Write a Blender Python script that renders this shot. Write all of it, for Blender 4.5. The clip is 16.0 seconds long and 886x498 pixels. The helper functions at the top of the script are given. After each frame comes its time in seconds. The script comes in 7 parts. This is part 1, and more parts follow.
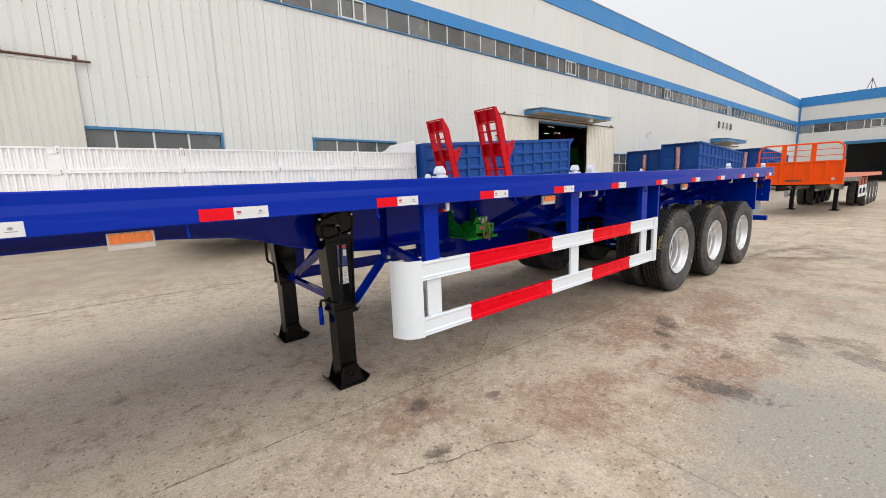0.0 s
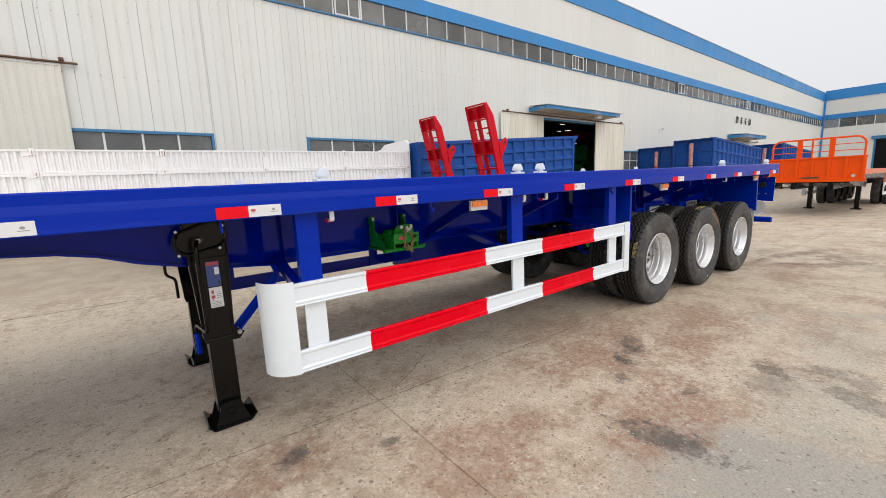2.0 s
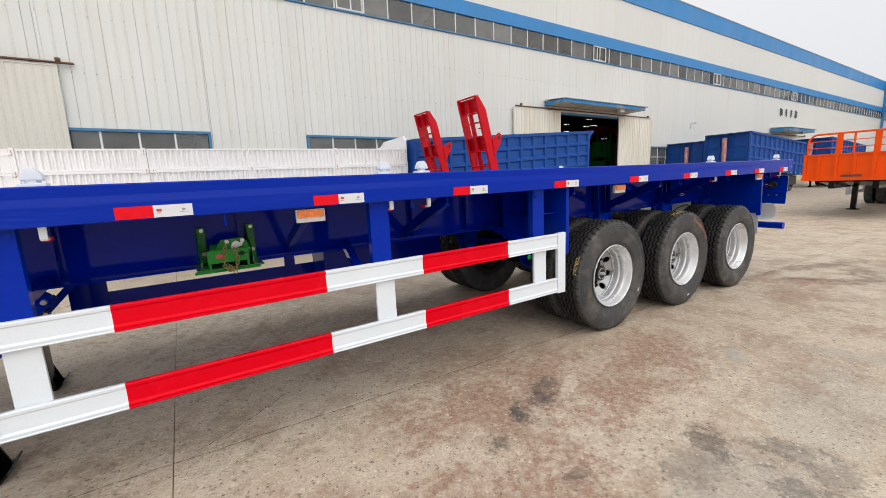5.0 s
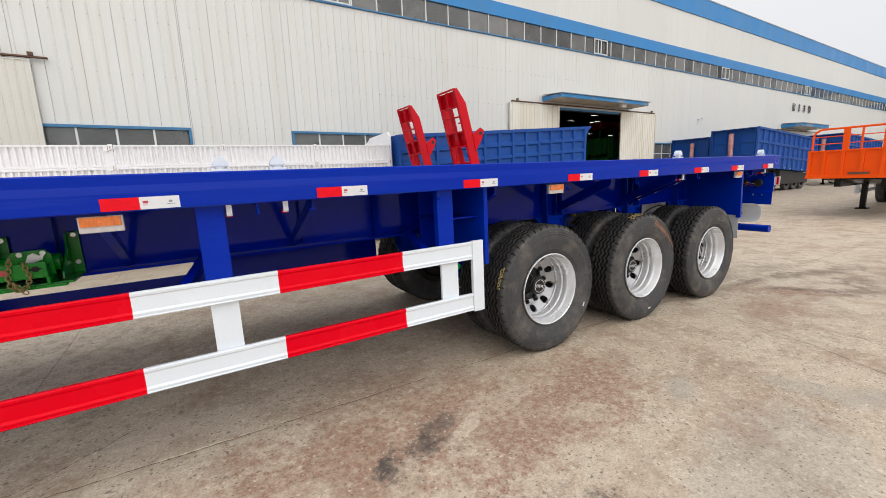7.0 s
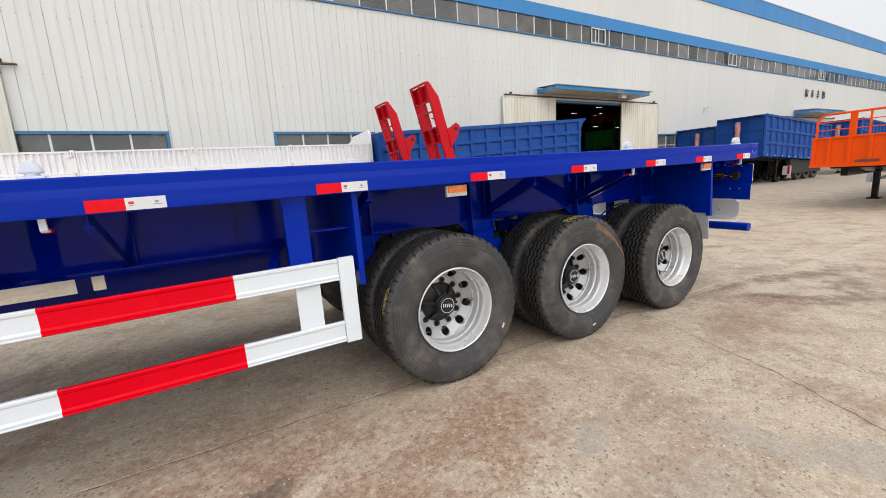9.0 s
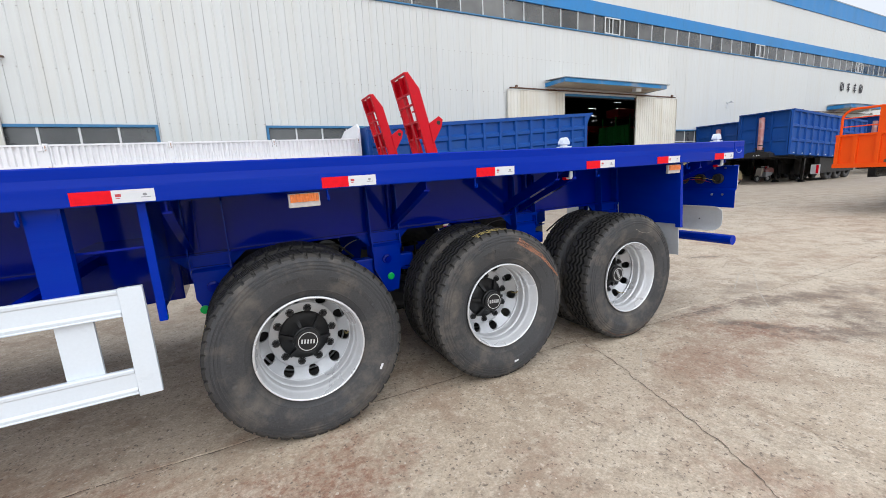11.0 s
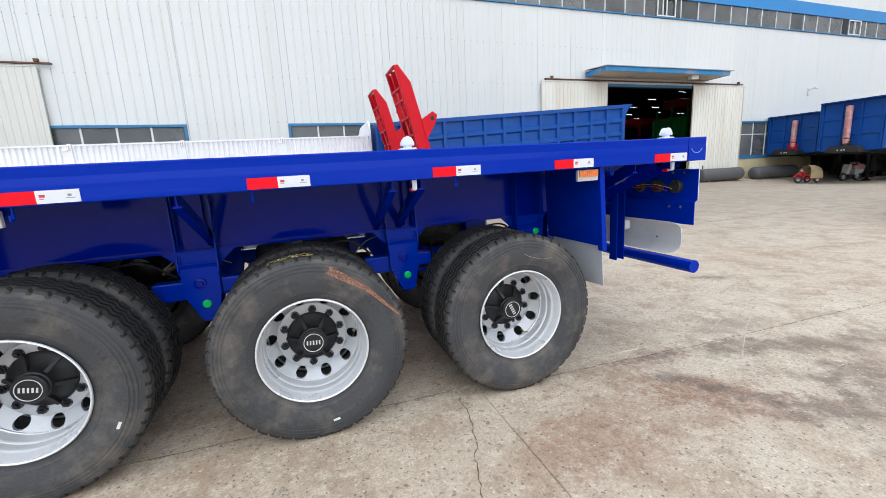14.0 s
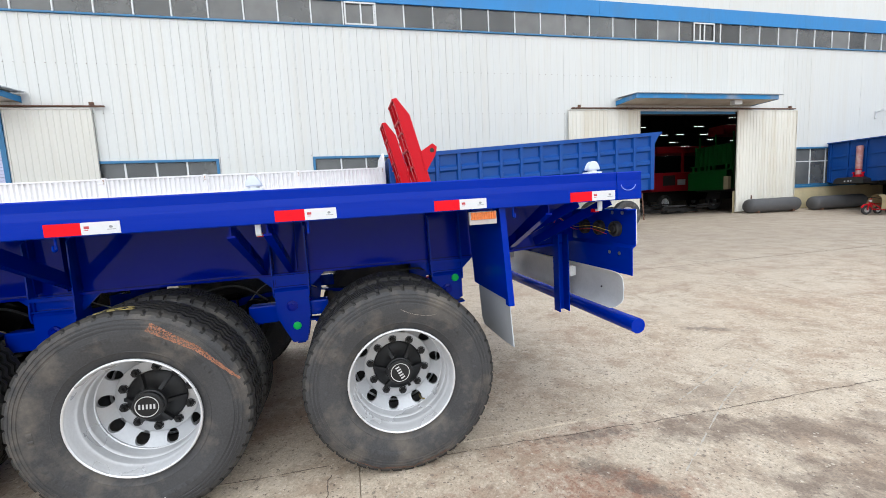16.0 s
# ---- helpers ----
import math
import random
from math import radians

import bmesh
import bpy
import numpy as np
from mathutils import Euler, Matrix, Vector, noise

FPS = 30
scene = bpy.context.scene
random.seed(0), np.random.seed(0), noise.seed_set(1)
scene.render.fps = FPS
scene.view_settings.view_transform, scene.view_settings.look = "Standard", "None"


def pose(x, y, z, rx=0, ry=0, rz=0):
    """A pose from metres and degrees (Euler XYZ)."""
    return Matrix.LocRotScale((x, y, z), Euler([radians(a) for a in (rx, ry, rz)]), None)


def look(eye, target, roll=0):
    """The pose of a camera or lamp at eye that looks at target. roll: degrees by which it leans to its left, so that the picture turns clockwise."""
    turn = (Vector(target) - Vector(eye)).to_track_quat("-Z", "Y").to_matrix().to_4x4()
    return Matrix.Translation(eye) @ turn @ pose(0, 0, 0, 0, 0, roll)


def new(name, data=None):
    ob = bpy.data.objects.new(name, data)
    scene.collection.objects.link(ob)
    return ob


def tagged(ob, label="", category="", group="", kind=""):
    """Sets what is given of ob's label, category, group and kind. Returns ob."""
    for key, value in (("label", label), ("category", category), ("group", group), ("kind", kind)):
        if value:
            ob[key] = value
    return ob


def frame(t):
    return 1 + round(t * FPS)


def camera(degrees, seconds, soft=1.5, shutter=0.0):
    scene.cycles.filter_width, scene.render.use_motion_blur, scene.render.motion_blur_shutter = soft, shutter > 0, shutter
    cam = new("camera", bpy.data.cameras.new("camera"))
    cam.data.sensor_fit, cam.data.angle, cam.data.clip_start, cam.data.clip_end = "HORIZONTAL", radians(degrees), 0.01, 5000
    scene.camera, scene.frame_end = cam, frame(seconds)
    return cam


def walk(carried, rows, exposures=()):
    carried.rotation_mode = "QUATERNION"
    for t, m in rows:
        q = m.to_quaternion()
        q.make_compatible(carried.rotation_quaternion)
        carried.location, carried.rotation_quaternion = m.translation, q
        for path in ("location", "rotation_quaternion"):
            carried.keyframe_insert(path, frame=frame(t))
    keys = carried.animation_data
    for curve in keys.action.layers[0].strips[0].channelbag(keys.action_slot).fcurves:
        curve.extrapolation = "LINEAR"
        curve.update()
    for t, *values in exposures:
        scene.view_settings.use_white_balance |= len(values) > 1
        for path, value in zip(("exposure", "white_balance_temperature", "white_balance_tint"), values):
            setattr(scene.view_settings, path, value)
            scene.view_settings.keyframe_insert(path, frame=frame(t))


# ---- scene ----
cam = camera(95.3, 16.0, soft=0.9)
PATH = [
    (0, (0.075, -0.003, 1.477), (1.316, 1.532, 1.16), -1.7),
    (0.5, (0.285, -0.016, 1.461), (1.507, 1.535, 1.141), -1.7),
    (1, (0.524, 0.011, 1.469), (1.731, 1.573, 1.149), -1.8),
    (1.5, (0.718, -0.014, 1.463), (1.913, 1.558, 1.146), -2.0),
    (2, (0.968, -0.082, 1.482), (2.153, 1.498, 1.163), -2.1),
    (2.5, (1.177, -0.123, 1.47), (2.349, 1.466, 1.153), -2.0),
    (3, (1.403, -0.086, 1.458), (2.557, 1.516, 1.14), -2.0),
    (3.5, (1.618, -0.073, 1.469), (2.748, 1.546, 1.152), -2.1),
    (4, (1.851, -0.12, 1.474), (2.958, 1.516, 1.157), -2.2),
    (6.5, (3.065, -0.226, 1.476), (4.089, 1.459, 1.14), -2.0),
    (7, (3.302, -0.215, 1.459), (4.326, 1.469, 1.121), -2.1),
    (7.5, (3.567, -0.179, 1.469), (4.591, 1.506, 1.132), -2.5),
    (8, (3.795, -0.194, 1.466), (4.811, 1.495, 1.126), -2.9),
    (8.5, (4.083, -0.245, 1.471), (5.081, 1.454, 1.128), -3.2),
    (9, (4.34, -0.214, 1.447), (5.316, 1.496, 1.099), -3.5),
    (11.5, (5.749, -0.125, 1.457), (6.61, 1.642, 1.085), -3.0),
    (12, (6.025, -0.159, 1.469), (6.841, 1.627, 1.091), -3.3),
    (12.5, (6.262, -0.155, 1.456), (7.022, 1.654, 1.069), -3.6),
    (13, (6.521, -0.083, 1.442), (7.231, 1.745, 1.047), -3.7),
    (13.5, (6.78, -0.074, 1.447), (7.447, 1.77, 1.052), -3.4),
    (14, (7.071, -0.127, 1.459), (7.71, 1.731, 1.086), -2.9),
    (14.5, (7.314, -0.08, 1.453), (7.927, 1.794, 1.119), -2.3),
    (15, (7.565, -0.008, 1.468), (8.145, 1.884, 1.177), -2.1),
    (15.5, (7.876, -0.03, 1.471), (8.4, 1.884, 1.221), -2.4),
    (16, (8.134, -0.057, 1.483), (8.579, 1.88, 1.259), -2.9),
]
walk(cam, [(t, look(eye, target, roll)) for t, eye, target, roll in PATH],
     [(0, -0.08, 6550, 10), (4, -0.08, 6550, 10), (9, -0.04, 6500, 10), (11.5, 0.05, 5950, 9), (14, 0.19, 5850, 8), (16, 0.23, 6000, 8)])

# ---- light ----
world = bpy.data.worlds.new("overcast_sky")
scene.world = world
world.use_nodes = True
wn, wl = world.node_tree.nodes, world.node_tree.links
sky = wn.new("ShaderNodeTexSky")
sky.sky_type, sky.sun_disc = "NISHITA", False
sky.sun_elevation, sky.sun_rotation = radians(42), radians(189)
sky.dust_density, sky.air_density = 6.0, 1.0
veil = wn.new("ShaderNodeHueSaturation")
veil.inputs["Saturation"].default_value = 0.16
cloud = wn.new("ShaderNodeMix")
cloud.data_type = "RGBA"
cloud.inputs[0].default_value = 0.88
cloud.inputs[7].default_value = (6.95, 7.05, 7.3, 1)
wl.new(sky.outputs[0], veil.inputs["Color"])
wl.new(veil.outputs[0], cloud.inputs[6])
around, height, fade, dim = wn.new("ShaderNodeTexCoord"), wn.new("ShaderNodeSeparateXYZ"), wn.new("ShaderNodeMapRange"), wn.new("ShaderNodeVectorMath")
fade.inputs[3].default_value, fade.inputs[4].default_value = 0.8, 1.14
dim.operation = "SCALE"
wl.new(around.outputs["Generated"], height.inputs[0])
wl.new(height.outputs[2], fade.inputs[0])
wl.new(cloud.outputs[2], dim.inputs[0])
wl.new(fade.outputs[0], dim.inputs["Scale"])
wl.new(dim.outputs[0], wn["Background"].inputs[0])
wn["Background"].inputs[1].default_value = 0.155

sun = new("sun", bpy.data.lights.new("sun", "SUN"))
sun.data.energy, sun.data.angle, sun.data.color = 1.5, radians(100), (1.0, 0.965, 0.92)
sun.matrix_world = look((0, 0, 24), (4, 26, 0))

# ---- materials ----


def material(name, color, rough=0.5, metal=0.0, vary=0.12, scale=3.0, fine=60.0, bump=0.0, dirt=None, dirt_amount=0.0,
             dirt_scale=1.5, stretch=(1, 1, 1), coat=0.0, piece=0.0, spec=0.5):
    """Paint or stone: a base colour that drifts at two scales, patches of dirt, fine relief, and a shade for each piece."""
    m = bpy.data.materials.new(name)
    m.use_nodes = True
    n, l = m.node_tree.nodes, m.node_tree.links
    b = n["Principled BSDF"]
    b.inputs["Roughness"].default_value, b.inputs["Metallic"].default_value = rough, metal
    b.inputs["Coat Weight"].default_value, b.inputs["Coat Roughness"].default_value = coat, 0.08
    b.inputs["Specular IOR Level"].default_value = spec
    tc = n.new("ShaderNodeTexCoord")
    mp = n.new("ShaderNodeMapping")
    mp.inputs["Scale"].default_value = stretch
    geo = n.new("ShaderNodeNewGeometry")
    l.new(geo.outputs["Position"], mp.inputs["Vector"])
    big, small = n.new("ShaderNodeTexNoise"), n.new("ShaderNodeTexNoise")
    for t, s, d in ((big, scale, 5), (small, fine, 3)):
        t.inputs["Scale"].default_value, t.inputs["Detail"].default_value = s, d
        l.new(mp.outputs[0], t.inputs["Vector"])
    add = n.new("ShaderNodeMath")
    add.operation = "ADD"
    l.new(big.outputs[0], add.inputs[0])
    l.new(small.outputs[0], add.inputs[1])
    rng = n.new("ShaderNodeMapRange")
    rng.inputs[1].default_value, rng.inputs[2].default_value = 0.6, 1.4
    rng.inputs[3].default_value, rng.inputs[4].default_value = 1 - vary, 1 + vary
    l.new(add.outputs[0], rng.inputs[0])
    shade = rng.outputs[0]
    if piece:
        info = n.new("ShaderNodeObjectInfo")
        pr = n.new("ShaderNodeMapRange")
        pr.inputs[3].default_value, pr.inputs[4].default_value = 1 - piece, 1 + piece
        l.new(info.outputs["Random"], pr.inputs[0])
        mul = n.new("ShaderNodeMath")
        mul.operation = "MULTIPLY"
        l.new(shade, mul.inputs[0])
        l.new(pr.outputs[0], mul.inputs[1])
        shade = mul.outputs[0]
    tone = n.new("ShaderNodeVectorMath")
    tone.operation = "SCALE"
    tone.inputs[0].default_value = color
    l.new(shade, tone.inputs["Scale"])
    out = tone.outputs[0]
    if dirt:
        dn = n.new("ShaderNodeTexNoise")
        dn.inputs["Scale"].default_value, dn.inputs["Detail"].default_value, dn.inputs["Roughness"].default_value = dirt_scale, 9, 0.65
        l.new(mp.outputs[0], dn.inputs["Vector"])
        dr = n.new("ShaderNodeMapRange")
        dr.inputs[1].default_value, dr.inputs[2].default_value, dr.inputs[4].default_value = 0.48, 0.72, dirt_amount
        l.new(dn.outputs[0], dr.inputs[0])
        mx = n.new("ShaderNodeMix")
        mx.data_type = "RGBA"
        mx.inputs[7].default_value = (*dirt, 1)
        l.new(dr.outputs[0], mx.inputs[0])
        l.new(out, mx.inputs[6])
        out = mx.outputs[2]
    l.new(out, b.inputs["Base Color"])
    rr = n.new("ShaderNodeMapRange")
    rr.inputs[1].default_value, rr.inputs[2].default_value = 0.3, 0.7
    rr.inputs[3].default_value, rr.inputs[4].default_value = max(rough - 0.08, 0.02), min(rough + 0.1, 1)
    l.new(big.outputs[0], rr.inputs[0])
    l.new(rr.outputs[0], b.inputs["Roughness"])
    if bump:
        bp = n.new("ShaderNodeBump")
        bp.inputs["Strength"].default_value, bp.inputs["Distance"].default_value = 0.6, bump
        l.new(add.outputs[0], bp.inputs["Height"])
        l.new(bp.outputs[0], b.inputs["Normal"])
    return m


def dusty_glass(name, tint, dust, share):
    """A window pane: part clear, part film of dust, with the gloss of glass."""
    m = bpy.data.materials.new(name)
    m.use_nodes = True
    n, l = m.node_tree.nodes, m.node_tree.links
    clear, film, gloss = n.new("ShaderNodeBsdfTransparent"), n.new("ShaderNodeBsdfDiffuse"), n.new("ShaderNodeBsdfGlossy")
    clear.inputs[0].default_value, gloss.inputs["Roughness"].default_value = (*tint, 1), 0.04
    geo, spots, ramp = n.new("ShaderNodeNewGeometry"), n.new("ShaderNodeTexNoise"), n.new("ShaderNodeMapRange")
    spots.inputs["Scale"].default_value, spots.inputs["Detail"].default_value = 1.3, 6
    ramp.inputs[3].default_value, ramp.inputs[4].default_value = share - 0.25, share + 0.25
    l.new(geo.outputs["Position"], spots.inputs["Vector"])
    l.new(spots.outputs[0], ramp.inputs[0])
    info, each, both = n.new("ShaderNodeObjectInfo"), n.new("ShaderNodeMapRange"), n.new("ShaderNodeMath")
    each.inputs[3].default_value, each.inputs[4].default_value = -0.2, 0.2
    l.new(info.outputs["Random"], each.inputs[0])
    l.new(ramp.outputs[0], both.inputs[0])
    l.new(each.outputs[0], both.inputs[1])
    film.inputs[0].default_value = (*dust, 1)
    body, top, fres = n.new("ShaderNodeMixShader"), n.new("ShaderNodeMixShader"), n.new("ShaderNodeFresnel")
    fres.inputs[0].default_value = 1.5
    l.new(both.outputs[0], body.inputs[0])
    l.new(clear.outputs[0], body.inputs[1])
    l.new(film.outputs[0], body.inputs[2])
    l.new(fres.outputs[0], top.inputs[0])
    l.new(body.outputs[0], top.inputs[1])
    l.new(gloss.outputs[0], top.inputs[2])
    l.new(top.outputs[0], n["Material Output"].inputs[0])
    return m


def glowing(name, color, strength):
    m = bpy.data.materials.new(name)
    m.use_nodes = True
    b = m.node_tree.nodes["Principled BSDF"]
    b.inputs["Base Color"].default_value = b.inputs["Emission Color"].default_value = (*color, 1)
    b.inputs["Emission Strength"].default_value = strength
    return m


BLUE = material("blue_gloss_paint", (0.0, 0.021, 0.34), 0.12, 0, 0.06, 0.9, 5, 0.0035, (0.0, 0.028, 0.32), 0.4, 2.5, (0.35, 1, 4.5), spec=0.14)
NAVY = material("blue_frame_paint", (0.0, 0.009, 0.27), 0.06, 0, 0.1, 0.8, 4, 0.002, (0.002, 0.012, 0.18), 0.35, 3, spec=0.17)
WHITE = material("white_gloss_paint", (0.71, 0.76, 0.81), 0.3, 0, 0.03, 2, 80, 0.0005, (0.66, 0.67, 0.67), 0.2, 3, spec=0.3)
RED = material("red_gloss_paint", (0.7, 0.0, 0.011), 0.26, 0, 0.06, 2, 80, 0.0005, spec=0.1)
REFLECT_RED = material("red_reflector_foil", (0.72, 0.002, 0.012), 0.45, 0, 0.12, 40, 400, spec=0.15)
REFLECT_WHITE = material("white_reflector_foil", (0.66, 0.67, 0.69), 0.4, 0, 0.04, 40, 400)
FOIL_MARK = material("foil_print", (0.45, 0.05, 0.06), 0.5)
FOIL_GREY = material("foil_grey_print", (0.25, 0.25, 0.27), 0.5)
BLACK = material("black_semi_gloss_paint", (0.003, 0.003, 0.0033), 0.16, 0, 0.2, 4, 40, 0.0008, (0.018, 0.015, 0.013), 0.35, 3, spec=0.22)
RUBBER = material("tyre_rubber", (0.055, 0.055, 0.057), 0.6, 0, 0.25, 6, 120, 0.001, (0.19, 0.165, 0.135), 0.7, 5, spec=0.25)
TREAD = material("tread_rubber", (0.036, 0.035, 0.034), 0.65, 0, 0.3, 5, 90, 0.001, (0.1, 0.085, 0.068), 0.4, 7, spec=0.2)
# Near-black rubber that paints the shade down in the tread grooves.
GROOVE = material("shaded_groove_rubber", (0.014, 0.014, 0.0145), 0.7, 0, 0.2, 8, 90, 0.0, spec=0.15)
RUBBER_SOFT = material("dark_rubber", (0.02, 0.02, 0.021), 0.6, 0, 0.2, 5, 100, 0.001)
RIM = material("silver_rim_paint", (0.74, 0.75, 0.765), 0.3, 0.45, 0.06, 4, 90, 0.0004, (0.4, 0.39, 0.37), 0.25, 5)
# Darker copy of the rim paint: shade inside the barrel put into colour.
DISC_SHADED = material("shaded_disc_paint", (0.45, 0.46, 0.475), 0.36, 0.4, 0.06, 4, 90, 0.0004, (0.33, 0.32, 0.3), 0.25, 5)
DRUM = material("cast_iron", (0.03, 0.028, 0.027), 0.6, 0.4, 0.3, 8, 80, 0.001)
HUB = material("dusty_black_hub_paint", (0.014, 0.0145, 0.0155), 0.38, 0, 0.25, 6, 60, 0.0008, (0.04, 0.038, 0.036), 0.35, 5, spec=0.3)
CAPWHITE = material("hub_cap_white", (0.6, 0.6, 0.6), 0.4)
AMBER = material("amber_lens", (0.72, 0.19, 0.04), 0.2, 0, 0.2, 60, 300, 0.0006, coat=0.5)
LENS = material("clear_lens", (0.5, 0.47, 0.46), 0.2, 0, 0.12, 50, 200, coat=0.5)
GREEN = material("green_gloss_paint", (0.004, 0.19, 0.012), 0.25, 0, 0.12, 8, 90, 0.0005, (0.01, 0.1, 0.02), 0.3, 6, spec=0.3)
GREEN_DOT = material("green_plastic", (0.0, 0.55, 0.09), 0.4)
BRASS = material("yellow_chain_steel", (0.26, 0.21, 0.08), 0.4, 0.5)
STEEL = material("bare_steel", (0.45, 0.45, 0.44), 0.35, 0.9, 0.15, 8, 80)
GALV = material("galvanised_sheet", (0.68, 0.7, 0.71), 0.42, 0.2, 0.06, 4, 60, 0.0005, (0.45, 0.45, 0.44), 0.3, 5)
FLAP = material("grey_plastic_flap", (0.5, 0.52, 0.55), 0.5, 0, 0.05, 4, 60, 0.0004, (0.4, 0.4, 0.4), 0.3, 5)
CHALK = material("orange_chalk", (0.33, 0.15, 0.09), 0.95, 0, 0.3, 30, 160)
YELLOW_CHALK = material("yellow_chalk", (0.46, 0.36, 0.12), 0.95, 0, 0.3, 30, 160)
WELD = material("bright_weld_scratch", (0.2, 0.3, 0.75), 0.4)
LATCH = material("rusty_white_latch", (0.5, 0.36, 0.28), 0.7, 0, 0.25, 8, 60)
STICKER_BLUE = material("sticker_blue", (0.03, 0.06, 0.24), 0.4)
WIRE_Y = material("yellow_wire", (0.6, 0.45, 0.04), 0.5)
WIRE_R = material("red_wire", (0.5, 0.02, 0.02), 0.5)
CLAD = material("white_wall_sheet", (0.63, 0.64, 0.62), 0.45, 0, 0.03, 0.5, 8, 0.0, (0.6, 0.57, 0.5), 0.4, 2.2, (1.6, 1, 0.06), piece=0.025)
OLD_TAN = material("old_tan_door_sheet", (0.63, 0.615, 0.56), 0.5, 0, 0.05, 0.6, 8, 0.0, (0.48, 0.43, 0.33), 0.4, 1.4, (1.4, 1, 0.08))
CLAD_TAN = material("weathered_door_sheet", (0.7, 0.68, 0.61), 0.5, 0, 0.05, 0.6, 8, 0.0, (0.5, 0.42, 0.28), 0.5, 1.4, (1.4, 1, 0.08), piece=0.02)
JOINT = material("sheet_overlap_shadow_gap", (0.2, 0.19, 0.18), 0.8)
TRIM = material("blue_wall_trim", (0.02, 0.2, 0.5), 0.45, 0, 0.07, 0.8, 12, 0.0, (0.05, 0.16, 0.3), 0.35, 0.9, (1, 1, 0.3))
WORN_TRIM = material("peeling_blue_edge", (0.02, 0.2, 0.46), 0.55, 0, 0.1, 0.8, 20, 0.0, (0.36, 0.33, 0.28), 1.0, 0.55, (1, 1, 0.8))
FRAME_BLUE = material("blue_window_frame", (0.03, 0.16, 0.33), 0.45, 0, 0.1, 2, 30)
FRAME_WHITE = material("white_window_frame", (0.64, 0.65, 0.65), 0.4, 0, 0.05)
PLASTER = material("cream_plaster", (0.55, 0.47, 0.28), 0.85, 0, 0.1, 1.2, 40, 0.002, (0.3, 0.26, 0.18), 0.5, 1.0)
RUST = material("rusty_steel", (0.14, 0.075, 0.05), 0.8, 0.2, 0.3, 6, 60, 0.001)
SIGN_DARK = material("dark_sign_letters", (0.03, 0.03, 0.04), 0.5)
SHUTTER = material("pale_lilac_shutter", (0.55, 0.55, 0.72), 0.5, 0, 0.05)
TARP = material("tan_tarpaulin", (0.36, 0.28, 0.15), 0.85, 0, 0.2, 6, 60, 0.002, (0.22, 0.17, 0.1), 0.5, 4)
SOFFIT = material("stained_canopy_underside", (0.5, 0.45, 0.38), 0.8, 0, 0.1, 1, 20, 0.0, (0.25, 0.17, 0.1), 0.6, 1.2)
ROOF = material("grey_roof_sheet", (0.4, 0.42, 0.44), 0.55, 0.2, 0.1)
DARK_HALL = material("dark_hall_surface", (0.05, 0.05, 0.052), 0.9, 0, 0.25, 0.6, 10)
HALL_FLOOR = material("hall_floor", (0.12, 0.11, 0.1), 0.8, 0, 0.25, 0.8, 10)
DUMP = material("blue_tipper_paint", (0.007, 0.062, 0.29), 0.4, 0, 0.12, 1.2, 30, 0.0006, (0.02, 0.08, 0.24), 0.45, 1.6, spec=0.25)
RAMP_RED = material("red_ramp_paint", (0.55, 0.0, 0.01), 0.4, 0, 0.14, 3, 50, 0.0006, (0.3, 0.01, 0.02), 0.4, 3, spec=0.2)
FENCE_WHITE = material("white_stake_side_paint", (0.87, 0.86, 0.875), 0.5, 0, 0.03, 2, 40, 0.0, (0.74, 0.72, 0.72), 0.3, 1.5)
ORANGE = material("orange_gloss_paint", (0.84, 0.085, 0.001), 0.4, 0, 0.07, 2, 50, 0.0005, spec=0.2)
DECK_RED = material("red_oxide_deck", (0.62, 0.2, 0.13), 0.55, 0, 0.12, 2, 40)
TANK = material("grey_tank_paint", (0.075, 0.075, 0.078), 0.6, 0, 0.15, 3, 40, 0.001, (0.12, 0.11, 0.1), 0.4, 2)
CHROME = material("worn_cylinder_tube", (0.46, 0.2, 0.19), 0.4, 0.2, 0.25, 4, 60, 0.0, (0.5, 0.45, 0.45), 0.8, 4)
DULL_GREEN = material("dull_green_body_paint", (0.004, 0.1, 0.014), 0.5, 0, 0.2, 3, 40)
DULL_RED = material("dull_red_body_paint", (0.4, 0.004, 0.015), 0.5, 0, 0.2, 3, 40)
OFFCUT = material("dark_scrap_steel", (0.03, 0.028, 0.027), 0.7, 0.2, 0.4, 6, 60)
GLASS = dusty_glass("window_glass", (0.5, 0.53, 0.54), (0.27, 0.27, 0.26), 0.45)
GLASS_LOW = dusty_glass("lower_window_glass", (0.45, 0.48, 0.5), (0.2, 0.21, 0.21), 0.5)
LAMP = glowing("hall_tube_light", (1.0, 0.98, 0.92), 4.0)
CHALK_PALE = material("pale_scratch", (0.46, 0.42, 0.36), 0.95, 0, 0.2, 20, 100)
CRACK = material("crack_filler", (0.13, 0.1, 0.078), 0.95, 0, 0.4, 12, 80)

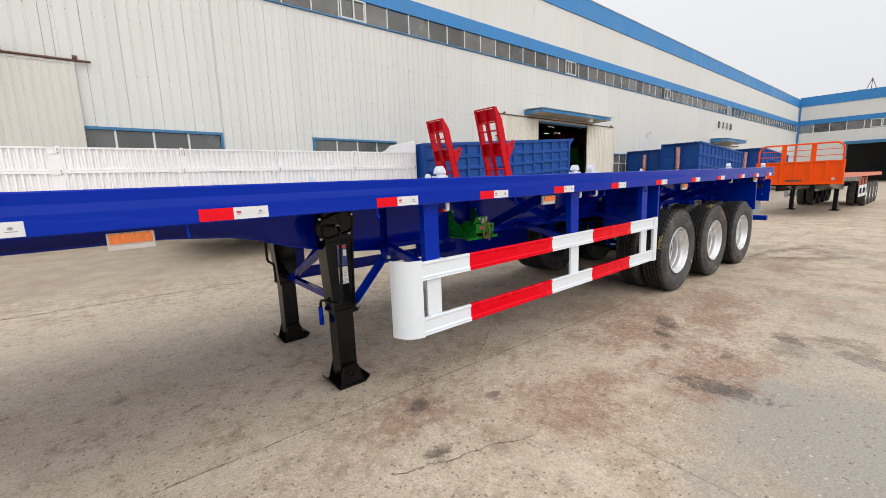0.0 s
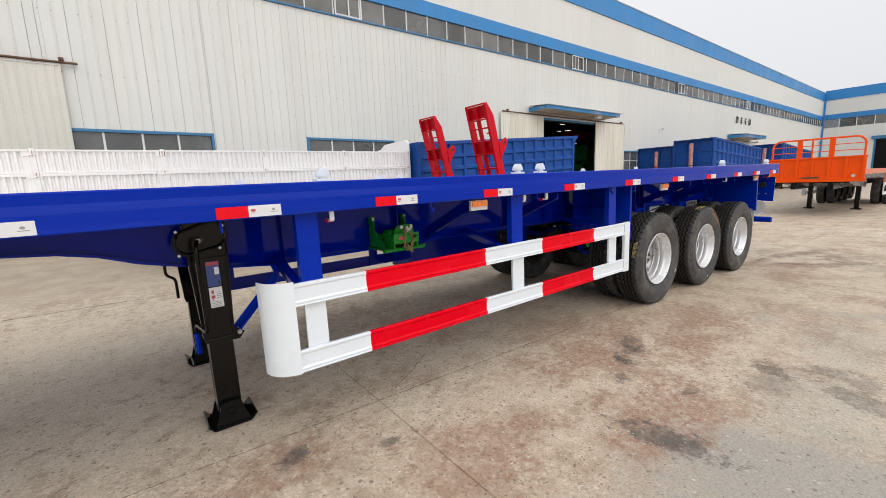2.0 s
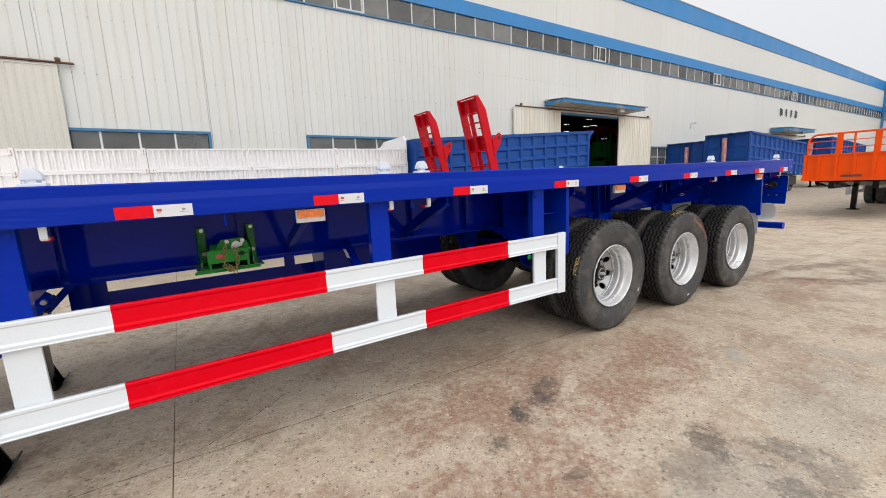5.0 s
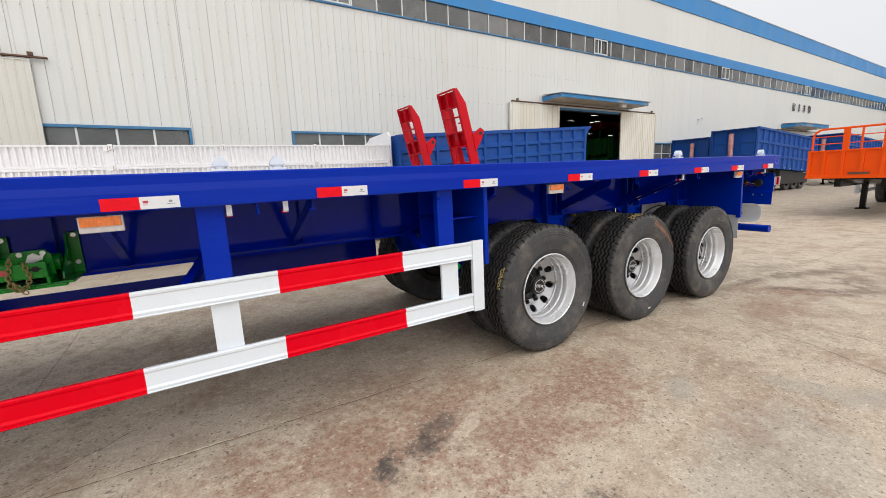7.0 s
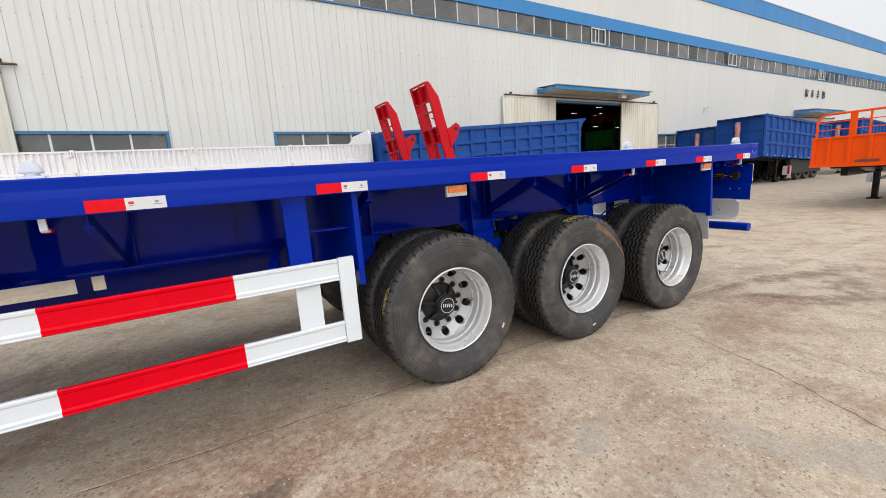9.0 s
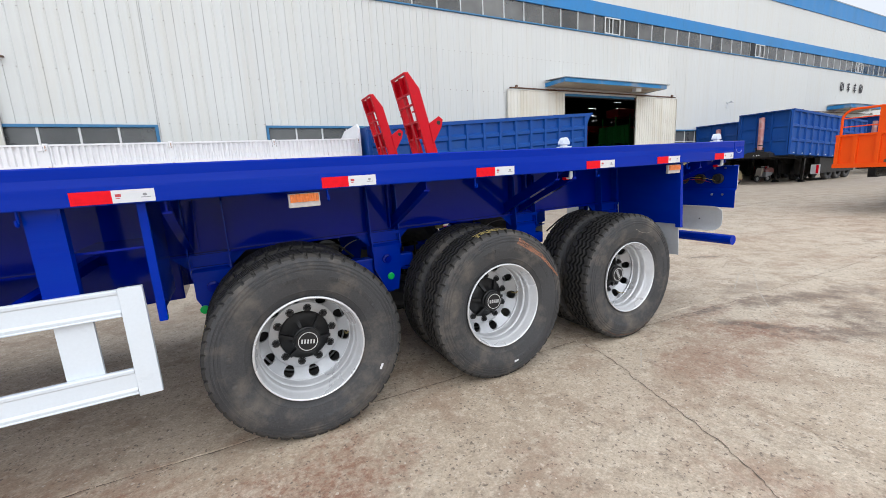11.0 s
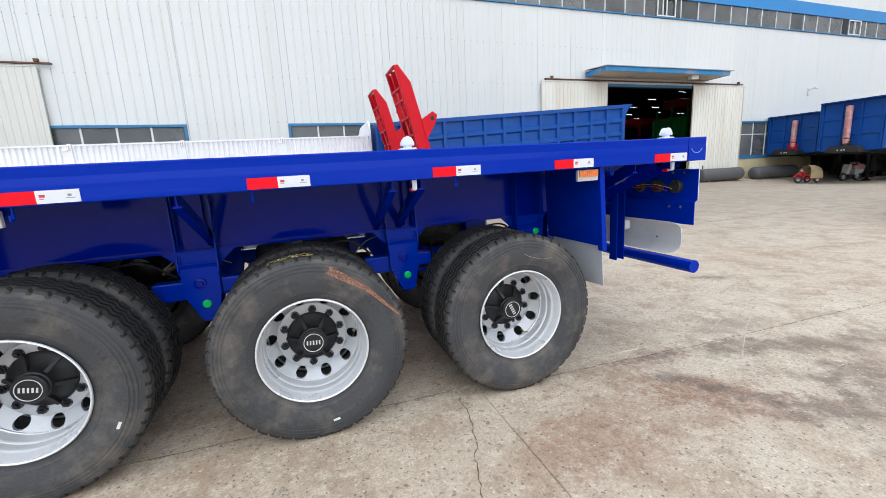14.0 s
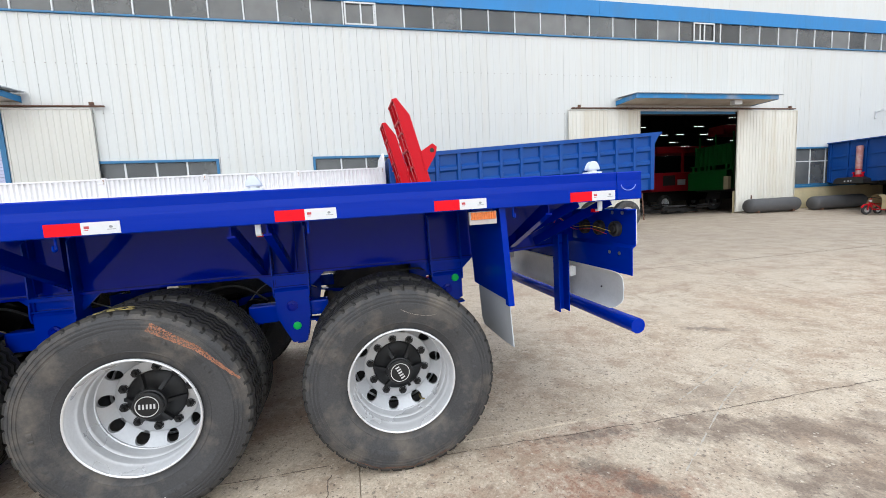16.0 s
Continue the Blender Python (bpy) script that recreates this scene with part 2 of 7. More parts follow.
# stains and painted-light patches on the yard: x, y, half length, half width, turn in degrees, strength
OIL = [(4.4, 1.72, 0.15, 0.08, 25, 0.7), (4.24, 1.6, 0.12, 0.075, 10, 0.95), (3.99, 1.54, 0.11, 0.065, 60, 0.95), (3.67, 1.38, 0.09, 0.04, 20, 0.75), (3.845, 0.98, 0.08, 0.04, 0, 0.6),
       (4.64, 0.73, 0.14, 0.09, 30, 0.75), (4.4, 0.68, 0.2, 0.12, 0, 0.4), (4.9, 0.45, 0.16, 0.09, -60, 0.6), (4.85, 0.25, 0.16, 0.1, 0, 0.5), (4.54, 0.22, 0.22, 0.13, 60, 0.6), (3.19, 0.85, 0.28, 0.1, 100, 0.85),
       (9.42, 1.8, 0.15, 0.09, -40, 0.6), (9.53, 1.61, 0.17, 0.06, -45, 0.6), (9.66, 1.45, 0.16, 0.06, -30, 0.6), (1.49, 2.05, 0.1, 0.06, 30, 0.85), (1.29, 1.6, 0.07, 0.045, 0, 0.85), (1.95, 1.83, 0.06, 0.035, 0, 0.7),
       (11.9, 3.51, 0.25, 0.06, -30, 0.6), (9.55, 2.11, 0.25, 0.04, -5, 0.5)]
RUSTY = [(3.8, 1.85, 0.6, 0.28, -8, 0.9), (4.55, 1.75, 0.6, 0.3, 5, 0.95), (4.75, 1.35, 0.5, 0.25, 0, 1.0), (3.5, 1.05, 0.5, 0.3, 0, 0.9), (2.42, 1.42, 0.45, 0.25, -10, 0.8), (5.45, 1.6, 0.5, 0.35, 0, 1.0), (4.3, 2.2, 0.6, 0.2, 0, 0.6),
         (1.4, 2.0, 0.45, 0.18, 10, 0.75), (9.25, 1.68, 0.35, 0.18, -20, 1.0), (9.6, 1.42, 0.4, 0.16, -20, 0.9), (8.5, 1.5, 0.4, 0.28, 0, 0.7), (9.45, 2.1, 0.5, 0.1, 0, 0.7), (7.6, 0.4, 0.5, 0.15, -60, 0.5), (6.3, 1.0, 0.5, 0.2, 30, 0.4)]
BROWN = [(10.7, 1.8, 0.75, 0.16, -18, 1.0), (10.5, 1.36, 0.35, 0.18, -10, 1.0), (10.0, 1.15, 0.5, 0.18, -25, 1.0), (10.65, 2.32, 0.35, 0.12, 0, 0.6), (11.3, 1.6, 0.5, 0.15, 0, 0.7), (10.9, 1.0, 0.5, 0.25, 20, 0.7), (9.7, 0.6, 0.5, 0.2, 30, 0.6)]
GREYS = [(3.0, -0.15, 1.1, 0.95, 5, 1.0), (6.67, 0.62, 0.32, 0.12, -72, 0.45), (7.0, 0.2, 0.4, 0.15, -45, 0.6), (6.0, 1.15, 0.2, 0.07, 30, 0.6), (4.3, 0.45, 0.6, 0.3, 10, 0.5), (5.7, 0.5, 0.7, 0.3, 10, 0.4)]
# First row: wide pale patch painting extra light onto the ground under the deck.
PALE_AND_LIT = [(-0.7, 4.5, 3.4, 2.3, 0, 0.7), (4.53, 1.6, 0.2, 0.05, 30, 0.9), (1.75, 1.0, 0.12, 0.3, 0, 0.6), (3.0, 1.2, 0.5, 0.12, 0, 0.4), (5.0, 1.75, 0.5, 0.12, 10, 0.5)]


def concrete():
    m = bpy.data.materials.new("worn_yard_concrete")
    m.use_nodes = True
    n, l = m.node_tree.nodes, m.node_tree.links
    b = n["Principled BSDF"]
    geo = n.new("ShaderNodeNewGeometry")

    def tex(scale, detail=8, rough=0.6):
        t = n.new("ShaderNodeTexNoise")
        t.inputs["Scale"].default_value, t.inputs["Detail"].default_value, t.inputs["Roughness"].default_value = scale, detail, rough
        l.new(geo.outputs["Position"], t.inputs["Vector"])
        return t.outputs[0]

    def remap(v, a, c, lo, hi):
        r = n.new("ShaderNodeMapRange")
        for k, q in enumerate((a, c, lo, hi)):
            r.inputs[k + 1].default_value = q
        l.new(v, r.inputs[0])
        return r.outputs[0]

    def blend(fac, a, c):
        x = n.new("ShaderNodeMix")
        x.data_type = "RGBA"
        l.new(fac, x.inputs[0])
        for k, v in ((6, a), (7, c)):
            if isinstance(v, tuple):
                x.inputs[k].default_value = (*v, 1)
            else:
                l.new(v, x.inputs[k])
        return x.outputs[2]

    def math2(op, a, c):
        x = n.new("ShaderNodeMath")
        x.operation = op
        for k, v in enumerate((a, c)):
            if isinstance(v, float):
                x.inputs[k].default_value = v
            else:
                l.new(v, x.inputs[k])
        return x.outputs[0]

    wide, mid, fine, grit = tex(0.35, 6), tex(2.2, 10, 0.68), tex(14, 8, 0.7), tex(70, 5, 0.7)
    col = blend(remap(wide, 0.35, 0.65, 0, 1), (0.452, 0.358, 0.260), (0.565, 0.484, 0.376))
    col = blend(remap(mid, 0.46, 0.66, 0, 0.8), col, (0.328, 0.248, 0.175))
    col = blend(remap(fine, 0.5, 0.68, 0, 0.8), col, (0.633, 0.550, 0.435))
    col = blend(remap(tex(9, 9, 0.75), 0.55, 0.66, 0, 0.6), col, (0.226, 0.176, 0.133))
    col = blend(remap(tex(34, 6, 0.7), 0.585, 0.66, 0, 0.9), col, (0.136, 0.105, 0.080))
    col = blend(remap(tex(23, 7, 0.72), 0.585, 0.68, 0, 0.7), col, (0.746, 0.649, 0.519))
    col = blend(remap(tex(1.1, 9, 0.7), 0.5, 0.66, 0, 0.5), col, (0.373, 0.259, 0.180))

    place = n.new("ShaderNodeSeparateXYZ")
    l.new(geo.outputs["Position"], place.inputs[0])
    # Evener, darker tan with distance towards the hall.
    far_tone = remap(math2("ADD", place.outputs[1], math2("MULTIPLY", wide, 3.0)), 5.0, 10.0, 0, 0.8)
    col = blend(far_tone, col, blend(remap(mid, 0.35, 0.65, 0, 1), (0.36, 0.295, 0.222), (0.3, 0.247, 0.19)))

    def patches(rows, edge, soft=None):
        total = None
        for x, y, a, c, turn, power in rows:
            mp = n.new("ShaderNodeMapping")
            mp.vector_type = "TEXTURE"
            mp.inputs["Location"].default_value, mp.inputs["Rotation"].default_value = (x, y, 0), (0, 0, radians(turn))
            mp.inputs["Scale"].default_value = (a, c, 1e4)
            l.new(geo.outputs["Position"], mp.inputs[0])
            ln = n.new("ShaderNodeVectorMath")
            ln.operation = "LENGTH"
            l.new(mp.outputs[0], ln.inputs[0])
            rough = math2("ADD", ln.outputs["Value"], edge)
            one = remap(rough, 0.72, 1.12 if soft is None else soft, power, 0.0)
            total = one if total is None else math2("MAXIMUM", total, one)
        return total

    def cells(scale):
        v = n.new("ShaderNodeTexVoronoi")
        v.inputs["Scale"].default_value, v.inputs["Randomness"].default_value = scale, 1.0
        warp = n.new("ShaderNodeVectorMath")
        warp.operation = "ADD"
        wob = n.new("ShaderNodeTexNoise")
        wob.inputs["Scale"].default_value = scale * 1.7
        half = n.new("ShaderNodeVectorMath")
        half.operation = "SCALE"
        half.inputs["Scale"].default_value = 0.5 / scale
        l.new(geo.outputs["Position"], wob.inputs["Vector"])
        l.new(wob.outputs["Color"], half.inputs[0])
        l.new(geo.outputs["Position"], warp.inputs[0])
        l.new(half.outputs[0], warp.inputs[1])
        l.new(warp.outputs[0], v.inputs["Vector"])
        pick = n.new("ShaderNodeSeparateColor")
        l.new(v.outputs["Color"], pick.inputs[0])
        return v.outputs["Distance"], pick.outputs[0], pick.outputs[1]

    def chips(scale, share, size, strength):
        d, pick, other = cells(scale)
        near = remap(math2("SUBTRACT", d, math2("MULTIPLY", other, size)), 0.0, 0.06, 1.0, 0.0)
        return math2("MULTIPLY", near, remap(pick, 1.0 - share, 1.01 - share, 0.0, strength))

    ragged = math2("ADD", remap(tex(9.0, 10, 0.72), 0.3, 0.7, -0.95, 0.95), remap(tex(38.0, 6, 0.7), 0.3, 0.7, -0.35, 0.35))
    broad = math2("ADD", remap(tex(3.2, 10, 0.72), 0.3, 0.7, -0.95, 0.95), remap(tex(16.0, 8, 0.75), 0.3, 0.7, -0.4, 0.4))
    col = blend(patches(GREYS, remap(tex(2.2, 9, 0.66), 0.3, 0.7, -0.4, 0.4), 1.3), col, (0.345, 0.315, 0.27))
    speckle = remap(tex(20, 7, 0.78), 0.42, 0.58, 0.25, 0.95)
    col = blend(math2("MULTIPLY", patches(RUSTY, broad, 1.5), speckle), col, (0.28, 0.155, 0.102))
    col = blend(math2("MULTIPLY", patches(BROWN, broad, 1.4), remap(tex(7, 8, 0.72), 0.38, 0.58, 0.2, 0.9)), col, (0.2, 0.15, 0.112))
    col = blend(math2("MULTIPLY", patches(PALE_AND_LIT, ragged), remap(fine, 0.35, 0.6, 0.4, 1.0)), col, (0.6, 0.51, 0.4))
    col = blend(math2("MULTIPLY", patches(OIL, ragged, 1.25), remap(fine, 0.35, 0.55, 0.35, 1.0)), col, (0.08, 0.066, 0.058))
    # Chips grow fainter towards the hall.
    far_fade = remap(place.outputs[1], 5.0, 9.0, 1.0, 0.35)
    col = blend(math2("MULTIPLY", chips(24, 0.2, 0.28, 0.75), far_fade), col, (0.2, 0.16, 0.125))
    col = blend(math2("MULTIPLY", chips(46, 0.22, 0.3, 0.8), far_fade), col, (0.14, 0.11, 0.088))
    col = blend(math2("MULTIPLY", chips(37, 0.2, 0.28, 0.6), far_fade), col, (0.66, 0.6, 0.5))
    grain = n.new("ShaderNodeVectorMath")
    grain.operation = "SCALE"
    l.new(col, grain.inputs[0])
    l.new(remap(grit, 0.32, 0.68, 0.76, 1.24), grain.inputs["Scale"])
    l.new(grain.outputs[0], b.inputs["Base Color"])
    l.new(remap(mid, 0.3, 0.7, 0.62, 0.9), b.inputs["Roughness"])
    bp = n.new("ShaderNodeBump")
    bp.inputs["Strength"].default_value, bp.inputs["Distance"].default_value = 0.45, 0.006
    l.new(math2("ADD", fine, math2("MULTIPLY", grit, 0.5)), bp.inputs["Height"])
    l.new(bp.outputs[0], b.inputs["Normal"])
    return m


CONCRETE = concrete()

# ---- mesh helpers ----


def link(name, bm, mat, parent=None, label="", off=(0, 0, 0), smooth=False):
    """Makes ONE mesh object out of a bmesh, under parent."""
    if any(off):
        bmesh.ops.translate(bm, verts=bm.verts, vec=Vector(off))
    me = bpy.data.meshes.new(name)
    bmesh.ops.recalc_face_normals(bm, faces=bm.faces)
    bm.to_mesh(me)
    bm.free()
    mats = mat if isinstance(mat, (list, tuple)) else [mat]
    for x in mats:
        me.materials.append(x)
    if smooth:
        me.shade_smooth()
        me.set_sharp_from_angle(angle=radians(35))
    ob = new(name, me)
    ob.parent = parent
    return tagged(ob, label)


def part(name, bm, mat, parent, label="", off=(0, 0, 0), smooth=False):
    return link(name, bm, mat, parent, label, off, smooth)


def repeat(ob, x, y, z, rx=0, ry=0, rz=0):
    """One more object on the same mesh, under the same parent."""
    o = ob.copy()
    scene.collection.objects.link(o)
    o.parent = ob.parent
    o.matrix_basis = pose(x, y, z, rx, ry, rz)
    return o


def thing(name, x, y, z, label, category, group="", kind="", rx=0, ry=0, rz=0):
    ob = new(name)
    ob.matrix_basis = pose(x, y, z, rx, ry, rz)
    ob.empty_display_size = 0.1
    return tagged(ob, label, category, group, kind)


def box(bm, x0, x1, y0, y1, z0, z1, bevel=0.0):
    v = bmesh.ops.create_cube(bm, size=1)["verts"]
    for p in v:
        p.co = Vector(((x0 + x1) / 2 + p.co.x * (x1 - x0), (y0 + y1) / 2 + p.co.y * (y1 - y0), (z0 + z1) / 2 + p.co.z * (z1 - z0)))
    if bevel:
        bmesh.ops.bevel(bm, geom=list({e for p in v for e in p.link_edges}), offset=bevel, segments=2, affect="EDGES", profile=0.6)
    return bm


def bar(bm, p, q, w, h, up=(0, 0, 1)):
    """A square bar from p to q, w across and h along up."""
    p, q, up = Vector(p), Vector(q), Vector(up)
    d = (q - p).normalized()
    s = d.cross(up).normalized()
    u = s.cross(d)
    ring = [[bm.verts.new(o + s * (a * w / 2) + u * (b * h / 2)) for a, b in ((-1, -1), (1, -1), (1, 1), (-1, 1))] for o in (p, q)]
    for k in range(4):
        bm.faces.new((ring[0][k], ring[0][(k + 1) % 4], ring[1][(k + 1) % 4], ring[1][k]))
    bm.faces.new(ring[0]), bm.faces.new(ring[1])
    return bm


def rod(bm, points, r, seg=10, caps=True):
    """A round rod along a polyline."""
    pts = [Vector(p) for p in points]
    rings, side = [], None
    for k, p in enumerate(pts):
        d = (pts[min(k + 1, len(pts) - 1)] - pts[max(k - 1, 0)]).normalized()
        if side is None:
            side = d.cross(Vector((0, 0, 1)) if abs(d.z) < 0.9 else Vector((1, 0, 0))).normalized()
        side = (side - d * side.dot(d)).normalized()
        u = d.cross(side)
        rr = r[k] if isinstance(r, (list, tuple)) else r
        rings.append([bm.verts.new(p + (side * math.cos(2 * math.pi * j / seg) + u * math.sin(2 * math.pi * j / seg)) * rr) for j in range(seg)])
    for a, b in zip(rings, rings[1:]):
        for j in range(seg):
            bm.faces.new((a[j], a[(j + 1) % seg], b[(j + 1) % seg], b[j]))
    if caps:
        bm.faces.new(rings[0]), bm.faces.new(rings[-1])
    return bm


def bent(points, r=0.05, steps=4):
    """A polyline with its corners rounded."""
    pts = [Vector(p) for p in points]
    out = [pts[0]]
    for a, b, c in zip(pts, pts[1:], pts[2:]):
        k = min(r, (b - a).length * 0.45, (c - b).length * 0.45)
        s, e = b + (a - b).normalized() * k, b + (c - b).normalized() * k
        for i in range(steps + 1):
            t = i / steps
            out.append(s * (1 - t) ** 2 + b * 2 * t * (1 - t) + e * t * t)
    return out + [pts[-1]]


def prism(bm, poly, axis, a, b):
    """A flat outline pushed from a to b along an axis; poly lies in the other two axes, in order."""
    def at(p, v):
        q = list(p)
        q.insert(axis, v)
        return Vector(q)
    lo, hi = [bm.verts.new(at(p, a)) for p in poly], [bm.verts.new(at(p, b)) for p in poly]
    k = len(poly)
    for j in range(k):
        bm.faces.new((lo[j], lo[(j + 1) % k], hi[(j + 1) % k], hi[j]))
    bm.faces.new(lo), bm.faces.new(hi)
    return bm


def lathe(bm, profile, seg=48, closed=False):
    """Turns (radius, y) pairs about the y axis."""
    rings = [[bm.verts.new((r * math.cos(2 * math.pi * j / seg), y, r * math.sin(2 * math.pi * j / seg))) for j in range(seg)] for r, y in profile]
    pairs = list(zip(rings, rings[1:])) + ([(rings[-1], rings[0])] if closed else [])
    for a, b in pairs:
        for j in range(seg):
            bm.faces.new((a[j], a[(j + 1) % seg], b[(j + 1) % seg], b[j]))
    return bm


def disc(bm, y, r, seg=24):
    bm.faces.new([bm.verts.new((r * math.cos(2 * math.pi * j / seg), y, r * math.sin(2 * math.pi * j / seg))) for j in range(seg)])
    return bm


def B():
    return bmesh.new()


def ground(x, y):
    """Height of the yard, which falls gently away from the hall."""
    rise, dip, ramp = 0.022 * max(0.0, min(y, 17.0) - 4), min(max((x - 25.94) / 7.4375, 0.0), 1.0), min(max((y - 14.285) / 2.685, 0.0), 1.0)
    rise += dip * ((0.286 + 0.1) * ramp - 0.1 - rise) if y > 4 else -0.1 * dip * min(max(y / 4, 0.0), 1.0)
    return -0.008 * (min(max(x, 3.0), 10.0) - 5) - 0.004 * (min(max(x, -4.0), 3.0) - 3) + rise

# ---- the yard and the hall ----
WALL = 17.0
SILL, GLASS_TOP, BAND_TOP, UPPER_TOP, PARAPET = 8.6, 9.5, 10.15, 12.58, 13.8
WEST, EAST = -16.2, 93.0


def yard():
    bm = B()
    xs = [-700, -200, -60, -20, -4, 0, 4, 7, 10, 14, 20] + [25.94 + 1.4875 * k for k in range(6)] + [45, 70, 93.3, 250, 700]
    ys = [-700, -200, -60, -20, -6, 0, 1.11, 2.28, 4, 7, 10, 11.6, 12.9425, 14.285, 15.6275, 16.97, 17.4, 60, 200, 700]
    rows = [[bm.verts.new((x, y, ground(x, y) - 0.018)) for x in xs] for y in ys]
    for a, b in zip(rows, rows[1:]):
        for k in range(len(xs) - 1):
            bm.faces.new((a[k], a[k + 1], b[k + 1], b[k]))
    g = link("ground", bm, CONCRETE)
    return tagged(g, "worn grey-brown concrete yard with stains and cracks", "ground", kind="structure")


yard_ground = yard()


def hall_wall():
    """The backing of the long wall, with its openings cut through."""
    bm = B()
    y0, y1 = WALL + 0.035, WALL + 0.2
    openings = [(-7.2, -3.0, -0.2, 5.35), (-0.67, 3.55, 1.6, 3.58), (6.95, 11.1, 1.6, 3.58), (21.86, 28.0, -0.2, 5.33), (31.45, 36.0, 1.47, 3.5)]
    x = WEST
    for a, b, lo, hi in openings:
        box(bm, x, a, y0, y1, -0.3, SILL - 0.06)
        box(bm, a, b, y0, y1, hi, SILL - 0.06)
        if lo > 0:
            box(bm, a, b, y0, y1, -0.3, lo)
        x = b
    box(bm, x, EAST, y0, y1, -0.3, SILL - 0.06)
    box(bm, WEST, EAST, y0, y1, GLASS_TOP, PARAPET - 0.05)
    w = link("wall_north", bm, JOINT)
    tagged(w, "long white ribbed metal wall of the factory hall", "wall", kind="structure")
    return w, openings


wall_north, OPENINGS = hall_wall()
SHEET = 0.9
sheet_cache = {}


def sheet_mesh(width, phase, z0, z1, mat, deep=0.018):
    """A ribbed wall sheet: flat pans with raised ribs every 0.3 m, folded edges."""
    key = (round(width, 3), round(phase, 3), round(z0, 3), round(z1, 3), mat.name, deep)
    if key in sheet_cache:
        return sheet_cache[key]
    prof = [(0.0, 0.03), (0.0, 0.0)]
    k = math.ceil((phase - 0.05) / 0.3)
    while k * 0.3 - phase < width - 0.05:
        c = k * 0.3 - phase
        if c > 0.05:
            prof += [(c - 0.03, 0.0), (c - 0.014, -deep), (c + 0.014, -deep), (c + 0.03, 0.0)]
        k += 1
    prof += [(width, 0.0), (width, 0.03)]
    bm = B()
    lo, hi = [bm.verts.new((x, y, z0)) for x, y in prof], [bm.verts.new((x, y, z1)) for x, y in prof]
    for j in range(len(prof) - 1):
        bm.faces.new((lo[j], lo[j + 1], hi[j + 1], hi[j]))
    bmesh.ops.recalc_face_normals(bm, faces=bm.faces)
    me = bpy.data.meshes.new("sheet")
    bm.to_mesh(me)
    bm.free()
    me.materials.append(mat)
    sheet_cache[key] = me
    return me


def hang(parent, mat, x0, x1, z0, z1, y, holes=(), wide=SHEET, deep=0.018):
    """Hangs sheets from x0 to x1, cut round the holes."""
    cuts = sorted({x0, x1} | {e for a, b, *_ in holes for e in (a, b) if x0 < e < x1} | {k * wide for k in range(math.ceil(x0 / wide), math.ceil(x1 / wide))})
    for a, b in zip(cuts, cuts[1:]):
        if b - a < 0.012:
            continue
        spans = [(z0, z1)]
        for p, q, lo, hi in holes:
            if p < (a + b) / 2 < q:
                spans = [s for u, v in spans for s in ((u, min(v, lo)), (max(u, hi), v)) if s[1] - s[0] > 0.05]
        for u, v in spans:
            o = new("sheet", sheet_mesh(b - a - 0.01, a % 0.3, u, v, mat, deep))
            o.parent, o.location = parent, (a, y, 0)


def plinth():
    bm = B()
    x = WEST
    for a, b in ((-7.2, -3.0), (21.86, 27.56)):
        box(bm, x, a, WALL - 0.02, WALL + 0.03, -0.3, 1.36)
        x = b
    box(bm, x, EAST, WALL - 0.02, WALL + 0.03, -0.3, 1.36)
    p = tagged(link("plinth", bm, PLASTER), "low cream plastered base of the hall wall", "wall base", kind="structure")
    bm = B()
    for a, b in ((31.4, EAST),):
        box(bm, a, b, WALL - 0.06, WALL + 0.02, 1.365, 1.46, 0.01)
    tagged(link("sill_trim", bm, FRAME_BLUE), "blue painted ledge on top of the wall base", "trim", kind="structure")
    return p


plinth()


def bands():
    for name, z0, z1, proud, label in (("trim_parapet", UPPER_TOP, PARAPET, 0.07, "wide blue band along the hall roofline"),
                                       ("trim_clerestory", GLASS_TOP, BAND_TOP, 0.05, "blue band above the high windows")):
        bm = B()
        x = WEST
        while x < EAST - 0.1:
            e = min(x + 6.0, EAST)
            box(bm, x + 0.003, e - 0.003, WALL - proud, WALL + 0.03, z0, z1)
            x = e
        tagged(link(name, bm, TRIM), label, "trim", kind="structure")
    bm = B()
    box(bm, WEST, EAST, WALL - 0.07, WALL + 0.03, SILL - 0.06, SILL, 0.008)
    tagged(link("trim_sill", bm, FRAME_BLUE), "thin blue sill below the high windows", "trim", kind="structure")
    bm = B()
    box(bm, WEST, EAST, WALL - 0.1, WALL + 0.3, PARAPET, PARAPET + 0.06)
    tagged(link("coping", bm, ROOF), "grey metal coping on the parapet", "trim", kind="structure")


bands()


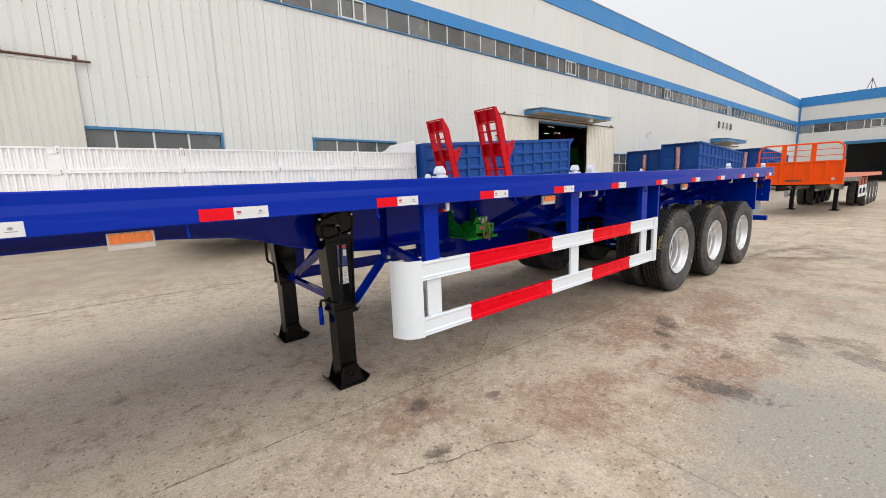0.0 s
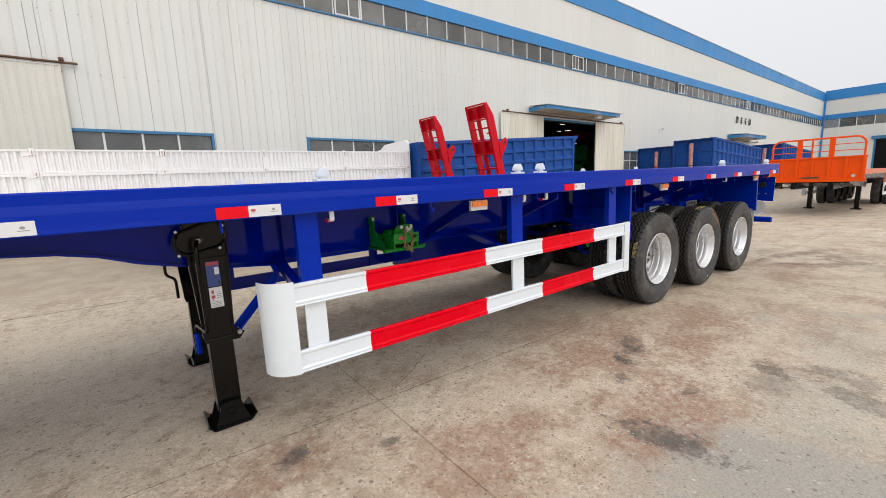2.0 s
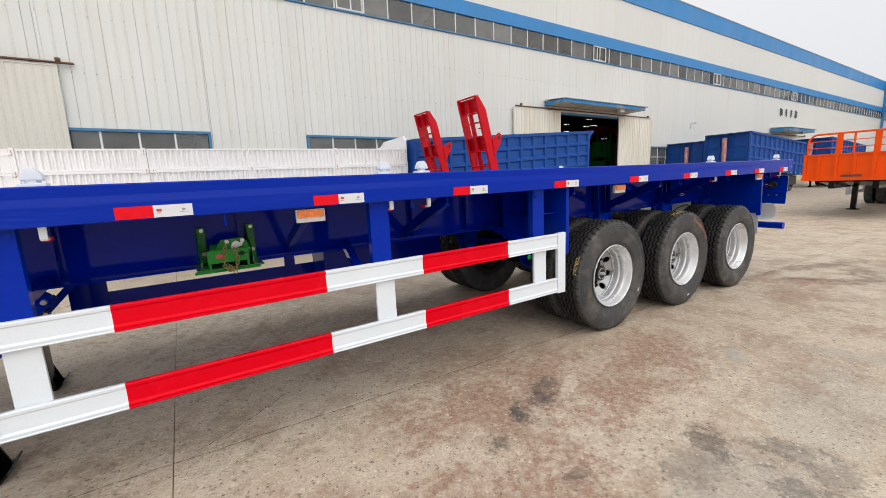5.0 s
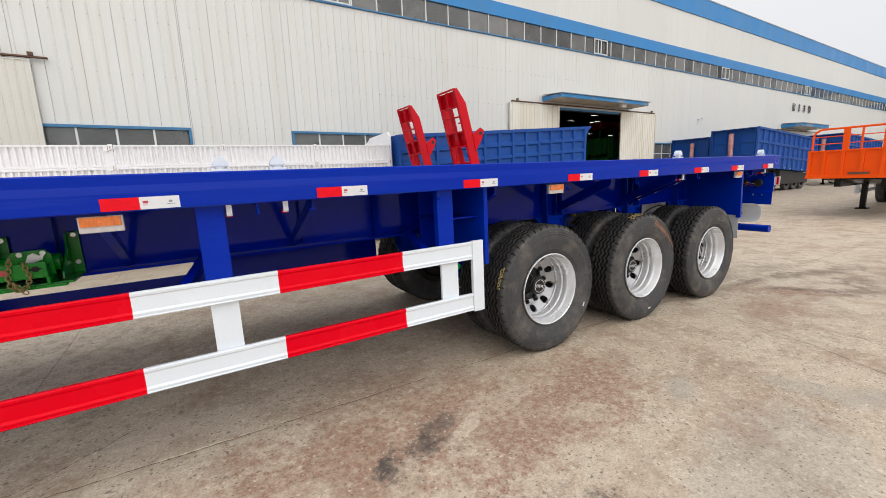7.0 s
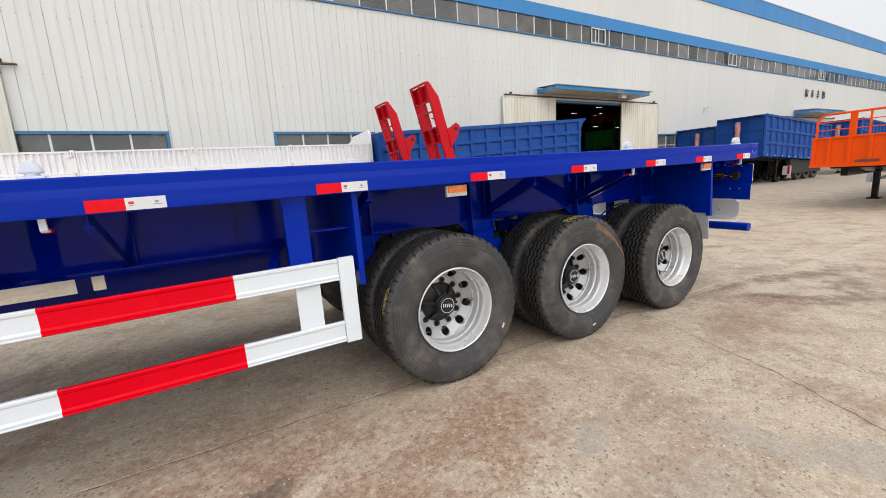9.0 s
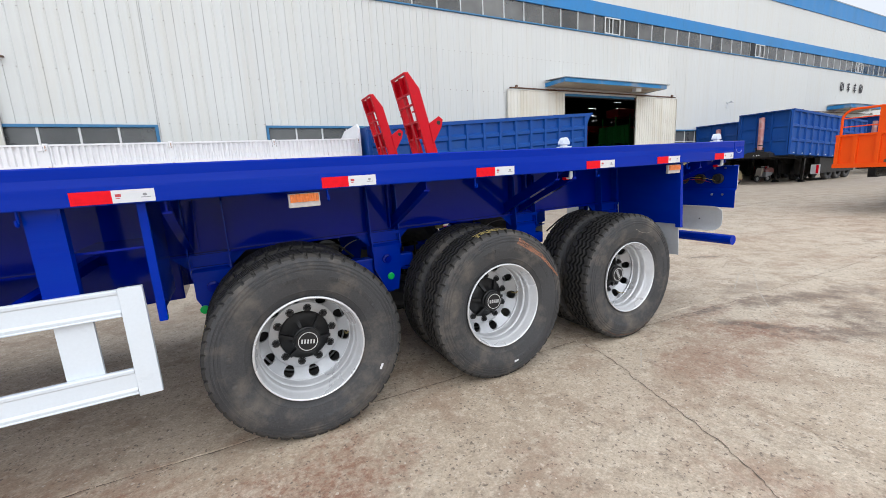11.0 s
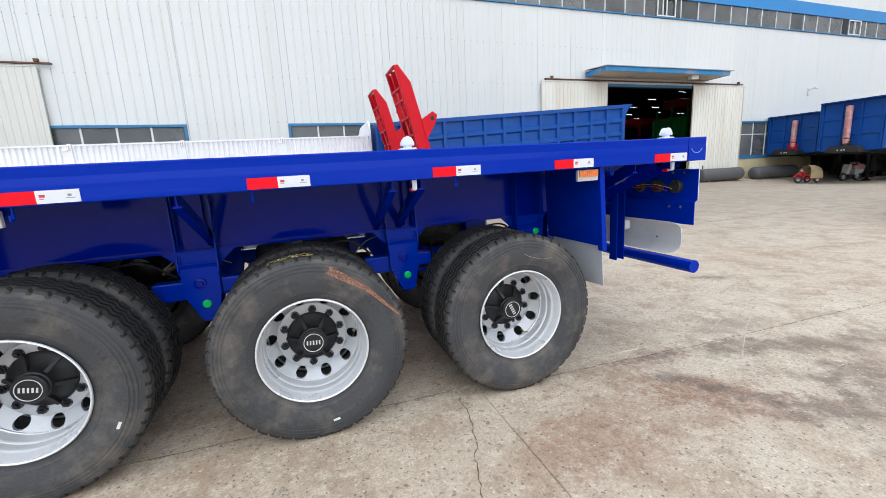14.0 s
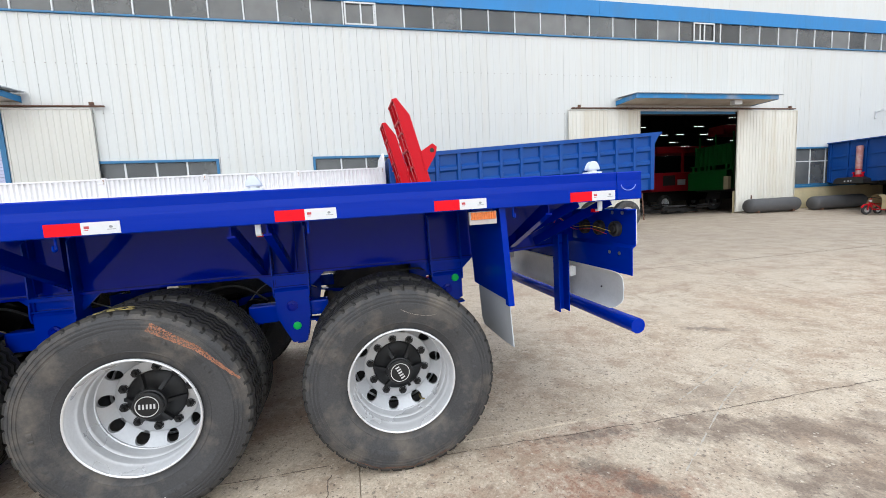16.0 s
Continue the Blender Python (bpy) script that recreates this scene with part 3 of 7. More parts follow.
def clerestory():
    """The strip of high windows: panes and mullions, two of the sashes open in white frames."""
    w = thing("window_1", 0, WALL, 0, "long strip of dusty high windows with pale mullions", "window", kind="structure")
    bm = box(B(), 0.03, 1.17, 0.03, 0.036, SILL + 0.02, GLASS_TOP - 0.01)
    pane = part("pane", bm, GLASS, w)
    bm = box(B(), -0.025, 0.025, -0.01, 0.06, SILL, GLASS_TOP, 0.006)
    mull = part("mullion", bm, FRAME_WHITE, w)
    pitch, x, first = 1.2, -1.08 - 1.2 * 12, True
    while x < EAST - 0.3:
        if first:
            pane.location, mull.location, first = (x, 0, 0), (x, 0, 0), False
        else:
            repeat(pane, x, 0, 0), repeat(mull, x, 0, 0)
        x += pitch
    for a in (8.58, 24.9, 40.3, 57.2):
        bm = B()
        for u in (0.0, 0.6, 1.17):
            box(bm, a + u, a + u + 0.06, -0.05, -0.012, SILL + 0.02, GLASS_TOP - 0.02, 0.006)
        for z in (SILL + 0.02, GLASS_TOP - 0.08):
            box(bm, a + 0.062, a + 0.598, -0.05, -0.012, z, z + 0.06, 0.006)
            box(bm, a + 0.662, a + 1.168, -0.05, -0.012, z, z + 0.06, 0.006)
        part("window_frame", bm, FRAME_WHITE, w, "white sash frame")
    # Solid black panel paints the shade inside an open vent.
    bm = box(B(), 39.7, 40.25, -0.03, 0.02, SILL, GLASS_TOP)
    part("vent_shade_panel", bm, BLACK, w, "black panel painting the dark of an open vent")


clerestory()


def low_window(name, x0, x1, z0, z1, panes, rail=0.0, label=""):
    w = thing(name, x0, WALL, 0, label, "window", kind="structure")
    wide = x1 - x0
    bm = B()
    for a, b, lo, hi in ((0, wide, z1 - 0.09, z1), (0, wide, z0, z0 + 0.08), (0, 0.09, z0 + 0.08, z1 - 0.09), (wide - 0.09, wide, z0 + 0.08, z1 - 0.09)):
        box(bm, a, b, -0.06, 0.12, lo, hi, 0.006)
    part("window_frame", bm, FRAME_BLUE, w, "blue painted frame")
    bm = B()
    step = (wide - 0.18) / panes
    for k in range(1, panes):
        box(bm, 0.09 + k * step - 0.03, 0.09 + k * step + 0.03, 0.0, 0.06, z0 + 0.08, z1 - 0.09, 0.005)
    if rail:
        for k in range(panes):
            box(bm, 0.09 + k * step + 0.03, 0.09 + (k + 1) * step - 0.03, 0.003, 0.057, rail - 0.025, rail + 0.025, 0.005)
    part("mullion", bm, FRAME_WHITE, w, "pale mullions")
    bm = box(B(), 0.02, step - 0.02, 0.025, 0.031, z0 + 0.08, z1 - 0.09)
    first = part("pane", bm, GLASS_LOW, w)
    first.location = (0.09, 0, 0)
    for k in range(1, panes):
        repeat(first, 0.09 + k * step, 0, 0)
    return w


low_window("window_2", -0.67, 3.55, 1.6, 3.58, 4, 0, "dusty four-pane window in a blue frame")
low_window("window_3", 6.95, 11.1, 1.6, 3.58, 4, 0, "dusty four-pane window in a blue frame")
low_window("window_4", 31.45, 36.0, 1.47, 3.5, 4, 2.75, "window in two rows of grey panes above a blue ledge")
hang(wall_north, CLAD, WEST, 14.4, 1.36, SILL - 0.065, WALL, OPENINGS)
hang(wall_north, CLAD, 14.4, 32.4, 1.36, SILL - 0.065, WALL, OPENINGS, 1.8, 0.006)
hang(wall_north, CLAD, 32.4, EAST, 1.36, SILL - 0.065, WALL, OPENINGS, 5.4, 0.003)
hang(wall_north, CLAD, WEST, EAST, BAND_TOP, UPPER_TOP, WALL, (), 5.4, 0.004)


def screws():
    bm = B()
    for z in (3.62, 5.23, 6.92):
        k = math.ceil(WEST / 0.3)
        while k * 0.3 < 24:
            x = k * 0.3
            if not any(a - 0.03 < x < b + 0.03 and lo - 0.05 < z < hi + 0.05 for a, b, lo, hi in OPENINGS):
                s = 0.012
                prism(bm, [(x + s * math.cos(q), z + random.uniform(-0.01, 0.01) * 0 + s * math.sin(q)) for q in (0.5, 1.55, 2.6, 3.65, 4.7, 5.75)], 1, WALL - 0.034, WALL - 0.02)
            k += 1
    return tagged(link("wall_screws", bm, RUST), "rows of small dark screw heads on the wall sheets", "screws", kind="stuff")


screws()


def sliding_door(x0, x1, z0, z1, mat, label):
    d = thing("sliding_door", x0, WALL - 0.14, z0, label, "door", "sliding doors of the hall", "structure")
    wide, high = x1 - x0, z1 - z0
    bm = B()
    x, prof = 0.03, [(0.03, 0.0)]
    while x < wide - 0.2:
        prof += [(x + 0.14, 0.0), (x + 0.155, -0.02), (x + 0.185, -0.02), (x + 0.2, 0.0)]
        x += 0.2
    prof.append((wide - 0.03, 0.0))
    lo, hi = [bm.verts.new((a, b, 0.03)) for a, b in prof], [bm.verts.new((a, b, high - 0.03)) for a, b in prof]
    for j in range(len(prof) - 1):
        bm.faces.new((lo[j], lo[j + 1], hi[j + 1], hi[j]))
    bm.normal_update()
    bmesh.ops.solidify(bm, geom=bm.faces[:], thickness=0.02)
    part("door_panel", bm, mat, d)
    bm = B()
    for a, b, lo_, hi_ in ((0, 0.03, 0, high), (wide - 0.03, wide, 0, high), (0.03, wide - 0.03, 0, 0.03), (0.03, wide - 0.03, high - 0.03, high)):
        box(bm, a, b, -0.03, 0.04, lo_, hi_)
    part("door_edge", bm, mat, d, "weathered edge frame")
    return d


sliding_door(18.13, 21.86, 0.3, 5.38, CLAD_TAN, "open white ribbed sliding door with rust stains beside the doorway")
sliding_door(27.56, 31.4, 0.3, 5.38, CLAD_TAN, "open white ribbed sliding door with rust stains beside the doorway")
sliding_door(-2.86, -0.3, 0.2, 5.38, OLD_TAN, "weathered tan ribbed sliding door pushed along the wall")
sliding_door(49.2, 51.6, 0.3, 4.9, CLAD_TAN, "open pale ribbed sliding door of the far doorway")


def door_track(x0, x1, z):
    bm = B()
    box(bm, x0, x1, WALL - 0.18, WALL - 0.06, z, z + 0.045, 0.006)
    for k in range(int((x1 - x0) / 1.4) + 1):
        box(bm, x0 + 0.1 + k * 1.4, x0 + 0.16 + k * 1.4, WALL - 0.06, WALL, z + 0.01, z + 0.08)
    box(bm, x1 - 0.42, x1 - 0.3, WALL - 0.2, WALL - 0.1, z + 0.06, z + 0.15)
    box(bm, x0 + 0.32, x0 + 0.42, WALL - 0.2, WALL - 0.1, z + 0.06, z + 0.15)
    return tagged(link("door_track", bm, RUST), "rusty steel overhead rail of a sliding door", "rail", kind="structure")


door_track(18.3, 31.25, 5.44)
door_track(-8.0, 0.1, 5.44)
door_track(47.6, 62.0, 5.0)


def canopy(x0, x1, z0, z1, depth, label):
    c = thing("canopy", x0, WALL, z0, label, "canopy", "door canopies", "structure")
    wide, high = x1 - x0, z1 - z0
    bm = B()
    box(bm, 0, wide, -depth, -depth + 0.03, 0, high, 0.005)
    box(bm, 0, 0.03, -depth + 0.03, -0.01, 0, high, 0.005)
    box(bm, wide - 0.03, wide, -depth + 0.03, -0.01, 0, high, 0.005)
    part("fascia", bm, WORN_TRIM, c, "peeling blue painted edge")
    bm = B()
    x, prof = -0.06, []
    while x < wide + 0.06:
        prof += [(x, high), (x + 0.08, high), (x + 0.1, high + 0.035), (x + 0.14, high + 0.035), (x + 0.16, high)]
        x += 0.18
    lo, hi = [bm.verts.new((a, -depth - 0.08, b)) for a, b in prof], [bm.verts.new((a, -0.04, b + 0.12)) for a, b in prof]
    for j in range(len(prof) - 1):
        bm.faces.new((lo[j], lo[j + 1], hi[j + 1], hi[j]))
    bm.normal_update()
    bmesh.ops.solidify(bm, geom=bm.faces[:], thickness=0.006)
    part("roof_sheet", bm, ROOF, c, "ribbed grey roof sheet")
    bm = B()
    n = max(3, int(wide / 1.0))
    for k in range(n):
        box(bm, 0.035 + k * (wide - 0.07) / n, 0.03 + (k + 1) * (wide - 0.07) / n, -depth + 0.035, -0.03, 0.02, 0.04)
    part("soffit", bm, SOFFIT, c, "stained underside boards")
    bm = B()
    box(bm, wide - 2.3, wide - 1.85, -depth + 0.25, -depth + 0.5, -0.18, 0.02, 0.02)
    part("floodlight", bm, FRAME_WHITE, c, "small floodlight under the canopy")
    return c


canopy(20.65, 28.5, 5.6, 5.8, 1.4, "blue-edged flat canopy over the hall doorway")
canopy(-10.0, -2.35, 5.6, 5.8, 1.4, "blue-edged flat canopy over a closed doorway")
canopy(52.5, 59.4, 5.2, 5.5, 1.6, "blue-edged flat canopy over the far doorway")


def doorway_left():
    s = thing("door_1", -7.2, WALL, 0, "closed pale lilac roller door in a blue frame", "door", kind="structure")
    bm = B()
    for z in range(44):
        box(bm, 0.15, 4.05, 0.06, 0.09, 0.25 + z * 0.115, 0.25 + z * 0.115 + 0.108, 0.008)
    part("shutter", bm, SHUTTER, s)
    bm = B()
    box(bm, 0, 0.15, -0.05, 0.14, -0.1, 5.35), box(bm, 4.05, 4.2, -0.05, 0.14, -0.1, 5.35), box(bm, 0.15, 4.05, -0.05, 0.14, 5.31, 5.35)
    part("door_frame", bm, FRAME_BLUE, s)


doorway_left()


def door_lining():
    bm = B()
    box(bm, 21.86, 21.98, WALL - 0.02, WALL + 0.25, 0.1, 5.33), box(bm, 27.88, 28.0, WALL - 0.02, WALL + 0.25, 0.1, 5.33)
    box(bm, 21.98, 27.88, WALL - 0.02, WALL + 0.25, 5.2, 5.33)
    tagged(link("door_2", bm, DRUM), "dark steel lining of the open doorway", "door frame", kind="structure")
    bm = box(B(), 21.9, 27.5, WALL - 0.05, WALL - 0.022, 5.22, 5.34, 0.006)
    tagged(link("lintel_trim", bm, FRAME_BLUE), "blue strip above the open doorway", "trim", kind="structure")


door_lining()


def hall_inside():
    """The dark hall behind the wall: floor, back and end walls, roof and rows of tube lights."""
    bm = B()
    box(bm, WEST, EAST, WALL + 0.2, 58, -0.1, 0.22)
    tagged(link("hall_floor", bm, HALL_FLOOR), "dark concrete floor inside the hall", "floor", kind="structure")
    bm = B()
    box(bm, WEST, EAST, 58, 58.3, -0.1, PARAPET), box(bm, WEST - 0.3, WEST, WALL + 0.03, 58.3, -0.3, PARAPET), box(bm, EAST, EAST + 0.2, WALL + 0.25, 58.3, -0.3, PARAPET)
    tagged(link("wall_back", bm, DARK_HALL), "dark inner walls of the hall", "wall", kind="structure")
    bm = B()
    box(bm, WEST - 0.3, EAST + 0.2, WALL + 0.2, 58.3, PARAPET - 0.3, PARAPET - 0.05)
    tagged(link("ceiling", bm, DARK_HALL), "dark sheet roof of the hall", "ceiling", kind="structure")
    for i in range(10):
        for j in range(7):
            t = thing("tube_light", 19 + i * 4.1 + 1.3 * (j % 3), 24 + j * 4.8, 6.9 + 0.8 * ((i + j) % 3), "bright fluorescent tube light hanging in the hall", "lamp", "hall lights")
            part("housing", box(B(), -0.62, 0.62, -0.05, 0.05, 0.024, 0.08, 0.01), RUST, t)
            part("tube", rod(B(), [(-0.55, 0, 0), (0.55, 0, 0)], 0.009, 6), LAMP, t, "glowing tube")
            part("rod", rod(B(), [(0, 0, 0.08), (0, 0, 4.4)], 0.012, 6), RUST, t)


hall_inside()


def far_hall():
    """The hall across the end of the yard."""
    x = EAST
    bm = B()
    for y0, y1, z0, z1 in ((10.6, WALL + 0.035, -0.3, 8.2), (-0.5, 10.6, 5.9, 8.2), (-60, -0.5, -0.3, 8.2), (-60, WALL + 0.035, 10.3, 12.58)):
        box(bm, x, x + 0.2, y0, y1, z0, z1)
    tagged(link("wall_east", bm, CLAD), "white metal wall of the hall across the yard's end", "wall", kind="structure")
    bm = B()
    box(bm, x - 0.08, x + 0.2, -60, WALL - 0.08, 12.58, 14.1), box(bm, x - 0.06, x + 0.2, -60, WALL - 0.06, 9.55, 10.3)
    box(bm, x - 0.12, x - 0.002, WALL - 0.32, WALL - 0.08, -0.2, 12.55)
    tagged(link("trim_east", bm, TRIM), "blue bands and corner downpipe of the end hall", "trim", kind="structure")
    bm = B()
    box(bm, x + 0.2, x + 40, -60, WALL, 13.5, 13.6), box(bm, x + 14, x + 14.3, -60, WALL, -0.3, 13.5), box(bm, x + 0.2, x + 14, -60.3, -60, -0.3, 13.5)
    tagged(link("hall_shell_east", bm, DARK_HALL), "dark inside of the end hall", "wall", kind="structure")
    w = thing("window_5", x, 0, 0, "strip of dusty high windows in the end hall", "window", kind="structure")
    pane = part("pane", box(B(), 0.05, 0.06, -1.95, -0.05, 8.2, 9.55), GLASS, w)
    mull = part("mullion", box(B(), 0.0, 0.1, -0.05, 0.05, 8.2, 9.55), FRAME_WHITE, w)
    for k in range(38):
        y = WALL - 0.1 - k * 2.0
        if k == 0:
            pane.location, mull.location = (0, y, 0), (0, y, 0)
        else:
            repeat(pane, 0, y, 0), repeat(mull, 0, y, 0)
    bm = B()
    for a in (6.0, 7.0, 8.1):
        box(bm, -0.05, -0.01, a, a + 0.12, 8.25, 9.5)
    for z in (8.25, 9.4):
        box(bm, -0.05, -0.01, 6.12, 7.0, z, z + 0.1), box(bm, -0.05, -0.01, 7.12, 8.1, z, z + 0.1)
    part("window_frame", bm, FRAME_WHITE, w, "white open sash")
    bm = B()
    box(bm, x - 0.4, x, -0.6, 11.0, 5.9, 6.35), box(bm, x - 0.06, x + 0.25, 10.5, 10.7, -0.2, 5.9), box(bm, x - 0.06, x + 0.25, -0.6, -0.4, -0.2, 5.9)
    tagged(link("door_3", bm, FRAME_BLUE), "blue-framed wide doorway of the end hall", "door frame", kind="structure")
    m = thing("roof_mast", x + 6, 9.2, 13.6, "small lattice mast on the end hall roof", "mast")
    bm = B()
    for p, q in (((0, -1, 0), (0, 0, 3)), ((0, 1, 0), (0, 0, 3)), ((0, -2.2, 0.9), (0, 1.6, 1.4)), ((0, -0.6, 1.2), (0, 0.6, 1.3)), ((0, 0, 1.3), (0, 0, 3.1))):
        rod(bm, [p, q], 0.045, 5)
    part("frame", bm, RUST, m)


far_hall()


def sign():
    s = thing("wall_sign", 54.5, WALL - 0.05, 6.85, "four dark square characters fixed to the hall wall", "sign")
    for k in range(4):
        bm = B()
        x = k * 1.32
        box_like = ((0, 0.09, 0, 0.95), (0.24, 0.34, 0, 0.95), (0.52, 0.62, 0.1, 0.85), (0.1, 0.23, 0.42, 0.54), (0.35, 0.51, 0.62, 0.74), (0.35, 0.51, 0.16, 0.28))
        cross_like = ((0.26, 0.36, 0, 0.95), (0.08, 0.255, 0.72, 0.82), (0.365, 0.54, 0.72, 0.82), (0.04, 0.255, 0.46, 0.56), (0.365, 0.58, 0.46, 0.56), (0.0, 0.255, 0.2, 0.3), (0.365, 0.62, 0.2, 0.3))
        for a, b, lo, hi in cross_like if k in (1, 2) else box_like:
            m = (b - a) * 0.12
            box(bm, x + a + m, x + b - m, -0.04, 0.0, lo * 0.82, hi * 0.82 - 0.01)
        part("character", bm, SIGN_DARK, s)


sign()


def wall_camera(x, z):
    c = thing("security_camera", x, WALL, z, "small pale wall camera on a bracket", "camera")
    part("bracket", rod(B(), bent([(0, 0, 0), (0, -0.18, 0.04), (0.1, -0.3, 0.06)], 0.06), 0.025), FRAME_WHITE, c)
    part("body", box(B(), 0.02, 0.3, -0.36, -0.24, 0.02, 0.13, 0.02), FRAME_WHITE, c)
    part("mount", box(B(), -0.07, 0.07, -0.05, 0, -0.32, 0.1, 0.01), FRAME_WHITE, c)


wall_camera(37.2, 5.3)


# concrete slabs with open joints
def slabs():
    xs = [2.14 + 5.95 * k for k in range(-3, 9)]
    ys = [-7.0, -2.4, 2.28, 6.65, 11.6, WALL - 0.03]
    g = 0.0016
    for x0, x1 in zip(xs, xs[1:]):
        for y0, y1 in zip(ys, ys[1:]):
            bm = B()
            cx, cy = [x0 + g, x0 + g + 0.003] + [x0 + (x1 - x0) * k / 4 for k in (1, 2, 3)] + [x1 - g - 0.003, x1 - g], None
            cy = [y0 + g, y0 + g + 0.006] + [y0 + (y1 - y0) * k / 4 for k in (1, 2, 3)] + [y1 - g - 0.006, y1 - g]
            rows = []
            for j, y in enumerate(cy):
                rows.append([bm.verts.new((x, y, ground(x, y) - (0.004 if j in (0, 6) or i in (0, 6) else 0))) for i, x in enumerate(cx)])
            for a, b in zip(rows, rows[1:]):
                for k in range(6):
                    bm.faces.new((a[k], a[k + 1], b[k + 1], b[k]))
            rim = [rows[0][k] for k in range(7)] + [rows[j][6] for j in range(1, 7)] + [rows[6][k] for k in range(5, -1, -1)] + [rows[j][0] for j in range(5, 0, -1)]
            low = [bm.verts.new((v.co.x, v.co.y, v.co.z - 0.02)) for v in rim]
            for k in range(len(rim)):
                bm.faces.new((rim[k], rim[(k + 1) % len(rim)], low[(k + 1) % len(rim)], low[k]))
            link("slab", bm, CONCRETE, yard_ground)


def crack(points, width, stray=0.012):
    """A ragged open crack along a rough line."""
    random.seed(int(points[0][0] * 100))
    line, wx, wy = [], 0.0, 0.0
    for (ax, ay), (bx, by) in zip(points, points[1:]):
        n = max(2, int(math.hypot(bx - ax, by - ay) / 0.022))
        for k in range(n):
            wx, wy = wx * 0.9 + random.gauss(0, stray * 0.5), wy * 0.9 + random.gauss(0, stray * 0.5)
            line.append((ax + (bx - ax) * k / n + wx, ay + (by - ay) * k / n + wy))
    bm = B()
    left, right = [], []
    for (ax, ay), (bx, by) in zip(line, line[1:]):
        d = math.hypot(bx - ax, by - ay) or 1
        w = width * random.uniform(0.3, 1.2) / 2
        nx, ny = -(by - ay) / d * w, (bx - ax) / d * w
        z = ground(ax, ay) + 0.003
        left.append(bm.verts.new((ax + nx, ay + ny, z))), right.append(bm.verts.new((ax - nx, ay - ny, z)))
    for k in range(len(left) - 1):
        if random.random() < 0.95:
            bm.faces.new((left[k], left[k + 1], right[k + 1], right[k]))
    return tagged(link("crack", bm, CRACK), "dark ragged crack in the concrete", "crack", "cracks in the yard", "structure")


crack([(7.93, 2.2), (7.86, 1.75), (7.72, 1.4), (7.62, 1.0), (7.42, 0.62), (7.3, 0.35), (7.25, -0.4)], 0.0065)
crack([(1.0, 1.62), (1.3, 1.5), (1.6, 1.46), (1.85, 1.36)], 0.007)
crack([(-4.0, 6.68), (2.1, 6.65), (8.0, 6.66), (14.0, 6.62), (24.0, 6.7)], 0.02, 0.008)
crack([(-1.0, 2.285), (2.1, 2.275), (5.0, 2.27), (8.0, 2.285)], 0.007, 0.004)
crack([(2.25, 2.34), (2.5, 2.5), (2.86, 2.76)], 0.006)
crack([(8.1, 2.2), (9.1, 2.17), (10.6, 2.12), (12.0, 2.1), (14.0, 2.05)], 0.007, 0.006)
crack([(14.4, 4.0), (14.6, 5.4), (15.0, 6.8), (15.4, 8.9)], 0.012)


def chalk_line(x0, y0, x1, y1):
    bm = B()
    n = 30
    random.seed(int(x0 * 10))
    d = Vector((x1 - x0, y1 - y0)).normalized()
    rows = []
    for k in range(n + 1):
        x, y = x0 + (x1 - x0) * k / n, y0 + (y1 - y0) * k / n
        w = random.uniform(0.001, 0.007)
        rows.append([bm.verts.new((x - d.y * q, y + d.x * q, ground(x, y) + 0.0025)) for q in (w, -w)])
    for k, (a, b) in enumerate(zip(rows, rows[1:])):
        if random.random() < 0.85:
            bm.faces.new((a[0], a[1], b[1], b[0]))
    return tagged(link("chalk_line", bm, CHALK_PALE), "faint pale scratch line on the concrete", "line", "lines on the yard", "structure")


chalk_line(9.83, 1.66, 10.68, 2.2)
chalk_line(10.68, 2.2, 11.61, 2.7)
chalk_line(10.4, 2.31, 11.26, 2.69)
chalk_line(8.31, 1.94, 7.95, 1.67)
chalk_line(1.7, 1.5, 1.85, 1.1)

# ---- wheels ----


SIDEWALL = [(0.29, -0.098), (0.3, -0.108), (0.325, -0.115), (0.34, -0.128), (0.342, -0.1265), (0.395, -0.141), (0.4, -0.1414), (0.4015, -0.1415), (0.4225, -0.1434), (0.424, -0.1435), (0.43, -0.144), (0.448, -0.1425), (0.45, -0.139),
            (0.458, -0.139), (0.46, -0.142), (0.467, -0.141), (0.469, -0.137), (0.476, -0.136), (0.478, -0.139), (0.486, -0.137), (0.488, -0.132), (0.496, -0.13), (0.498, -0.1325), (0.512, -0.124)]


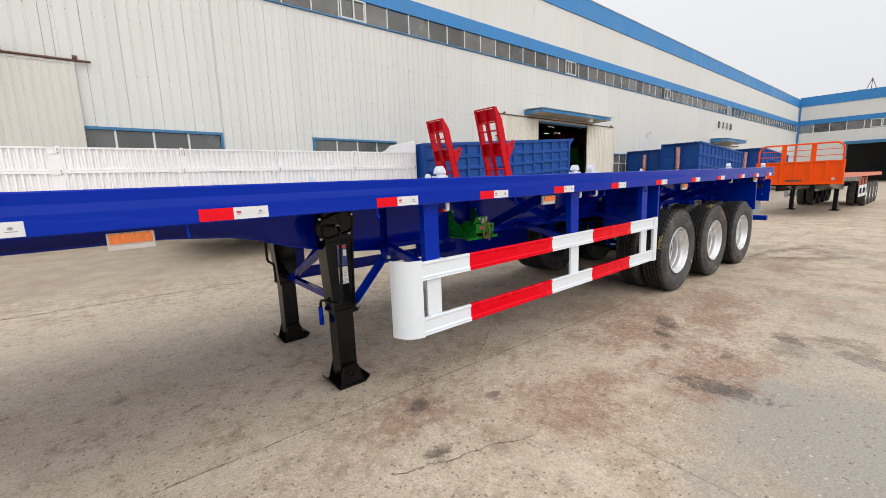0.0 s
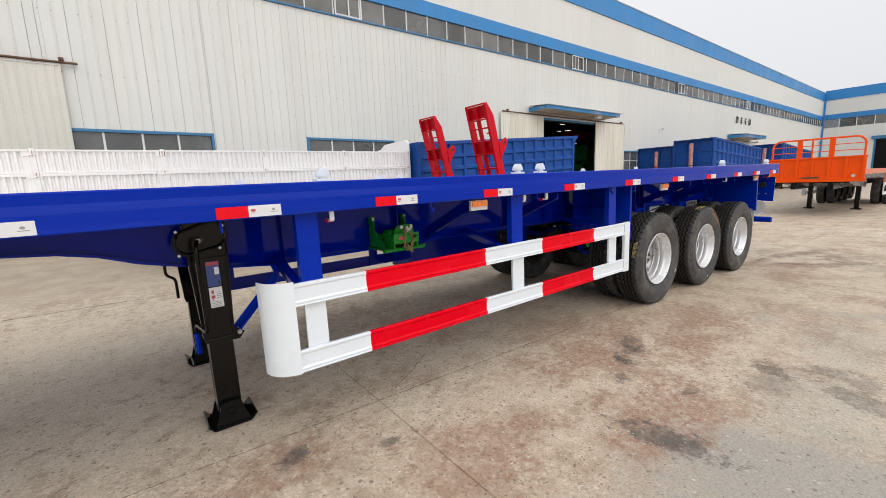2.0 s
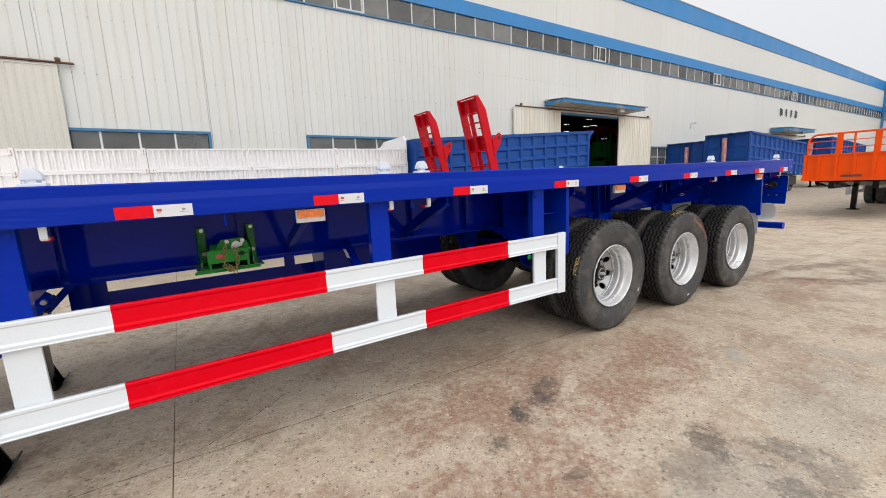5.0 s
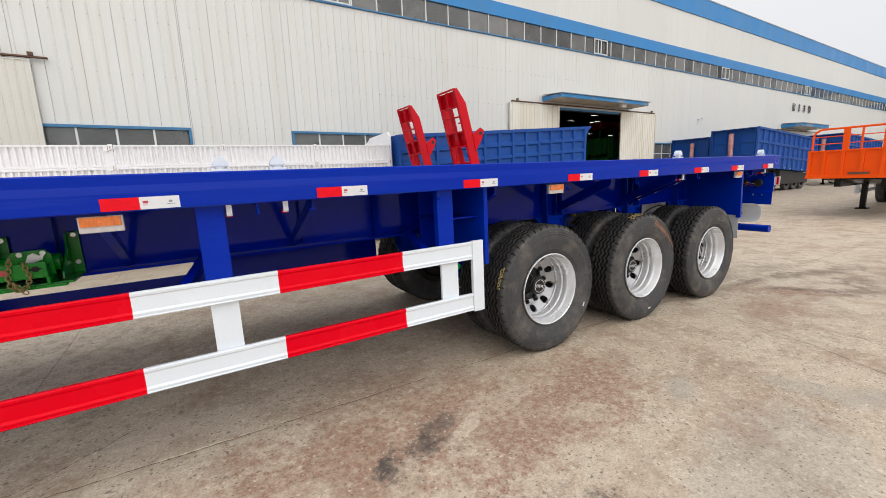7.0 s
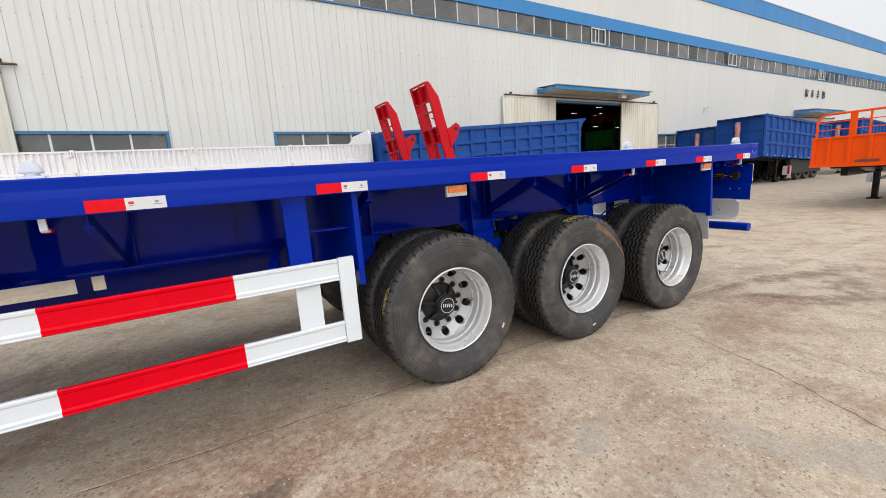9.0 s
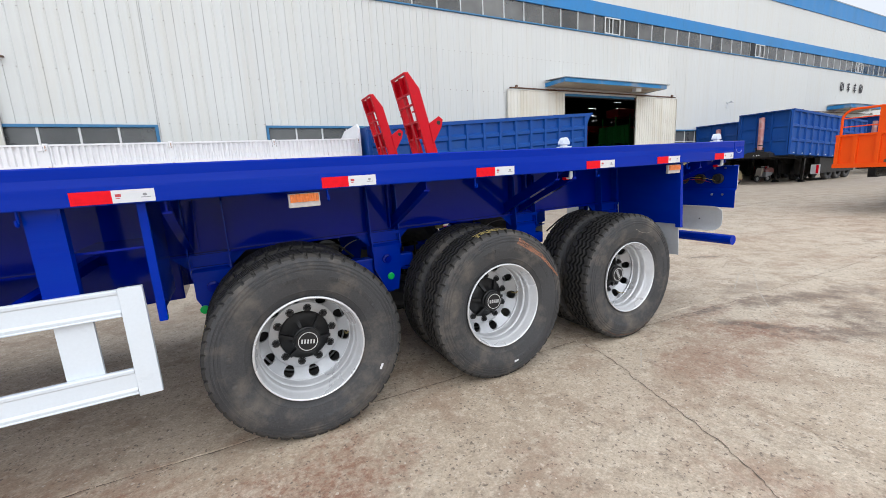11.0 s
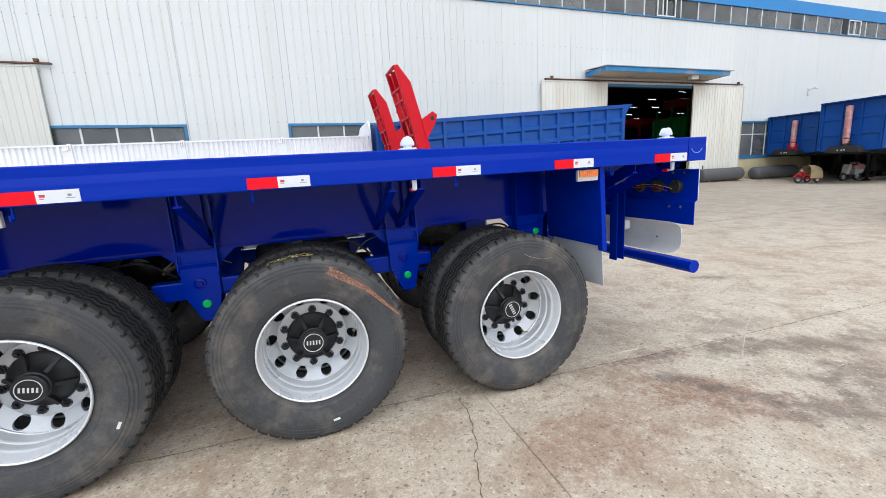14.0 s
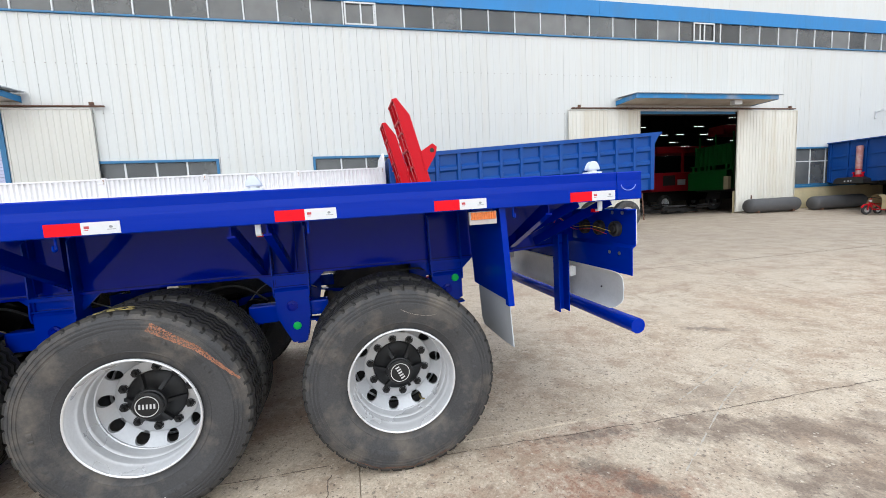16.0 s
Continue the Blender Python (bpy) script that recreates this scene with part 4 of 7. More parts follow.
def tyre_mesh(seg=252, R=0.537):
    """A truck tyre about the y axis: zigzag grooves, notched shoulders, ribbed sidewalls."""
    bm = B()
    cols = [(-0.1185, R - 0.018, 0, 1), (-0.113, R - 0.005, 0, 1), (-0.104, R - 0.001, 0, 1), (-0.088, R, 0, 1), (-0.083, R, 0, 2)]
    for c in (-0.062, -0.021, 0.021, 0.062):
        cols += [(c - 0.0105, R, 1, 0), (c - 0.007, R - 0.02, 1, 0), (c + 0.007, R - 0.02, 1, 0), (c + 0.0105, R, 1, 0)]
    cols += [(-y, r, z, q) for y, r, z, q in reversed(cols[:5])]
    rings = []
    steps = [(p + f) / 48 for p in range(48) for f in (0.0, 0.05, 0.15, 0.3, 0.36, 0.6, 0.82)]
    seg = len(steps)
    for k, turn in enumerate(steps):
        a = 2 * math.pi * turn
        zig = 0.013 * math.asin(math.sin(96 * math.pi * turn)) * 2 / math.pi
        notch = k % 7 in (1, 2)
        word = any(a0 <= turn < a1 for a0, a1 in ((0.07, 0.23), (0.28, 0.33), (0.5, 0.7), (0.78, 0.92))) and k % 4 != 3 and k % 17 != 5
        row = [(r, y - (0.0022 if word and r in (0.4015, 0.4225) else 0)) for r, y in SIDEWALL]
        for y, r, z, q in cols:
            row.append((r - (0.014 if notch and q == 1 else 0), y + zig * z))
        row += [(r, -y) for r, y in reversed(SIDEWALL)]
        rings.append([bm.verts.new((r * math.cos(a), y, r * math.sin(a))) for r, y in row])
    n, first = len(rings[0]), len(SIDEWALL)
    for k in range(seg):
        p, q = rings[k], rings[(k + 1) % seg]
        for j in range(n - 1):
            face = bm.faces.new((p[j], p[j + 1], q[j + 1], q[j]))
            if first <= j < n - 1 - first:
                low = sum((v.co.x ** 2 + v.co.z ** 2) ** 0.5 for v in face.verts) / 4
                # Groove faces get the rubber with shade in its colour.
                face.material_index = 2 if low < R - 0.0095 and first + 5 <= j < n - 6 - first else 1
    return bm


def sidewall_y(r):
    for (r0, y0), (r1, y1) in zip(SIDEWALL, SIDEWALL[1:]):
        if r0 <= r <= r1:
            return y0 + (y1 - y0) * (r - r0) / (r1 - r0)
    return -0.12


def scuff(points, width, spin):
    """A thin dry mark on a sidewall, through (radius, degrees) points."""
    bm = B()
    line = []
    for (r0, a0), (r1, a1) in zip(points, points[1:]):
        p, q = [Vector((r * math.cos(radians(a + spin)), r * math.sin(radians(a + spin)))) for r, a in ((r0, a0), (r1, a1))]
        line += [p.lerp(q, k / 60) for k in range(61)]
    random.seed(3)
    for shift, share in ((-1.0, 0.9), (-0.72, 0.7), (-0.45, 0.55), (-0.2, 0.6), (0.1, 0.45), (0.35, 0.6), (0.6, 0.75), (0.85, 0.6), (1.05, 0.8)):
        rows = []
        for k, p in enumerate(line):
            d = (line[min(k + 1, len(line) - 1)] - line[max(k - 1, 0)]).normalized()
            n = Vector((-d.y, d.x))
            m = p + n * (shift * width * 0.5 * (1.15 - k / len(line)) + random.uniform(-0.04, 0.04) * width)
            w = width * random.uniform(0.015, 0.09)
            rows.append([bm.verts.new((q.x, sidewall_y(min(q.length, 0.511)) - 0.0015, q.y)) for q in (m + n * w, m - n * w)])
        for a, b in zip(rows, rows[1:]):
            if random.random() < share:
                bm.faces.new((a[0], a[1], b[1], b[0]))
    return bm


def tread_mark(a0, a1, y0, y1, spin, R=0.5395):
    bm = B()
    random.seed(5)
    n = 14
    for j in range(4):
        for k in range(n):
            if random.random() < 0.3:
                continue
            a, b = radians(a0 + (a1 - a0) * k / n + spin), radians(a0 + (a1 - a0) * (k + 0.9) / n + spin)
            u, v = y0 + (y1 - y0) * j / 4, y0 + (y1 - y0) * (j + random.uniform(0.4, 0.9)) / 4
            bm.faces.new([bm.verts.new((R * math.cos(t), y, R * math.sin(t))) for t, y in ((a, u), (b, u), (b, v), (a, v))])
    return bm


def disc_with_holes(bm, r0, r1, y0, y1, holes, rh, thick):
    """A wheel disc, coned from y0 at r0 to y1 at r1, with round holes through it."""
    rm, n = (r0 + r1) / 2, 28
    half = math.pi / holes
    for h in range(holes):
        mid = 2 * math.pi * h / holes
        inner, outer = [], []
        for k in range(n):
            t = 2 * math.pi * (k + 0.5) / n
            u, v = math.cos(t), math.sin(t)
            s = min(half * rm / abs(u) if abs(u) > 1e-6 else 9, (r1 - rm) / abs(v) if abs(v) > 1e-6 else 9)
            inner.append((rh * u, rh * v)), outer.append((s * u, s * v))
        corner = [(sx * half * rm, sy * (r1 - rm)) for sx, sy in ((1, 1), (-1, 1), (-1, -1), (1, -1))]

        def put(p, back=0.0):
            a, r = mid + p[0] / rm, rm + p[1]
            y = y0 + (y1 - y0) * (r - r0) / (r1 - r0) + back
            return bm.verts.new((r * math.cos(a), y, r * math.sin(a)))
        vi, vo, vb = [put(p) for p in inner], [put(p) for p in outer], [put(p, thick) for p in inner]
        for k in range(n):
            j = (k + 1) % n
            a, b = outer[k], outer[j]
            extra = [c for c in corner if min(abs(abs(a[0]) - abs(c[0])), 1) < 1e-5 and abs(abs(b[1]) - abs(c[1])) < 1e-5 and a[0] * c[0] > 0 and b[1] * c[1] > 0
                     or abs(abs(a[1]) - abs(c[1])) < 1e-5 and abs(abs(b[0]) - abs(c[0])) < 1e-5 and a[1] * c[1] > 0 and b[0] * c[0] > 0]
            face = [vi[k], vi[j], vo[j]] + ([put(extra[0])] if extra and abs(a[0]) != abs(b[0]) and abs(a[1]) != abs(b[1]) else []) + [vo[k]]
            bm.faces.new(face)
            bm.faces.new((vi[k], vb[k], vb[j], vi[j]))
    return bm


def wheel_parts():
    """Shared meshes of one outer wheel; its open side faces -y, the tyre's middle is y = 0."""
    made = {}
    bm = lathe(B(), [(0.294, -0.108), (0.302, -0.118), (0.3, -0.1255), (0.2955, -0.1275), (0.2905, -0.123), (0.288, -0.112), (0.2835, -0.104), (0.282, -0.066), (0.2745, -0.056), (0.2715, -0.048), (0.2705, -0.008), (0.2645, 0.0), (0.2625, 0.008), (0.2615, 0.058), (0.2575, 0.063), (0.2585, 0.067), (0.268, 0.085)], 72)
    bmesh.ops.remove_doubles(bm, verts=bm.verts, dist=0.0006)
    made["rim"] = bm
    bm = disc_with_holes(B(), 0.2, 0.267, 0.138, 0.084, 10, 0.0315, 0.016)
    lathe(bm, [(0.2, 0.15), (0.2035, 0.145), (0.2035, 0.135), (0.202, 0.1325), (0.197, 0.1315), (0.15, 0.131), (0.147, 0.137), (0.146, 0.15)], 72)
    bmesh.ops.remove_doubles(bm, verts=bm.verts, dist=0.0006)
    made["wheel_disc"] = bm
    bm = prism(B(), [(0.021 * math.cos(q * math.pi / 3), 0.021 * math.sin(q * math.pi / 3)) for q in range(6)], 1, 0.116, 0.135)
    lathe(bm, [(0.0, 0.101), (0.009, 0.1015), (0.0115, 0.105), (0.0115, 0.1155)], 10)
    lathe(bm, [(0.021, 0.13), (0.0245, 0.131), (0.0245, 0.1355)], 16)
    made["wheel_nut"] = bm
    bm = lathe(B(), [(0.1465, 0.15), (0.1465, 0.132), (0.143, 0.128), (0.128, 0.122), (0.105, 0.108), (0.085, 0.092), (0.076, 0.072), (0.0735, 0.05), (0.078, 0.046), (0.078, 0.036), (0.071, 0.032), (0.071, 0.024), (0.0735, 0.02), (0.0725, 0.012), (0.066, 0.0065), (0.06, 0.006), (0.0, 0.006)], 40)
    made["hub"] = bm
    made["hub_rib"] = bar(B(), (0.066, 0.078, 0), (0.142, 0.124, 0), 0.018, 0.036, (0, 1, 0))
    bm = lathe(B(), [(0.0555, 0.0058), (0.0555, 0.0038), (0.0518, 0.0038), (0.0518, 0.0058)], 40)
    made["cap_ring"] = bm
    bm = B()
    for k in range(5):
        x = -0.034 + k * 0.017
        box(bm, x - 0.0042, x + 0.0042, 0.0038, 0.0058, -0.0125, 0.0125)
    made["cap_print"] = bm
    made["tyre"] = tyre_mesh()
    bm = lathe(B(), [(0.235, -0.12), (0.272, -0.118), (0.298, -0.12), (0.262, -0.05), (0.255, 0.12), (0.2, 0.12), (0.2, 0.02), (0.235, 0.0)], 40, True)
    made["inner_rim"] = bm
    made["rim_edge"] = lathe(B(), [(0.256, 0.121), (0.256, 0.127), (0.267, 0.127), (0.267, 0.121)], 48)
    return made


# ---- the blue flatbed trailer ----
# Trailer numbers below are along the yard (x), across it (y) and above the trailer's own level (h).
TO = (-6.0, -2.06, 0.0)
SLOPE = 0.0122
NEAR, FAR, MID = 2.06, 4.56, 3.31
FRONT, REAR = -1.7, 9.88
TOP, LOW = 1.570, 1.405


def flatbed():
    t = thing("flatbed_trailer", 6.0, 2.06, 0, "long blue flatbed semi-trailer with three axles, parked on its landing legs", "trailer", ry=-math.degrees(SLOPE))

    def put(name, bm, mat, label="", parent=None, smooth=False):
        return part(name, bm, mat, parent or t, label, TO if parent is None else (0, 0, 0), smooth)

    # deck and edge rails
    put("deck", box(B(), FRONT + 0.05, REAR - 0.05, NEAR + 0.05, FAR - 0.05, TOP - 0.012, TOP - 0.006), BLUE, "blue steel deck plate")
    for y, s in ((NEAR, 1), (FAR, -1)):
        prof = [(0, LOW + 0.004), (0.004, LOW), (0.05, LOW), (0.05, LOW + 0.008), (0.012, LOW + 0.01), (0.012, TOP - 0.012), (0.05, TOP - 0.012), (0.05, TOP), (0.006, TOP), (0, TOP - 0.006), (0.003, TOP - 0.05), (0.0, TOP - 0.085), (0.0, LOW + 0.06)]
        bm = prism(B(), [(y + s * a, z) for a, z in prof], 0, FRONT, REAR - 0.168)
        put("side_rail", bm, BLUE, "glossy blue edge rail")
        bm = prism(B(), [(y + s * (a - 0.002), z) for a, z in prof], 0, REAR - 0.165, REAR)
        put("end_cap", bm, BLUE)
    bm = B()
    box(bm, REAR - 0.06, REAR, NEAR + 0.055, FAR - 0.055, LOW, TOP - 0.002, 0.006)
    put("rear_beam", bm, BLUE)
    bm = box(B(), FRONT, FRONT + 0.06, NEAR + 0.055, FAR - 0.055, LOW, TOP - 0.002, 0.006)
    put("front_beam", bm, BLUE)
    arc = [(9.79 + 0.05 * math.cos(a), NEAR - 0.003, TOP - 0.07 + 0.04 * math.sin(a)) for a in [math.pi * (1.05 + 0.09 * k) for k in range(11)]]
    put("weld_mark", rod(B(), arc, 0.0024, 6), WELD, "pale curved weld scratch")
    # main beams
    for y in (2.80, 3.82):
        low = [(FRONT, 1.3), (0.3, 1.297), (0.63, 1.267), (0.79, 1.232), (0.95, 1.173), (1.16, 1.122), (1.4, 1.075), (1.65, 1.05), (9.1, 1.06), (REAR - 0.1, 1.1)]
        bm = prism(B(), [(FRONT, TOP - 0.02)] + low + [(REAR - 0.1, TOP - 0.02)], 1, y - 0.005, y + 0.005)
        for (ax, az), (bx, bz) in zip(low, low[1:]):
            bar(bm, (ax, y, az - 0.007), (bx, y, bz - 0.007), 0.12, 0.014)
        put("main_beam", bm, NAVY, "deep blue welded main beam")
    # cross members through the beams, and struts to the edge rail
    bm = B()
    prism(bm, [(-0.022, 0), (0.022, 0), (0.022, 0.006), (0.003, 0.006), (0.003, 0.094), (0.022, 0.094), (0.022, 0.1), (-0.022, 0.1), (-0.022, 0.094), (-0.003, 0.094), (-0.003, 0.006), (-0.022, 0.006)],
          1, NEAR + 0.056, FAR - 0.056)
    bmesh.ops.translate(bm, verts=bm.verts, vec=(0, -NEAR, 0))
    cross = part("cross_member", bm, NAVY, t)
    xs = [FRONT + 0.3 + 0.46 * k for k in range(25)]
    for k, x in enumerate(xs):
        p = (x - 6.0, 0, TOP - 0.115)
        if k == 0:
            cross.location = p
        else:
            repeat(cross, *p)
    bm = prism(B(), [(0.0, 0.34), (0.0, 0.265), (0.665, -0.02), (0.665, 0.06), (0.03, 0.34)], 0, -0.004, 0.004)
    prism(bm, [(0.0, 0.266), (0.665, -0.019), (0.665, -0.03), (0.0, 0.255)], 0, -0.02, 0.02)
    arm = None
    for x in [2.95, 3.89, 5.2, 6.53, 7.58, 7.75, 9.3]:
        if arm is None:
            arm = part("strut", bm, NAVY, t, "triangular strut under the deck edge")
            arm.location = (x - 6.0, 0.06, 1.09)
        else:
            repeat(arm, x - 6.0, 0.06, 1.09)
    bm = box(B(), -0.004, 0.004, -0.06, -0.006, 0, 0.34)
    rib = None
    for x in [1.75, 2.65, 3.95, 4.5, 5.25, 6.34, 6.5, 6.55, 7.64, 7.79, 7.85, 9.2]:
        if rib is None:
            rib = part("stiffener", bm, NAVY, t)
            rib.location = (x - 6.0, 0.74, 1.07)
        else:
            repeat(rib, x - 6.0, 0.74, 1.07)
    # reflector strips, rope hooks and marker lamps
    strips = [m - 0.16 for m in (-1.2, -0.314, 0.522, 1.418, 2.25, 3.113, 4.044, 5.023, 6.041, 6.993, 7.943, 8.742, 9.546)]
    red, white = box(B(), 0.02, 0.16, -0.0032, -0.0005, 0, 0.055), box(B(), 0.16, 0.313, -0.0032, -0.0005, 0, 0.055)
    mark = box(B(), 0.172, 0.192, -0.0038, -0.0032, 0.026, 0.038)
    box(mark, 0.172, 0.188, -0.0038, -0.0032, 0.018, 0.021)
    grey = box(B(), 0.262, 0.296, -0.0038, -0.0032, 0.018, 0.021)
    prism(grey, [(0.277 + 0.008 * math.cos(q), 0.031 + 0.006 * math.sin(q)) for q in [k * math.pi / 6 for k in range(12)]], 1, -0.0038, -0.0032)
    hook = rod(B(), bent([(0, 0.02, 0.0), (0, 0.02, -0.055), (0, -0.002, -0.06), (0, -0.002, -0.035)], 0.01), 0.0055, 8)
    first = None
    for x in strips:
        e = new("reflector_strip")
        e.parent, e.location = t, (x - 6.0, 0, LOW + 0.006)
        tagged(e, "red and white reflective strip")
        if first is None:
            first = [part("red_half", red, REFLECT_RED, e), part("white_half", white, REFLECT_WHITE, e), part("print", mark, FOIL_MARK, e), part("print", grey, FOIL_GREY, e), part("rope_hook", hook, BLUE, t, "small blue rope hook")]
            first[4].location = (-1.45 - 6.0, 0.02, LOW)
        else:
            for o in first[:4]:
                c = o.copy()
                scene.collection.objects.link(c)
                c.parent = e
    for x in (-0.6, 0.337, 1.297, 2.534, 3.6, 4.7, 5.932, 6.865, 7.95, 9.067):
        repeat(first[4], x - 6.0, 0.02, LOW)
    for x in (0.055, 2.88, 5.73, 8.805):
        l = put("marker_lamp", box(B(), x, x + 0.16, NEAR + 0.035, NEAR + 0.06, LOW - 0.085, LOW - 0.012, 0.005), LENS, "clear marker lamp base")
        wave = [(x + 0.008 + k * 0.0072, NEAR + 0.026 + 0.004 * (k % 2)) for k in range(21)]
        bm = prism(B(), wave + [(x + 0.152, NEAR + 0.0345), (x + 0.008, NEAR + 0.0345)], 2, LOW - 0.057, LOW - 0.016)
        put("lens", bm, AMBER, "orange ribbed lens").parent = l
        put("bracket", box(B(), x + 0.02, x + 0.145, NEAR + 0.061, NEAR + 0.067, LOW - 0.07, LOW + 0.03), NAVY)
    # twist locks
    for y, near in ((2.18, True), (4.44, False)):
        for x in (-1.5, 1.85, 3.46, 3.735, 7.7, 9.63):
            bm = B()
            prism(bm, [(x - 0.037, TOP + 0.026), (x + 0.037, TOP + 0.026), (x + 0.037, TOP + 0.038), (x + 0.028, TOP + 0.058), (x + 0.011, TOP + 0.078), (x - 0.011, TOP + 0.078), (x - 0.028, TOP + 0.058), (x - 0.037, TOP + 0.038)], 1, y - 0.028, y + 0.028)
            bmesh.ops.bevel(bm, geom=bm.edges[:], offset=0.004, segments=2, affect="EDGES")
            c = put("twist_lock", bm, WHITE, "white pointed twist lock")
            put("neck", rod(B(), [(x, y, TOP + 0.012), (x, y, TOP + 0.028)], 0.026, 12), GALV).parent = c
            put("base", box(B(), x - 0.046, x + 0.046, y - 0.034, y + 0.034, TOP - 0.002, TOP + 0.014, 0.004), WHITE, "white base plate").parent = c
            if near:
                bm = prism(B(), [(NEAR + 0.055, LOW + 0.03), (NEAR + 0.055, LOW - 0.05), (NEAR + 0.065, LOW - 0.06), (NEAR + 0.12, LOW - 0.06), (NEAR + 0.12, LOW - 0.05), (NEAR + 0.067, LOW - 0.048), (NEAR + 0.067, LOW + 0.03)], 0, x - 0.004, x + 0.022)
                put("handle", bm, WHITE, "white locking handle").parent = c
                bm = box(B(), x - 0.006, x + 0.024, NEAR + 0.09, NEAR + 0.135, LOW - 0.066, LOW - 0.0465, 0.003)
                put("grip", bm, RED, "red handle tip").parent = c
    # landing legs
    for y, s in ((2.70, 1), (3.90, -1)):
        bm, flanges = B(), []
        prism(bm, [(1.172, 1.36), (1.178, 1.15), (1.212, 0.67), (1.358, 0.67), (1.386, 1.15), (1.39, 1.36)], 1, y - 0.072, y - 0.055)
        for sx in (-1, 1):
            top_x, low_x = (1.172, 1.209) if sx < 0 else (1.39, 1.361)
            flanges.append(bar(B(), (top_x, y - 0.066, 1.36), (low_x, y - 0.066, 0.665), 0.012, 0.03, (0, 1, 0)))
        prism(bm, [(1.18, 1.4), (1.215, 0.665), (1.362, 0.665), (1.385, 1.4)], 1, y - 0.054, y + 0.105)
        box(bm, 1.208, 1.37, y - 0.07, y + 0.112, 0.64, 0.664, 0.004)
        g = ground(1.27, y) - SLOPE * (1.27 - 6)
        leg = put("landing_leg", bm, BLACK, "black square landing leg")
        for flange in flanges:
            put("leg_flange", flange, BLACK).parent = leg
        put("inner_leg", box(B(), 1.224, 1.356, y - 0.058, y + 0.084, g + 0.06, 0.642, 0.006), BLACK, "", None).parent = leg
        put("foot", box(B(), 1.185, 1.395, y - 0.105, y + 0.135, g + 0.005, g + 0.017), BLACK, "black steel foot plate").parent = leg
        put("foot_lip", bar(B(), (1.185, y + 0.015, g + 0.012), (1.155, y + 0.015, g + 0.05), 0.24, 0.01), BLACK).parent = leg
        put("foot_lip", bar(B(), (1.395, y + 0.015, g + 0.012), (1.43, y + 0.015, g + 0.05), 0.24, 0.01), BLACK).parent = leg
        for yy in (y - 0.088, y + 0.104):
            put("foot_lug", prism(B(), [(1.195, g + 0.017), (1.39, g + 0.017), (1.348, g + 0.155), (1.335, g + 0.165), (1.25, g + 0.165), (1.237, g + 0.155)], 1, yy, yy + 0.012), BLACK).parent = leg
        pin = lathe(B(), [(0.03, -0.006), (0.03, 0.2), (0.02, 0.2), (0.02, -0.006)], 18, True)
        bmesh.ops.translate(pin, verts=pin.verts, vec=(1.29, y - 0.09, g + 0.1))
        put("foot_pin", pin, BLACK).parent = leg
        if s == 1:
            ring = [(1.19 + 0.078 * math.cos(q), 1.262 + 0.078 * math.sin(q)) for q in [math.pi * (0.62 + k * 0.08) for k in range(12)]] + [(1.31 + 0.088 * math.cos(q), 1.3 + 0.088 * math.sin(q)) for q in [math.pi * (1.62 + k * 0.08) for k in range(12)]]
            bm = prism(B(), ring, 1, y - 0.106, y - 0.07)
            box(bm, 1.176, 1.386, y - 0.09, y - 0.073, 1.16, 1.385, 0.012)
            gear = put("gearbox", bm, BLACK, "black cast gearbox cover")
            gear.parent = leg
            rim = [(1.26 + (a - 1.26) * 0.9, y - 0.107, 1.28 + (c - 1.28) * 0.88) for a, c in ring]
            put("cover_rim", rod(B(), rim + rim[:2], 0.009, 8), BLACK).parent = leg
            for bx, bz in ((1.14, 1.33), (1.14, 1.195), (1.372, 1.345), (1.345, 1.215)):
                put("bolt", rod(B(), [(bx, y - 0.118, bz), (bx, y - 0.105, bz)], 0.008, 6), STEEL).parent = leg
            for bx, bz in ((1.3, 1.33), (1.305, 1.27)):
                put("boss", rod(B(), [(bx, y - 0.113, bz), (bx, y - 0.104, bz)], 0.03, 18), BLACK).parent = leg
            put("crank_pin", rod(B(), [(1.255, y - 0.115, 1.275), (1.235, y - 0.18, 1.274)], 0.013, 10), STEEL).parent = leg
            bm = rod(B(), bent([(1.245, y - 0.14, 1.275), (1.215, y - 0.24, 1.272), (1.21, y - 0.255, 1.22), (1.216, y - 0.19, 0.78), (1.212, y - 0.16, 0.74), (1.188, y + 0.05, 0.73), (1.184, y + 0.11, 0.715), (1.183, y + 0.12, 0.64)], 0.03), 0.0105, 8)
            put("crank", bm, BLACK, "bent black crank").parent = leg
            put("grip", rod(B(), [(1.183, y + 0.12, 0.665), (1.183, y + 0.12, 0.53)], 0.017, 10), BLUE, "blue crank grip").parent = leg
            f0, f1 = y - 0.0765, y - 0.0725
            blue_tag = put("sticker", box(B(), 1.262, 1.332, f0, f1, 0.985, 1.135), STICKER_BLUE, "small blue and white sticker")
            blue_tag.parent = leg
            put("red_band", box(B(), 1.264, 1.33, f0 - 0.001, f0, 1.112, 1.132), FOIL_MARK).parent = leg
            put("white_field", box(B(), 1.304, 1.328, f0 - 0.001, f0, 1.055, 1.1), REFLECT_WHITE).parent = leg
            put("print", box(B(), 1.312, 1.328, f0 - 0.001, f0, 0.995, 1.015), SIGN_DARK).parent = leg
            put("sticker", box(B(), 1.262, 1.332, f0, f1, 0.855, 0.978), REFLECT_WHITE, "white warning sticker").parent = leg
            bm = B()
